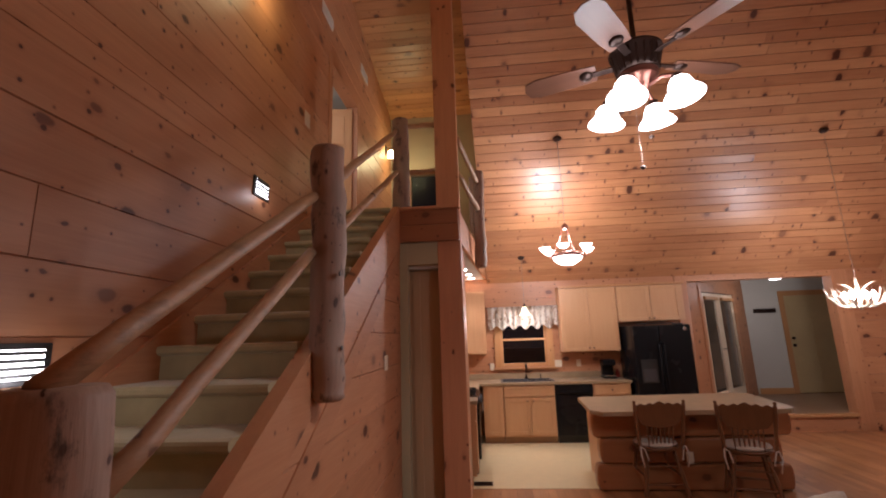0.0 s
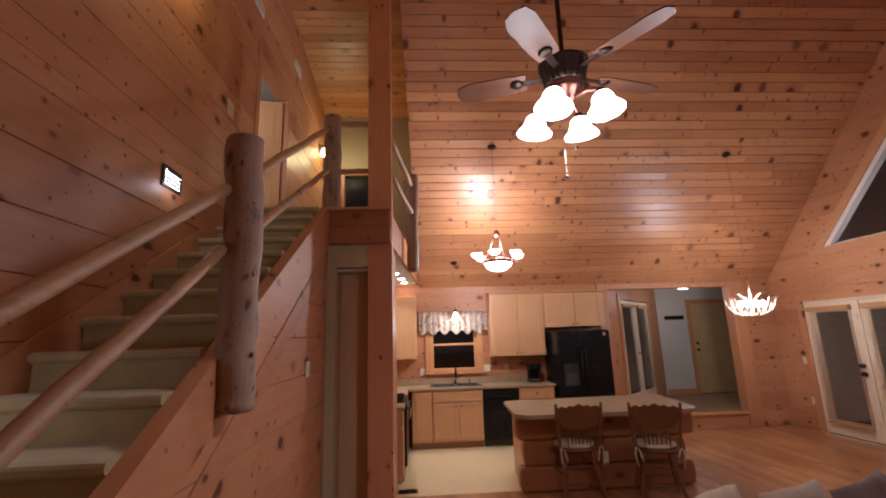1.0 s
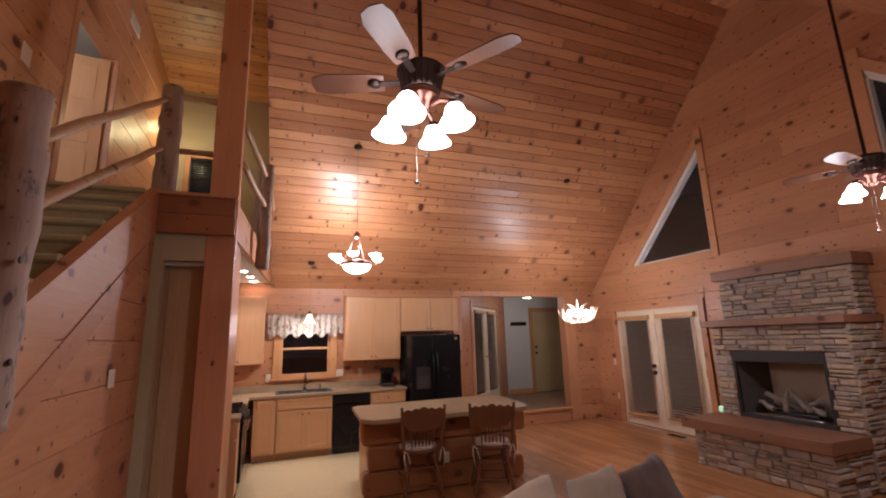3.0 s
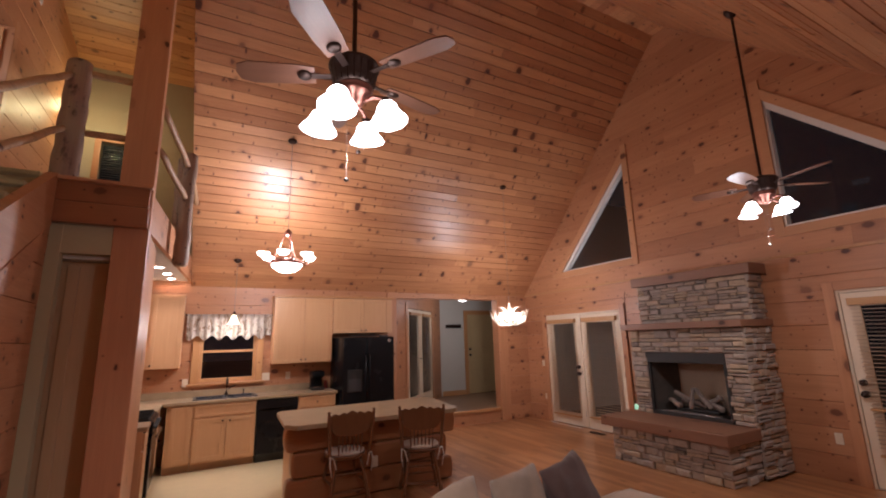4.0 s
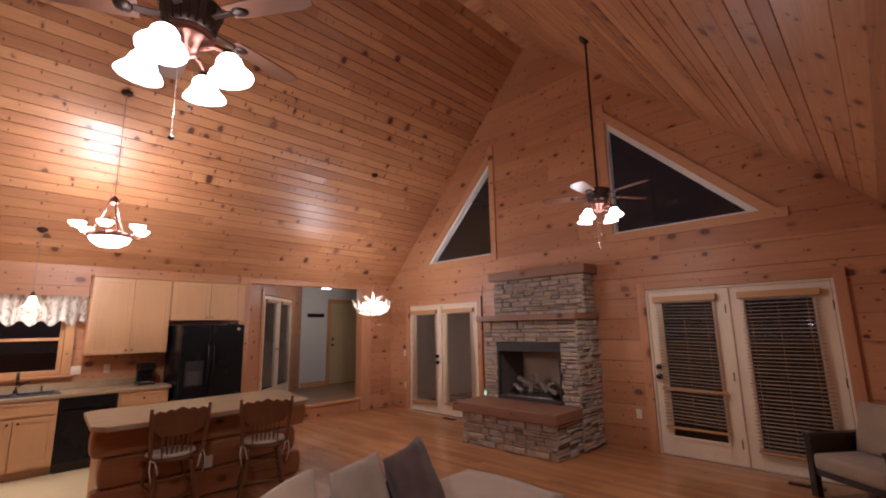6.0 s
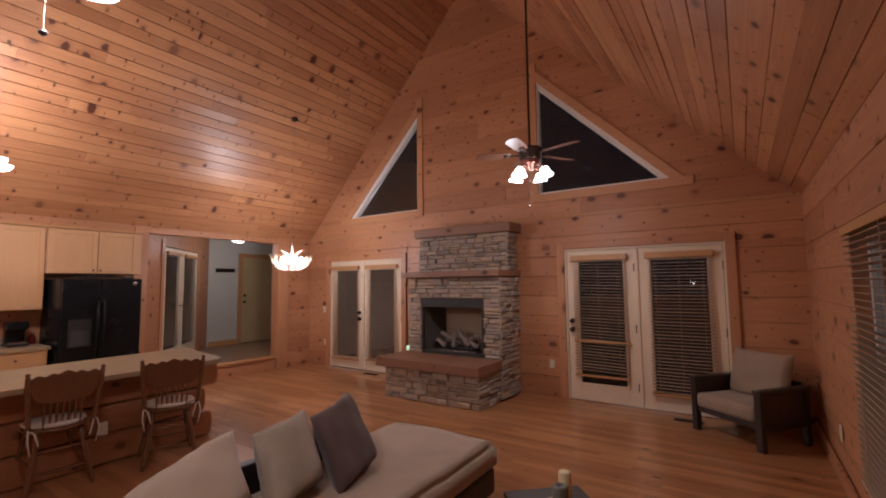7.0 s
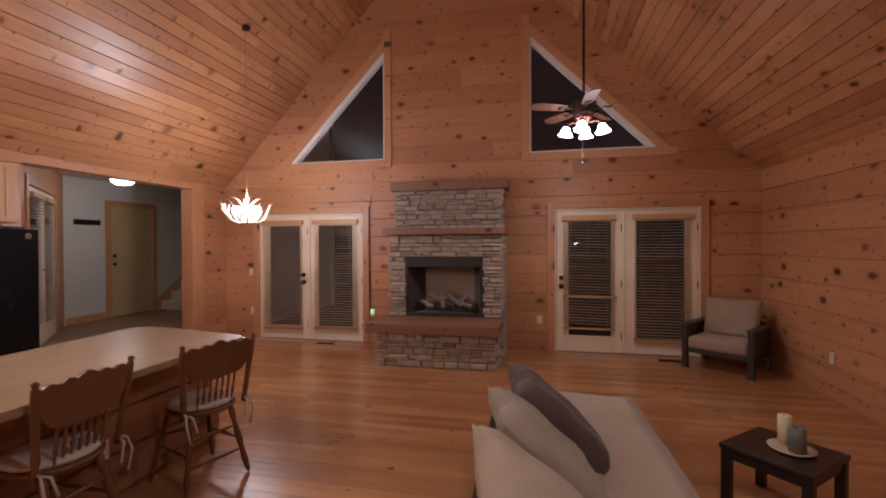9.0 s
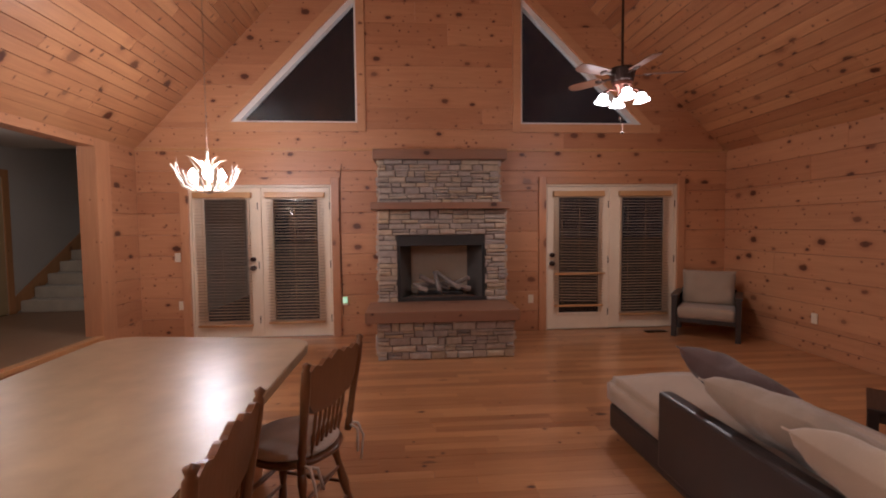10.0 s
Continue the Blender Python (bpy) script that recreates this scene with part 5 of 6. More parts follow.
solid("serving_tray", box(2.85, 3.35, 7.60, 7.85, 1.75, 1.765, 0.006), BLACK_MATT, "dark flat tray on the refrigerator", "tray")

kw = thing("window_4", "kitchen double-hung window in pine casing, dark outside", "window", kind="structure")
for a, b, c, d in ((KW[0], KW[0] + 0.045, KW[2], KW[3]), (KW[1] - 0.045, KW[1], KW[2], KW[3]), (KW[0] + 0.045, KW[1] - 0.045, KW[2], KW[2] + 0.05), (KW[0] + 0.045, KW[1] - 0.045, 1.55, 1.585), (KW[0] + 0.045, KW[1] - 0.045, KW[3] - 0.05, KW[3])):
    part("sash", box(a, b, NORTH - 0.005, NORTH + 0.05, c, d, 0.004), CASING_PINE, kw)
part("pane", box(KW[0] + 0.04, KW[1] - 0.04, NORTH + 0.02, NORTH + 0.026, KW[2] + 0.04, KW[3] - 0.04, 0), PANE, kw).visible_shadow = False
for a, b in ((KW[0] - 0.10, KW[0]), (KW[1], KW[1] + 0.10)):
    part("side_casing", box(a, b, NORTH - 0.045, NORTH - 0.021, KW[2] - 0.02, KW[3] + 0.1, 0.004), CASING_PINE, kw)
part("sill", box(KW[0] - 0.14, KW[1] + 0.14, NORTH - 0.075, NORTH - 0.021, KW[2] - 0.05, KW[2] - 0.02, 0.006), CASING_PINE, kw)
for x in (0.90, 1.22):
    part("sash_lift", box(x - 0.02, x + 0.02, NORTH - 0.02, NORTH - 0.006, 1.585, 1.60, 0.003), BRONZE, kw)

val = thing("valance", "cream and brown print valance with a scalloped hem", "valance")
vb = bmesh.new()
cols = 72
rows = [[vb.verts.new((0.46 + 1.20 * i / cols, 8.10 + 0.022 * math.sin(i * 1.05) * (0.4 + 0.6 * j / 5), 2.13 - (0.36 + 0.035 * math.sin(i * 0.53)) * j / 5)) for i in range(cols + 1)] for j in range(6)]
for j in range(5):
    for i in range(cols):
        vb.faces.new((rows[j][i], rows[j][i + 1], rows[j + 1][i + 1], rows[j + 1][i]))
bmesh.ops.solidify(vb, geom=vb.faces[:], thickness=0.004)
m, nt, bs = nodes_of("valance print")
co = n_(nt, "ShaderNodeTexCoord").outputs["Object"]
mp = n_(nt, "ShaderNodeMapping", Vector=co)
mp.inputs["Scale"].default_value = (9.0, 1.0, 3.0)
w1n = n_(nt, "ShaderNodeTexNoise", Vector=mp.outputs[0], Scale=2.0, Detail=4.0, Distortion=1.2).outputs[0]
nt.links.new(ramp_(nt, w1n, ((0.36, (0.36, 0.24, 0.16)), (0.47, (0.66, 0.58, 0.48)), (0.56, (0.72, 0.66, 0.58)), (0.66, (0.46, 0.35, 0.27)))), bs.inputs["Base Color"])
bs.inputs["Roughness"].default_value = 0.9
part("cloth", vb, m, val, smooth=True)
part("curtain_rod", bar((0.43, 8.12, 2.12), (1.69, 8.12, 2.12), 0.012, n=10), BRONZE, val)

for x in (1.62, 1.96):
    plate((x, NORTH - 0.022, 1.15), (0, -1, 0), 0.115 if x < 1.8 else 0.075, 0.115)
plate((0.50, NORTH - 0.022, 1.12), (0, -1, 0))
cmk = thing("coffee_maker", "black single-cup coffee maker on the worktop", "coffee maker")
part("base", box(2.28, 2.48, 7.85, 8.12, 0.912, 0.95, 0.012), BLACK_MATT, cmk)
part("column", box(2.29, 2.47, 8.0, 8.12, 0.95, 1.16, 0.015), BLACK_GLOSS, cmk)
part("head", box(2.28, 2.48, 7.86, 8.12, 1.11, 1.21, 0.03), BLACK_GLOSS, cmk)
part("drip_tray", box(2.31, 2.45, 7.86, 7.98, 0.95, 0.965, 0.004), CHROME, cmk)
solid("canister", lathe([(0.0, 0), (0.035, 0), (0.037, 0.09), (0.02, 0.11), (0.02, 0.13), (0, 0.131)], (2.55, 8.08, 0.912), 14), plain("red tin", (0.35, 0.04, 0.03), 0.4), "small red tin on the worktop", "tin", smooth=True)

# side run with the range
def side_cabinet(y0, y1):
    c = thing("base_cabinet", "maple base cabinet of the side run", "cabinet", "kitchen cabinets")
    part("body", box(-0.33, 0.235, y0, y1, 0.10, 0.87, 0.002), MAPLE, c)
    part("toe_kick", box(-0.33, 0.17, y0, y1, 0.0, 0.10, 0), MAPLE, c)
    part("cabinet_door", box(0.235, 0.255, y0 + 0.01, y1 - 0.01, 0.13, 0.68, 0.003), MAPLE, c)
    part("drawer_front", box(0.235, 0.255, y0 + 0.01, y1 - 0.01, 0.70, 0.85, 0.003), MAPLE, c)


side_cabinet(6.84, 7.60), side_cabinet(5.70, 6.06)
rg = thing("range", "black freestanding gas range", "range")
part("body", box(-0.33, 0.25, 6.07, 6.83, 0.02, 0.90, 0.004), BLACK_GLOSS, rg)
part("oven_door", box(0.25, 0.285, 6.09, 6.81, 0.18, 0.76, 0.008), BLACK_GLOSS, rg)
part("oven_handle", bar((0.325, 6.12, 0.73), (0.325, 6.78, 0.73), 0.013, n=10), CHROME, rg)
part("control_panel", box(0.25, 0.29, 6.08, 6.82, 0.78, 0.90, 0.008), BLACK_GLOSS, rg)
for i in range(5):
    part("knob", bar((0.29, 6.18 + 0.13 * i, 0.84), (0.322, 6.18 + 0.13 * i, 0.84), 0.022, 0.018, 12), BLACK_MATT, rg)
part("cooktop", box(-0.33, 0.265, 6.07, 6.83, 0.90, 0.918, 0.004), BLACK_GLOSS, rg)
for y in (6.24, 6.62):
    gm = bmesh.new()
    for k in (-0.13, 0.0, 0.13):
        bx(gm, -0.25, 0.24, y + k - 0.006, y + k + 0.006, 0.935, 0.95)
    for x in (-0.25, 0.0, 0.228):
        bx(gm, x, x + 0.012, y - 0.14, y + 0.14, 0.918, 0.936)
    part("grate", gm, BLACK_MATT, rg)
solid("wall_kitchen_west", box(-0.385, -0.335, 5.66, CW, 0.0, 2.63, 0), PINE_Y, "pine wall behind the range", "wall", kind="structure")

# ---- island of stacked half logs with a laminate top ----
isl = thing("kitchen_island", "half-log kitchen island with a tan laminate top", "island")
tp = bmesh.new()
ol = [(1.46, 5.32), (1.56, 5.18), (3.28, 5.18), (3.38, 5.20), (3.44, 5.26), (3.47, 5.36), (3.61, 6.26), (3.59, 6.36), (3.50, 6.42), (1.58, 6.32), (1.52, 6.24)]
prism([(x, y, 0.808) for x, y in ol], (0, 0, 0.044), tp)
bmesh.ops.bevel(tp, geom=tp.edges[:], offset=0.005, segments=2, affect="EDGES")
part("top", tp, LAMINATE, isl, "tan mottled laminate top with clipped corners")
part("core", box(1.62, 3.37, 5.67, 6.27, 0.0, 0.805, 0.003), MAPLE, isl, "maple cabinet core")


def log_slab(x0, x1, z0, z1, y0, y1, seed):
    """A rounded slab log lying along x with round-cut ends."""
    bm = bmesh.new()
    r = random.Random(seed)
    h, n = (z1 - z0) / 2, 9
    pts = []
    for s, xe in ((1, x1), (-1, x0)):
        for i in range(n):
            a = -math.pi / 2 + math.pi * i / (n - 1)
            pts.append((xe + s * (0.055 * max(0, math.cos(a)) ** 0.6 - 0.055), (z0 + z1) / 2 + s * math.sin(a) * h * 0.98))
    prism([(x, y0, z) for x, z in pts], (0, y1 - y0, 0), bm)
    bmesh.ops.bevel(bm, geom=[e for e in bm.edges if abs(e.verts[0].co.y - e.verts[1].co.y) < 1e-5], offset=0.03, segments=3, profile=0.5, affect="EDGES")
    return bm


for k, (x0, x1) in enumerate(((1.52, 3.50), (1.57, 3.42), (1.50, 3.55))):
    part("log", log_slab(x0, x1, 0.002 + 0.265 * k, 0.266 + 0.265 * k if k < 2 else 0.804, 5.50, 5.66, k), ISLAND_LOG, isl, "stained half log with rounded ends")
for k in range(3):
    part("end_log", box(3.375, 3.47, 5.67 + 0.004 * k, 6.25, 0.004 + 0.265 * k, 0.265 + 0.265 * k, 0.035), ISLAND_LOG, isl)
plate((2.48, 5.495, 0.33), (0, -1, 0))


# ---- bar stools ----
def bar_stool(at):
    s = thing("bar_stool", "carved oak pressback bar stool with cream tied pad", "stool", "stools at the island", at=at)
    SZ = 0.51
    part("seat", lathe([(0.0, SZ - 0.045), (0.18, SZ - 0.04), (0.21, SZ - 0.02), (0.213, SZ - 0.005), (0.20, SZ), (0.0, SZ - 0.004)], (0, 0.0, 0), 28), OAK, s, smooth=True)
    pad = part("cushion", lathe([(0.0, SZ), (0.19, SZ + 0.001), (0.208, SZ + 0.018), (0.195, SZ + 0.036), (0.1, SZ + 0.046), (0.0, SZ + 0.048)], (0, 0.01, 0), 28), CUSHION, s, "cream padded cushion", True)
    for sx in (-1, 1):
        x = sx * 0.205
        part("tie", tube([(x, -0.16, SZ + 0.02), (x * 1.06, -0.21, SZ + 0.015), (x * 1.1, -0.235, SZ - 0.05), (x * 1.0, -0.23, SZ - 0.16)], 0.007, 6), CUSHION, pad, smooth=True)
        part("tie", tube([(x, -0.17, SZ + 0.01), (x * 0.9, -0.225, SZ + 0.0), (x * 0.78, -0.235, SZ - 0.10)], 0.007, 6), CUSHION, pad, smooth=True)
        lo, hi = Vector((x, -0.16, SZ - 0.02)), Vector((sx * 0.24, -0.22, 0.957))
        prof = [(0.0, 0.0), (0.017, 0.002), (0.019, 0.05), (0.014, 0.07), (0.02, 0.10), (0.016, 0.14), (0.018, 0.26), (0.021, 0.36), (0.018, (hi - lo).length - 0.03), (0.012, (hi - lo).length - 0.02), (0.019, (hi - lo).length), (0.0, (hi - lo).length + 0.012)]
        part("back_post", lathe(prof, lo, 12, hi - lo), OAK, s, smooth=True)
    crest = []
    for i in range(33):
        u = -1 + 2 * i / 32
        crest.append((u * 0.225, 0.937 + 0.009 * math.cos(u * math.pi * 5) - 0.012 * u * u + (0.012 if abs(u) < 0.2 else 0)))
    low = [(0.205, 0.78), (0.16, 0.725), (0.10, 0.715), (0.0, 0.70), (-0.10, 0.715), (-0.16, 0.725), (-0.205, 0.78)]
    back_y = lambda z: -0.16 - 0.06 * (z - SZ) / (0.957 - SZ)
    bmc = prism([(x, back_y(z) + 0.012, z) for x, z in crest + low], (0, -0.022, 0))
    part("backrest", bmc, OAK, s, "carved pressback panel with scalloped crest")
    for i in range(7):
        x = -0.125 + 0.0417 * i
        z1 = 0.715
        p, q = Vector((x * 0.92, back_y(SZ) + 0.01, SZ - 0.01)), Vector((x, back_y(z1), z1 + 0.01))
        L = (q - p).length
        part("spindle", lathe([(0.007, 0), (0.006, L * .2), (0.011, L * .45), (0.006, L * .55), (0.009, L * .75), (0.006, L)], p, 8, q - p), OAK, s, smooth=True)
    feet = []
    for sx, sy in ((-1, -1), (1, -1), (-1, 1), (1, 1)):
        p, q = Vector((sx * 0.13, 0.02 + sy * 0.13, SZ - 0.03)), Vector((sx * 0.215, 0.02 + sy * 0.215, 0.0))
        L = (q - p).length
        part("leg", lathe([(0.0, 0), (0.018, 0.0), (0.021, L * .15), (0.015, L * .25), (0.023, L * .5), (0.016, L * .62), (0.022, L * .8), (0.013, L * .97), (0.0, L)], p, 12, q - p), OAK, s, smooth=True)
        feet.append((p, q))
    at_h = lambda k, h: feet[k][1].lerp(feet[k][0], h / (SZ - 0.03))
    for a, b, h in ((0, 1, 0.17), (2, 3, 0.17), (0, 2, 0.24), (1, 3, 0.24), (0, 1, 0.33), (2, 3, 0.30)):
        p, q = at_h(a, h), at_h(b, h)
        L = (q - p).length
        part("stretcher", lathe([(0.008, 0), (0.009, L * .2), (0.014, L * .5), (0.009, L * .8), (0.008, L)], p, 10, q - p), OAK, s, smooth=True)
    return s


stool = bar_stool(pose(2.09, 5.33, 0, 0, 0, 1))
tagged(copy_thing(stool, pose(2.887, 5.15, 0, 0, 0, -19)), "carved oak pressback bar stool turned slightly outward")

# ---- sofa with chaise end ----
SOFA = pose(3.90, 3.215, 0, 0, 0, 1.0)
sofa = thing("sofa", "low sofa with dark leather base and tan microsuede seat", "sofa", at=SOFA)
part("base", box(-2.55, -0.03, -0.99, -0.02, 0.04, 0.225, 0.03), LEATHER, sofa, "dark brown leather base")
seat = bmesh.new()
soft = lambda x, y: 0.415 + 0.010 * math.sin(5 * x + 3 * y) * math.sin(4 * y - 2 * x) + 0.004 * math.sin(17 * x + 9 * y)
xs = [-2.30 + 1.59 * i / 13 for i in range(14)] + [-0.71 * (1 - i / 6) for i in range(1, 7)]
front = lambda x: -1.01 + 0.008 * x
for cols, lo, hi, ny in ((xs, front, lambda x: -0.13, 8), (xs[13:], lambda x: -0.13, lambda x: 0.0, 2)):
    grid = [[seat.verts.new((x, lo(x) + (hi(x) - lo(x)) * k / ny, soft(x, lo(x) + (hi(x) - lo(x)) * k / ny))) for k in range(ny + 1)] for x in cols]
    for i in range(len(cols) - 1):
        for k in range(ny):
            seat.faces.new((grid[i][k], grid[i + 1][k], grid[i + 1][k + 1], grid[i][k + 1]))
bmesh.ops.remove_doubles(seat, verts=seat.verts[:], dist=0.002)
rim = bmesh.ops.extrude_edge_only(seat, edges=[e for e in seat.edges if e.is_boundary])["geom"]
for v in [g for g in rim if isinstance(g, bmesh.types.BMVert)]:
    v.co.z = 0.215
bmesh.ops.holes_fill(seat, edges=[e for e in seat.edges if e.is_boundary])
bmesh.ops.recalc_face_normals(seat, faces=seat.faces[:])
bmesh.ops.bevel(seat, geom=[e for e in seat.edges if e.calc_face_angle(0) > 1.0], offset=0.042, segments=4, affect="EDGES")
part("seat_cushion", seat, SUEDE, sofa, "long tan microsuede seat cushion", True)
part("backrest", box(-2.55, -0.67, -0.085, 0.0, 0.10, 0.545, 0.02), LEATHER, sofa, "low dark leather back panel")
part("arm", box(-2.56, -2.31, -1.03, -0.115, 0.10, 0.56, 0.04), LEATHER, sofa)
for x, y in ((-2.45, -0.93), (-0.12, -0.93), (-2.45, -0.1), (-0.12, -0.1)):
    part("foot", bar((x, y, 0.0), (x, y, 0.05), 0.03, 0.036, 10), BLACK_MATT, sofa)


def cushion(name, label, mat, at, across, up, t, seed, corner=0.16):
    """A soft pillow slumped askew: its face is spanned by two edges that need not be square."""
    x, z = Vector(across), Vector(up)
    y = z.cross(x).normalized()
    bm = pillow(x.length, z.length, t, 0.5, 0.4, seed=seed, corner=corner)
    for v in bm.verts:
        v.co = Vector(at) + x.normalized() * v.co.x + y * v.co.y + z.normalized() * v.co.z
    return solid(name, bm, mat, label, "pillow", "sofa pillows", smooth=True)


cushion("throw_pillow", "dark brown square throw pillow leaning on the sofa back", BROWN_PILLOW, (2.925, 2.845, 0.605), (0.42, 0.10, 0.07), (0.145, 0.44, 0.34), 0.20, 1, 0.13)
cushion("throw_pillow", "tan square throw pillow leaning on the sofa back", TAN_PILLOW, (2.55, 2.92, 0.585), (0.47, 0.13, 0.02), (0.19, 0.44, 0.295), 0.20, 4, 0.13)
cushion("back_cushion", "large tan microsuede back cushion lying askew", SUEDE, (1.97, 2.93, 0.555), (0.66, 0.14, 0.13), (0.15, 0.44, 0.22), 0.22, 7, 0.05)

# ---- end table with candles ----
TB = pose(3.262, 1.52, 0, 0, 0, -47.8)
tb = thing("end_table", "square espresso-stained end table", "table", at=TB)
part("tabletop", box(-0.235, 0.235, -0.235, 0.235, 0.342, 0.370, 0.004), ESPRESSO, tb)
for a in (-1, 1):
    part("apron", box(-0.19, 0.19, a * 0.218, a * 0.20, 0.285, 0.341, 0.002), ESPRESSO, tb)
    part("apron", box(a * 0.218, a * 0.20, -0.19, 0.19, 0.285, 0.341, 0.002), ESPRESSO, tb)
    for b in (-1, 1):
        part("leg", box(a * 0.228, a * 0.178, b * 0.228, b * 0.178, 0.0, 0.341, 0.003), ESPRESSO, tb)
solid("dish", lathe([(0.0, 0.0), (0.09, 0.0), (0.115, 0.012), (0.118, 0.018), (0.085, 0.012), (0.0, 0.010)], (3.25, 1.48, 0.370), 32), PLATE_DISH, "round stone-coloured candle dish on the table", "dish", smooth=True)
solid("candle", lathe([(0.0, 0), (0.036, 0), (0.036, 0.165), (0.030, 0.17), (0.0, 0.160)], (3.315, 1.485, 0.382), 24), WAX_CREAM, "tall cream pillar candle", "candle", "candles", smooth=True)
solid("candle", lathe([(0.0, 0), (0.043, 0), (0.043, 0.132), (0.035, 0.137), (0.014, 0.135), (0.012, 0.105), (0.0, 0.105)], (3.205, 1.475, 0.382), 24), WAX_GREY, "short grey-green pillar candle with hollow top", "candle", "candles", smooth=True)

# ---- armchair ----
ac = thing("armchair", "dark wood frame armchair with taupe cushions in the corner", "armchair", at=pose(6.23, 0.82, 0, 0, 0, 51.3))
for sx in (-1, 1):
    x = sx * 0.36
    part("front_leg", box(x - 0.032, x + 0.032, -0.045, 0.02, 0.0, 0.535, 0.006), ESPRESSO, ac)
    part("back_leg", box(x - 0.03, x + 0.03, -0.64, -0.575, 0.0, 0.535, 0.006), ESPRESSO, ac)
    part("armrest", box(x - 0.042, x + 0.042, -0.65, 0.03, 0.535, 0.57, 0.01), ESPRESSO, ac)
    part("side_panel", box(x - 0.012, x + 0.012, -0.575, -0.045, 0.24, 0.532, 0.003), plain("dark woven side", (0.05, 0.03, 0.02), 0.6, scale=90.0, vary=0.5), ac)
    part("side_rail", box(x - 0.02, x + 0.02, -0.575, -0.045, 0.18, 0.24, 0.004), ESPRESSO, ac)
part("front_rail", box(-0.33, 0.33, -0.03, 0.0, 0.20, 0.26, 0.004), ESPRESSO, ac)
part("back_rail", box(-0.33, 0.33, -0.64, -0.60, 0.20, 0.60, 0.006), ESPRESSO, ac)
TAUPE = fabric("taupe chair cloth", (0.32, 0.23, 0.16), folds=5.0)
part("seat_cushion", box(-0.325, 0.325, -0.56, 0.025, 0.255, 0.405, 0.045), TAUPE, ac, "taupe seat cushion", True)
part("back_cushion", pillow(0.64, 0.46, 0.17, 0.35, 0.3, seed=3, corner=0.05), TAUPE, ac, "taupe back cushion", True, at=pose(0, -0.52, 0.63, 14, 0, 0))


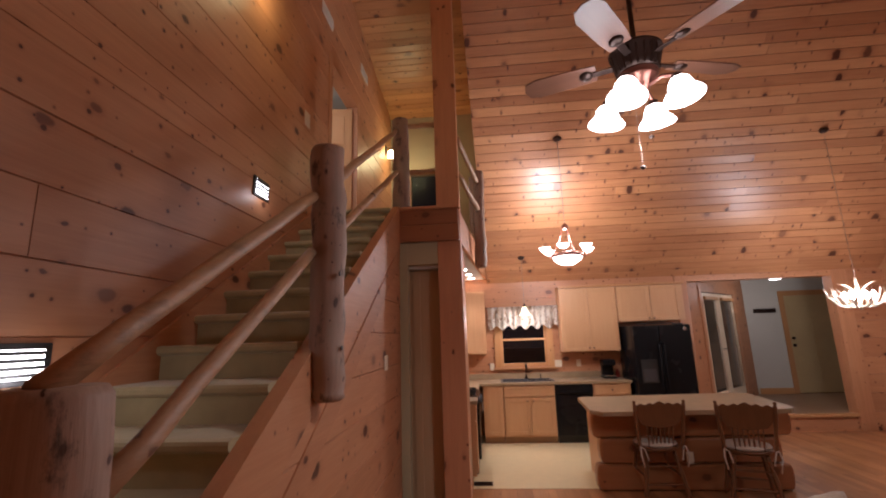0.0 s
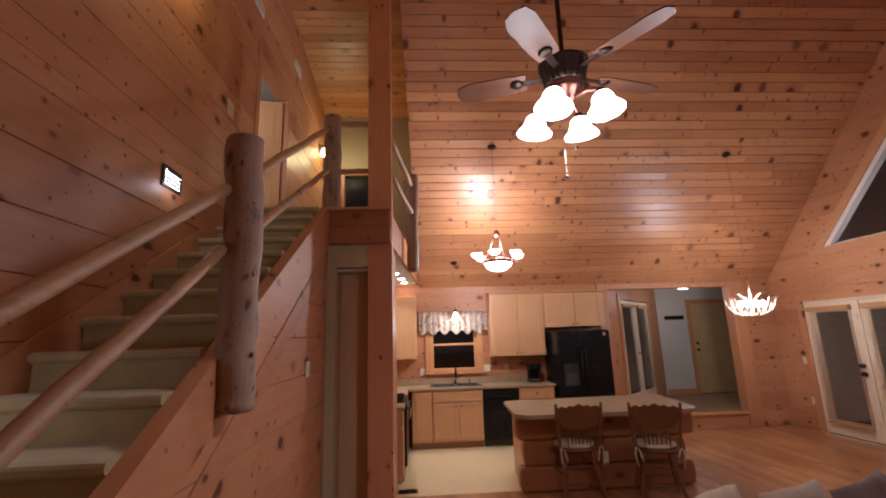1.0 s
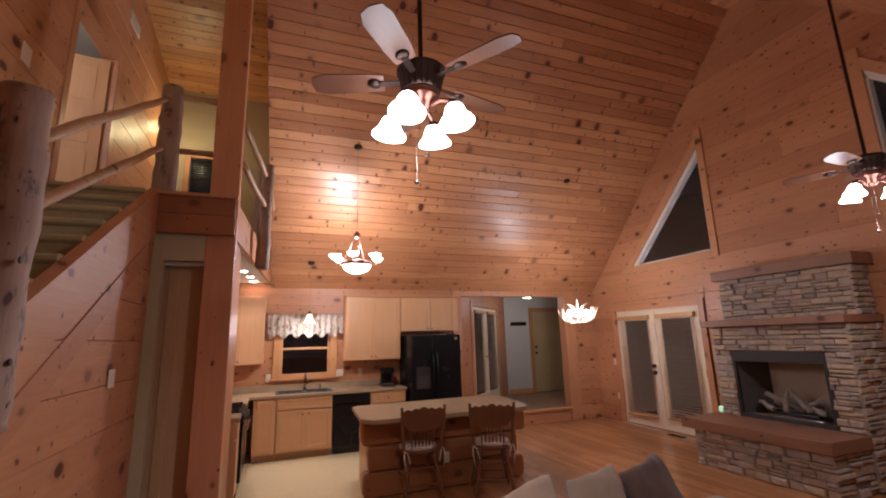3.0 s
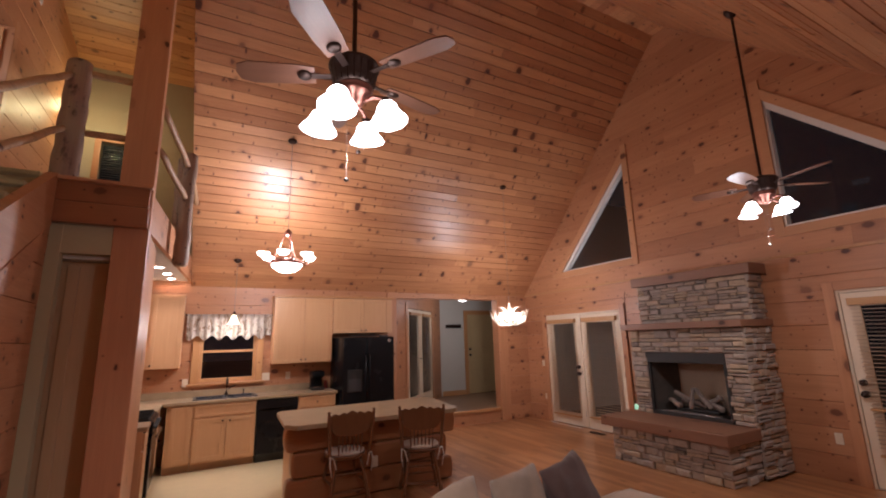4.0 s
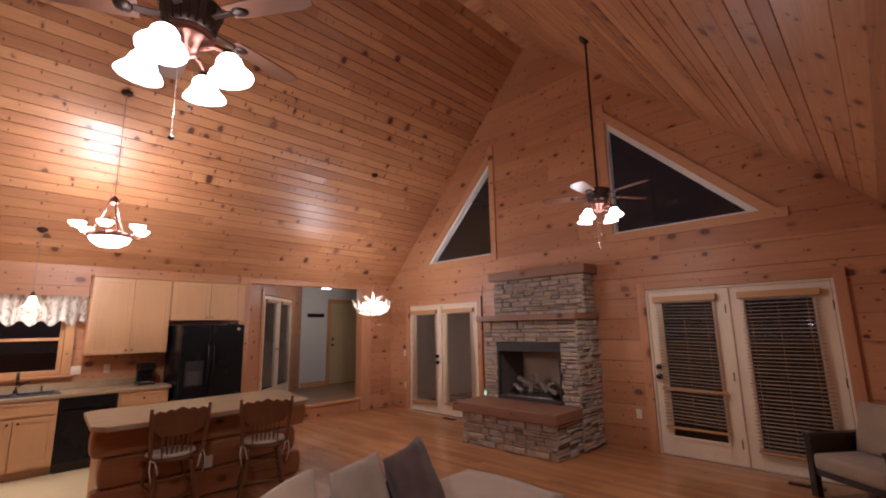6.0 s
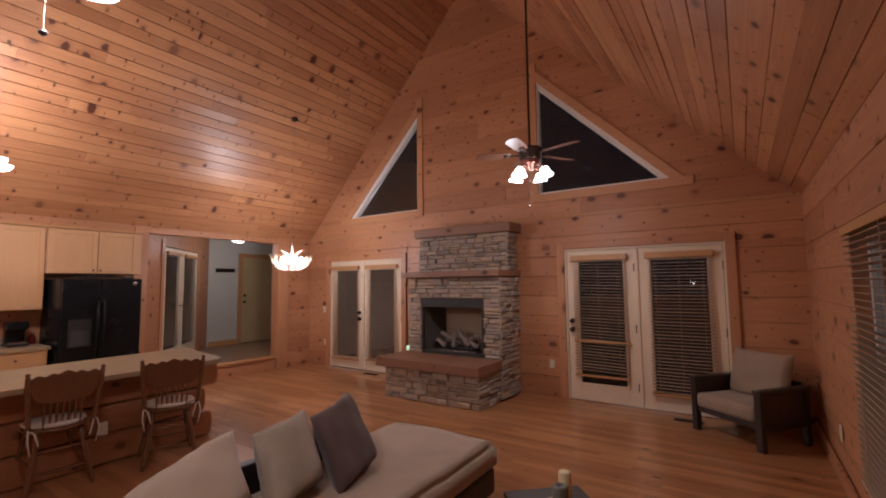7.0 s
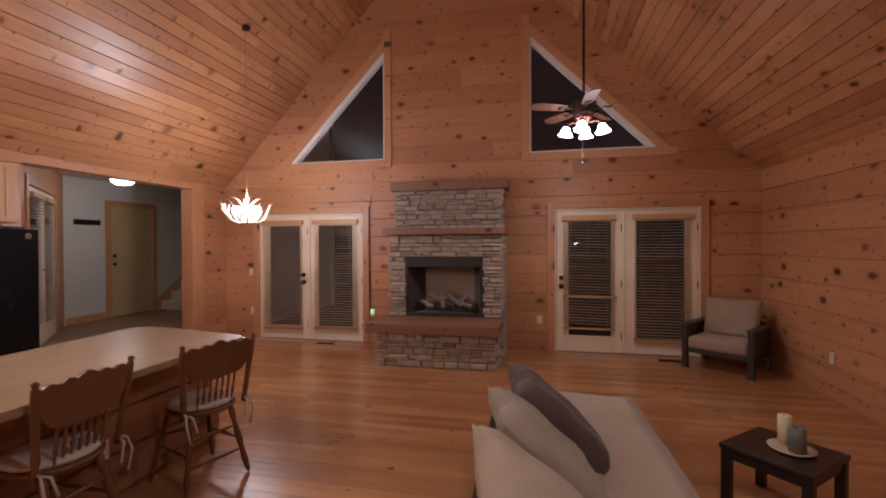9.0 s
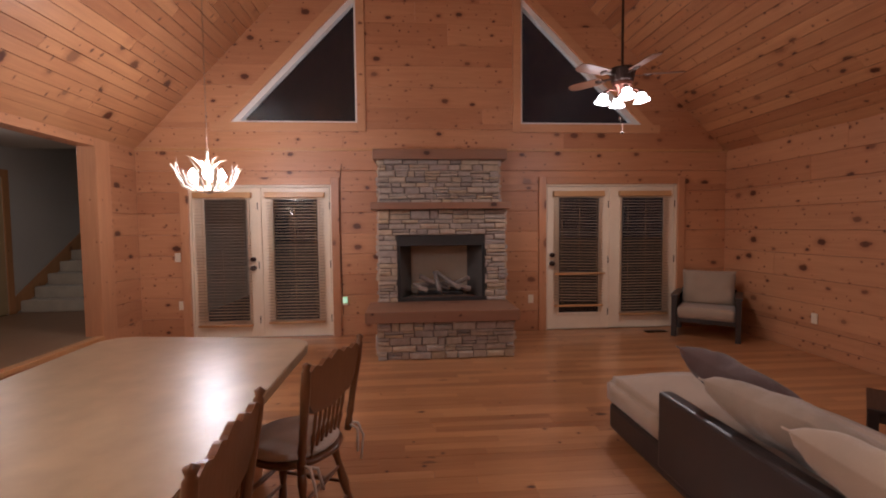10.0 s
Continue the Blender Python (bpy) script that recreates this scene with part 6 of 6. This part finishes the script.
# ---- lamps ----
def ceiling_fan(name, label, x, y, motor_z, top_z, slope, turn, lamps=-40, size=1.0):
    f = thing(name, label, "ceiling fan", "ceiling fans", at=pose(x, y, 0))
    part("canopy", lathe([(0.0, 0.07), (0.062, 0.05), (0.066, 0.0), (0.03, -0.055), (0.016, -0.065)], (0, 0, top_z - 0.03), 20), BRONZE, f, smooth=True)
    part("downrod", bar((0, 0, motor_z + 0.08), (0, 0, top_z - 0.06), 0.013, n=12), BRONZE, f)
    drum = part("motor", lathe([(0.0, 0.115), (0.03, 0.112), (0.05, 0.085), (0.122, 0.080), (0.134, 0.070), (0.134, 0.058), (0.124, 0.052), (0.112, -0.020), (0.098, -0.055), (0.0, -0.058)], (0, 0, motor_z), 36), BRONZE, f, "dark bronze ribbed motor drum", True)
    for k in range(20):
        a = 2 * math.pi * k / 20
        d = Vector((math.cos(a), math.sin(a), 0))
        part("rib", bar(d * 0.121 + Vector((0, 0, motor_z + 0.05)), d * 0.101 + Vector((0, 0, motor_z - 0.05)), 0.0075, 0.006, 6), BRONZE, drum)
    part("band", lathe([(0.085, -0.052), (0.098, -0.058), (0.100, -0.068), (0.090, -0.074), (0.094, -0.080), (0.090, -0.094), (0.066, -0.106), (0.050, -0.14), (0.040, -0.158), (0.018, -0.172), (0.0, -0.174)], (0, 0, motor_z), 28), COPPER, f, "rubbed copper light fitter", True)
    for k in range(5):
        a = turn + 72 * k
        bl = bmesh.new()
        out = [(0.20, -0.055), (0.30, -0.066), (0.52, -0.072), (0.58, -0.05), (0.595, 0.0), (0.58, 0.05), (0.52, 0.072), (0.30, 0.066), (0.20, 0.055)]
        prism([(px, py, 0) for px, py in out], (0, 0, 0.007), bl)
        b = part("blade", bl, BLADE, f, "reddish brown wooden blade" if k == 0 else "", at=pose(0, 0, motor_z + 0.01, 0, 0, a) @ pose(0, 0, 0, 12, 0, 0))
        part("blade_iron", box(0.10, 0.22, -0.018, 0.018, -0.008, -0.001, 0.003), BRONZE, b)
        part("medallion", lathe([(0.0, -0.016), (0.022, -0.014), (0.036, -0.006), (0.036, -0.001)], (0.255, 0, 0), 14), BRONZE, b, smooth=True)
    for k in range(4):
        a = radians(lamps + 90 * k)
        d = Vector((math.cos(a), math.sin(a), 0))
        p = Vector((0, 0, motor_z - 0.135))
        arm = part("lamp_arm", tube([p + d * 0.05, p + d * 0.11 + Vector((0, 0, 0.015)), p + d * 0.16 + Vector((0, 0, 0.0)), p + d * 0.178 + Vector((0, 0, -0.022))], 0.011, 8), COPPER, f, smooth=True)
        ax = (d * 0.16 + Vector((0, 0, -1))).normalized()
        base = p + d * 0.178 + Vector((0, 0, -0.022))
        part("socket", lathe([(0.0, -0.02), (0.024, -0.015), (0.028, 0.015), (0.02, 0.022)], base, 14, ax), BRONZE, arm, smooth=True)
        part("glass_shade", lathe([(r_ * size, h_ * size) for r_, h_ in ((0.022, 0.006), (0.040, 0.014), (0.052, 0.032), (0.058, 0.056), (0.066, 0.076), (0.084, 0.096), (0.094, 0.112), (0.093, 0.118), (0.0, 0.108))], base, 24, ax), SHADE_GLOW, arm, "frosted bell shade, lit", True)
    for dx, l in ((0.03, 0.24), (-0.03, 0.40)):
        ch = part("pull_chain", bar((dx, 0.01, motor_z - 0.165 - l), (dx, 0.01, motor_z - 0.165), 0.0010, n=6), CHAIN, f)
        part("chain_bob", lathe([(0.0, -0.012), (0.013, -0.004), (0.013, 0.006), (0.0, 0.012)], (dx, 0.01, motor_z - 0.165 - l), 10), BRONZE, ch, smooth=True)
    return f


ceiling_fan("ceiling_fan", "bronze ceiling fan with four lit bell shades over the stairs side", 1.262, 2.47, 3.02, EAVE + RISE_S * 2.48, -1, 15)
ceiling_fan("ceiling_fan", "bronze ceiling fan with four lit bell shades near the fireplace", 5.242, 2.445, 2.995, EAVE + RISE_S * 2.46, -1, 40, -12, 0.84)

cz = EAVE + 0.01 + RISE_N * (NORTH - 6.45)
chd = thing("chandelier", "bowl chandelier with a ring of small lit cups over the kitchen", "chandelier", at=pose(1.59, 6.45, 0))
part("canopy", lathe([(0.0, 0.05), (0.06, 0.03), (0.062, 0.0), (0.02, -0.03)], (0, 0, cz - 0.03), 18), BRONZE, chd, smooth=True)
part("chain", bar((0, 0, 3.16), (0, 0, cz - 0.05), 0.004, n=6), CHAIN, chd)
part("hub", lathe([(0.0, 0.07), (0.02, 0.06), (0.045, 0.03), (0.05, 0.0), (0.03, -0.03), (0, -0.03)], (0, 0, 3.10), 18), COPPER, chd, smooth=True)
part("bowl", lathe([(0.0, -0.125), (0.10, -0.11), (0.175, -0.06), (0.20, -0.005), (0.195, 0.0), (0.0, 0.0)], (0, 0, 2.70), 32), BOWL_GLOW, chd, "lit alabaster glass bowl", True)
part("bowl_rim", lathe([(0.198, -0.02), (0.212, -0.015), (0.212, 0.03), (0.198, 0.035)], (0, 0, 2.70), 32), COPPER, chd, smooth=True)
part("finial", lathe([(0.0, -0.03), (0.012, -0.015), (0.008, 0.0)], (0, 0, 2.575), 10), BRONZE, chd, smooth=True)
for k in range(6):
    a = radians(60 * k + 12)
    d = Vector((math.cos(a), math.sin(a), 0))
    arm = part("arm", tube([d * 0.20 + Vector((0, 0, 2.71)), d * 0.27 + Vector((0, 0, 2.70)), d * 0.31 + Vector((0, 0, 2.75))], 0.009, 8), COPPER, chd, smooth=True)
    part("glass_cup", lathe([(0.015, 0.0), (0.05, 0.01), (0.072, 0.038), (0.080, 0.058), (0.0, 0.052)], d * 0.31 + Vector((0, 0, 2.755)), 18), BOWL_GLOW, arm, "small lit glass cup", True)
for k in range(3):
    a = radians(120 * k + 40)
    d = Vector((math.cos(a), math.sin(a), 0))
    part("stay", tube([d * 0.04 + Vector((0, 0, 3.10)), d * 0.10 + Vector((0, 0, 2.92)), d * 0.20 + Vector((0, 0, 2.73))], 0.009, 8), COPPER, chd, smooth=True)

pz = EAVE + 0.01 + RISE_N * (NORTH - 7.86)
pn = thing("pendant_lamp", "small pendant lamp with a lit bell shade over the sink", "pendant lamp", at=pose(1.08, 7.86, 0))
part("canopy", lathe([(0.0, 0.05), (0.055, 0.03), (0.058, 0.0), (0.015, -0.03)], (0, 0, pz - 0.03), 18), BRONZE, pn, smooth=True)
part("cord", bar((0, 0, 2.14), (0, 0, pz - 0.05), 0.0035, n=6), CHAIN, pn)
part("socket", lathe([(0.0, 0.05), (0.018, 0.045), (0.024, 0.0), (0.02, -0.005)], (0, 0, 2.11), 14), BRONZE, pn, smooth=True)
part("glass_shade", lathe([(0.022, 0.0), (0.04, -0.03), (0.05, -0.07), (0.065, -0.11), (0.095, -0.135), (0.0, -0.125)], (0, 0, 2.105), 24), PENDANT_GLOW, pn, "lit bell glass shade", True)

# antler chandelier
az = EAVE + 0.01 + RISE_N * (NORTH - 6.55)
an = thing("antler_chandelier", "antler chandelier with small lit bulbs on a long chain", "chandelier", at=pose(5.28, 6.55, 0))
part("canopy", lathe([(0.0, 0.05), (0.06, 0.03), (0.062, 0.0), (0.02, -0.03)], (0, 0, az - 0.03), 18), BRONZE, an, smooth=True)
for i in range(46):
    z = 2.26 + (az - 0.08 - 2.26) * i / 46
    lk = [(0.008 * math.cos(t * math.pi / 4) * (1 if i % 2 else 0.25), 0.008 * math.cos(t * math.pi / 4) * (0.25 if i % 2 else 1), z + 0.026 * math.sin(t * math.pi / 4)) for t in range(9)]
    part("chain_link", tube(lk, 0.0017, 5), CHAIN, an)
part("hub", lathe([(0.0, -0.05), (0.02, -0.04), (0.03, 0.0), (0.02, 0.04), (0.012, 0.36), (0.0, 0.37)], (0, 0, 1.88), 12), ANTLER, an, smooth=True)
r = random.Random(4)
for k in range(10):
    a = radians(36 * k + r.uniform(-8, 8))
    d, s = Vector((math.cos(a), math.sin(a), 0)), Vector((-math.sin(a), math.cos(a), 0))
    R = r.uniform(0.25, 0.315)
    base = [d * 0.02 + V3((0, 0, 1.87)), d * R * 0.45 + V3((0, 0, 1.86)) + s * 0.02, d * R * 0.8 + V3((0, 0, 1.91)) + s * 0.04, d * R + V3((0, 0, 2.0)) + s * 0.03, d * R * 1.06 + V3((0, 0, 2.10)) + s * 0.0]
    at_ = part("antler", tube(base, 0.0125, 7, 0.35), ANTLER, an, "pale branching antler" if k == 0 else "", True)
    for q in (1, 2, 3):
        st = base[q]
        part("tine", tube([st, st + V3((0, 0, 0.05)) + d * 0.015, st + V3((0, 0, r.uniform(0.09, 0.14))) + d * 0.05 + s * r.uniform(-0.05, 0.05)], 0.010, 6, 0.3), ANTLER, at_, smooth=True)
for k in range(4):
    a = radians(90 * k + 50)
    d = V3((math.cos(a), math.sin(a), 0))
    part("antler", tube([V3((0, 0, 1.98)), d * 0.06 + V3((0, 0, 2.10)), d * 0.12 + V3((0, 0, 2.16)), d * 0.19 + V3((0, 0, 2.18))], 0.012, 7, 0.3), ANTLER, an, smooth=True)
for k in range(6):
    a = radians(60 * k + 20)
    d = V3((math.cos(a), math.sin(a), 0)) * 0.14
    bb = part("candle_sleeve", bar(d + V3((0, 0, 1.90)), d + V3((0, 0, 1.97)), 0.012, n=10), ANTLER, an)
    part("light_bulb", lathe([(0.0, 0.0), (0.014, 0.002), (0.034, 0.035), (0.027, 0.07), (0.0, 0.1)], d + V3((0, 0, 1.97)), 12), ANTLER_GLOW, bb, "small lit bulb", True)

# recessed lamps under the loft
for y, x in ((6.9, 0.13), (7.45, 0.19), (7.95, 0.22)):
    c = thing("recessed_lamp", "round recessed ceiling lamp, lit", "recessed lamp", "recessed lamps", at=pose(x, y, 2.634))
    part("trim_ring", lathe([(0.05, 0.0), (0.072, -0.004), (0.074, 0.0), (0.05, 0.001)], (0, 0, 0), 24), WHITE_VINYL, c, smooth=True)
    part("lens", lathe([(0.0, -0.0015), (0.05, -0.0015), (0.05, 0.0)], (0, 0, 0), 24), CAN_GLOW, c)


# step lights on the stair wall
def step_light(y, z, n):
    s = thing("step_light", "black louvred step light on the stair wall, lit", "wall light", "step lights", at=pose(WEST + 0.014, y, z))
    part("housing", box(0, 0.012, -0.115, 0.115, -0.075, 0.075, 0.004), BLACK_MATT, s)
    part("lens", box(0.012, 0.015, -0.085, 0.085, -0.052, 0.052, 0), STEP_GLOW, s)
    for i in range(n):
        zz = -0.052 + 0.104 * (i + 0.5) / n
        part("louvre", box(0.015, 0.026, -0.09, 0.09, zz - 0.007, zz + 0.007, 0.001), BLACK_MATT, s)


step_light(3.36, 2.80, 4), step_light(1.76, 1.61, 4)
def wall_sconce(y, z):
    s = thing("wall_sconce", "bronze wall sconce with a lit amber glass shade", "sconce", "wall sconces", at=pose(WEST + 0.014, y, z))
    part("back_plate", box(0, 0.015, -0.05, 0.05, -0.02, 0.16, 0.006), BRONZE, s)
    part("arm", tube([(0.01, 0, 0.12), (0.08, 0, 0.13), (0.10, 0, 0.08)], 0.01, 8), BRONZE, s, smooth=True)
    part("glass_shade", lathe([(0.025, 0.07), (0.05, 0.05), (0.065, 0.0), (0.07, -0.06), (0.0, -0.055)], (0.10, 0, 0.0), 20), SCONCE_GLOW, s, "amber lit shade", True)


SCONCE_Y, SCONCE_Z = 3.16, 4.50
wall_sconce(7.72, 4.95), wall_sconce(SCONCE_Y, SCONCE_Z)

# ---- hall ----
hl = thing("ceiling_light", "bronze-rimmed dome ceiling light in the hall, lit", "ceiling light", at=pose(6.0, 9.28, 2.645))
part("rim", lathe([(0.0, 0.096), (0.10, 0.096), (0.11, 0.05), (0.05, 0.04), (0.05, 0.015), (0.12, 0.0), (0.18, 0.0), (0.185, -0.03), (0.17, -0.045), (0.16, -0.04)], (0, 0, 0), 28), BRONZE, hl, smooth=True)
part("dome", lathe([(0.165, -0.04), (0.14, -0.085), (0.08, -0.115), (0.0, -0.125)], (0, 0, 0), 28), HALL_GLOW, hl, "lit frosted dome", True)
part("finial", lathe([(0.0, -0.15), (0.012, -0.14), (0.008, -0.122)], (0, 0, 0), 10), BRONZE, hl, smooth=True)
yd = thing("door_3", "yellowed six-panel door with pine casing, closed", "door", kind="structure")
part("leaf", box(YD[0], YD[1], HALL_Y + 0.0, HALL_Y + 0.045, HALL_Z + 0.01, YD[2], 0.003), YELLOW_DOOR, yd)
W_ = YD[1] - YD[0]
for a, b in ((0.12, 0.45), (0.55, 0.88)):
    for c, d in ((0.22, 0.85), (1.0, 1.55), (1.68, 1.92)):
        part("panel", box(YD[0] + W_ * a, YD[0] + W_ * b, HALL_Y - 0.008, HALL_Y + 0.004, HALL_Z + c, HALL_Z + d, 0.006), YELLOW_DOOR, yd)
for z in (0.98, 1.13):
    part("knob", lathe([(0, 0), (0.03, 0.002), (0.03, 0.01), (0.012, 0.014), (0.012, 0.03), (0.028, 0.04), (0.0, 0.06)], (YD[0] + 0.07, HALL_Y, HALL_Z + z), 14, (0, -1, 0)), BRONZE, yd, smooth=True)
for a, b in ((YD[0] - 0.1, YD[0]), (YD[1], YD[1] + 0.1)):
    part("side_casing", box(a, b, HALL_Y - 0.022, HALL_Y - 0.002, HALL_Z, YD[2] + 0.11, 0.004), CASING_PINE, yd)
part("head_casing", box(YD[0], YD[1], HALL_Y - 0.022, HALL_Y - 0.002, YD[2], YD[2] + 0.11, 0.004), CASING_PINE, yd)
rk = thing("coat_rack", "small dark metal coat rack on the grey wall", "coat rack")
part("board", box(6.22, 6.68, HALL_Y - 0.02, HALL_Y - 0.001, 1.94, 2.03, 0.006), BRONZE, rk)
for x in (6.28, 6.45, 6.62):
    part("hook", tube([(x, HALL_Y - 0.02, 2.0), (x, HALL_Y - 0.06, 2.0), (x, HALL_Y - 0.07, 2.04)], 0.007, 6), BRONZE, rk)
hs_ = thing("hall_stair", "carpeted stair rising along the grey hall wall", "staircase")
for i in range(11):
    part("step", box(7.92 + 0.26 * i, 8.25 + 0.26 * i, 9.50, HALL_Y - 0.025, HALL_Z + 0.0 + (0.18 * i if i else 0), HALL_Z + 0.18 * (i + 1), 0.02), GREY_CARPET, hs_)
part("skirt_board", prism([(7.86, HALL_Y - 0.02, HALL_Z), (7.86, HALL_Y - 0.02, HALL_Z + 0.25), (10.7, HALL_Y - 0.02, HALL_Z + 2.22), (10.7, HALL_Y - 0.02, HALL_Z + 1.9)], (0, 0.016, 0)), CASING_PINE, hs_)

gd = thing("door_4", "cream glazed hall doors with slatted blinds, closed", "door", kind="structure", at=AWALL)
half = (AD[0] + AD[1]) / 2
for a, b in ((AD[0] + 0.02, half - 0.004), (half + 0.004, AD[1] - 0.02)):
    bm = bmesh.new()
    z0, z1 = HALL_Z + 0.01, HALL_Z + 2.05
    bx(bm, a, a + 0.12, 0.0, 0.045, z0, z1, 0.003), bx(bm, b - 0.12, b, 0.0, 0.045, z0, z1, 0.003)
    bx(bm, a + 0.12, b - 0.12, 0.0, 0.045, z0, z0 + 0.24, 0.003), bx(bm, a + 0.12, b - 0.12, 0.0, 0.045, z1 - 0.13, z1, 0.003)
    lf = part("door_leaf", bm, DOOR_CREAM, gd)
    part("pane", box(a + 0.12, b - 0.12, 0.02, 0.026, z0 + 0.24, z1 - 0.13, 0), PANE, lf).visible_shadow = False
    part("head_rail", box(a + 0.09, b - 0.09, -0.05, -0.004, z1 - 0.13, z1 - 0.07, 0.004), BLIND_RAIL, lf)
    sl_ = bmesh.new()
    for i in range(40):
        bx(sl_, a + 0.10, b - 0.10, -0.045, -0.008, z1 - 0.16 - 0.04 * i, z1 - 0.157 - 0.04 * i)
    tagged(part("slats", sl_, BLIND, lf), "thin slats", kind="stuff")
part("handle", tube([(half - 0.06, 0.0, HALL_Z + 1.0), (half - 0.06, -0.05, HALL_Z + 1.0), (half - 0.16, -0.05, HALL_Z + 1.0)], 0.01, 8), BRONZE, gd)
for a, b in ((AD[0] - 0.09, AD[0] + 0.02), (AD[1] - 0.02, AD[1] + 0.09)):
    part("side_casing", box(a, b, -0.022, -0.002, HALL_Z, HALL_Z + 2.17, 0.004), PINE_Z, gd)
part("head_casing", box(AD[0] + 0.02, AD[1] - 0.02, -0.022, -0.002, HALL_Z + 2.06, HALL_Z + 2.17, 0.004), PINE_X, gd)

# ---- lights of the lamps, and one fill in the loft room ----
bulb("fan_light", (1.262, 2.47, 2.52), 7, NEUTRAL, 0.12)
spot("fan_light", (1.262, 2.47, 2.60), 31, NEUTRAL, 148)
bulb("fan_light", (5.242, 2.445, 2.48), 11, WARM, 0.12)
spot("fan_light", (5.242, 2.445, 2.54), 26, WARM, 168)
bulb("chandelier_light", (1.59, 6.45, 2.92), 38, NEUTRAL, 0.10)
spot("chandelier_light", (1.59, 6.45, 2.92), 62, NEUTRAL, 150, up=True)
bulb("chandelier_bowl_light", (1.59, 6.45, 2.50), 34, NEUTRAL, 0.10)
bulb("antler_light", (5.28, 6.55, 2.16), 58, NEUTRAL, 0.08)
spot("antler_light", (5.28, 6.55, 2.10), 50, NEUTRAL, 172)
bulb("pendant_light", (1.08, 7.80, 1.92), 12, WARM, 0.05)
bulb("sconce_light", (WEST + 0.45, 7.60, 4.75), 14, WARMER, 0.06)
bulb("sconce_light", (WEST + 0.25, SCONCE_Y, SCONCE_Z - 0.12), 3, WARMER, 0.06)
bulb("step_light_light", (WEST + 0.10, 1.76, 1.56), 1.0, NEUTRAL, 0.04)
bulb("step_light_light", (WEST + 0.10, 3.36, 2.75), 0.6, NEUTRAL, 0.04)
bulb("hall_light", (6.0, 9.28, 2.44), 7.5, WARM, 0.10)
# unseen bulb without a fixture, added to brighten the loft room and its door
bulb("loft_room_fill", (WEST - 1.0, 4.5, 4.7), 30, WARM, 0.10)
for y, x in ((6.9, 0.13), (7.45, 0.19), (7.95, 0.22)):
    spot("recessed_light", (x, y, 2.62), 18, WARM)

# ---- floor boards: the nearer stretch board by board, the rest joined ----
floor = tagged(new("floor", bpy.data.meshes.new("floor")), "glossy red-brown hardwood strip floor", "floor", kind="structure")
floor.data.materials.append(FLOOR_OAK)
rnd = random.Random(77)
verts, faces, single = [], [], 0
BW = 0.083
rows = int((EAST + 0.02 - (WEST + 0.02)) / BW) + 1
for i in range(rows):
    x0 = WEST + BW * i
    y, end = 0.0, (5.60 if -0.36 < x0 < 3.45 - 0.05 else NORTH + 0.01)
    if x0 < -0.36:
        end = 4.8
    while y < end - 0.01:
        e = min(end, y + rnd.uniform(0.5, 1.9))
        if end - e < 0.3:
            e = end
        g, top = 0.0006, 0.001 * rnd.random()
        quad = [(x0 + g, y + g), (x0 + BW - g, y + g), (x0 + BW - g, e - g), (x0 + g, e - g)]
        vs = [(a, b, -0.02) for a, b in quad] + [(a, b, top - 0.001) for a, b in quad]
        fs = [(4, 5, 6, 7), (0, 1, 5, 4), (1, 2, 6, 5), (2, 3, 7, 6), (3, 0, 4, 7)]
        if 2.3 < x0 < 6.4 and y > 2.4 and single < 300 and y < 7.0:
            me = bpy.data.meshes.new("floor_board")
            me.from_pydata(vs, [], fs)
            me.materials.append(FLOOR_BOARD)
            part("floor_board", me, FLOOR_BOARD, floor)
            single += 1
        else:
            b = len(verts)
            verts += vs
            faces += [tuple(k + b for k in f) for f in fs]
        y = e
floor.data.from_pydata(verts, [], faces)
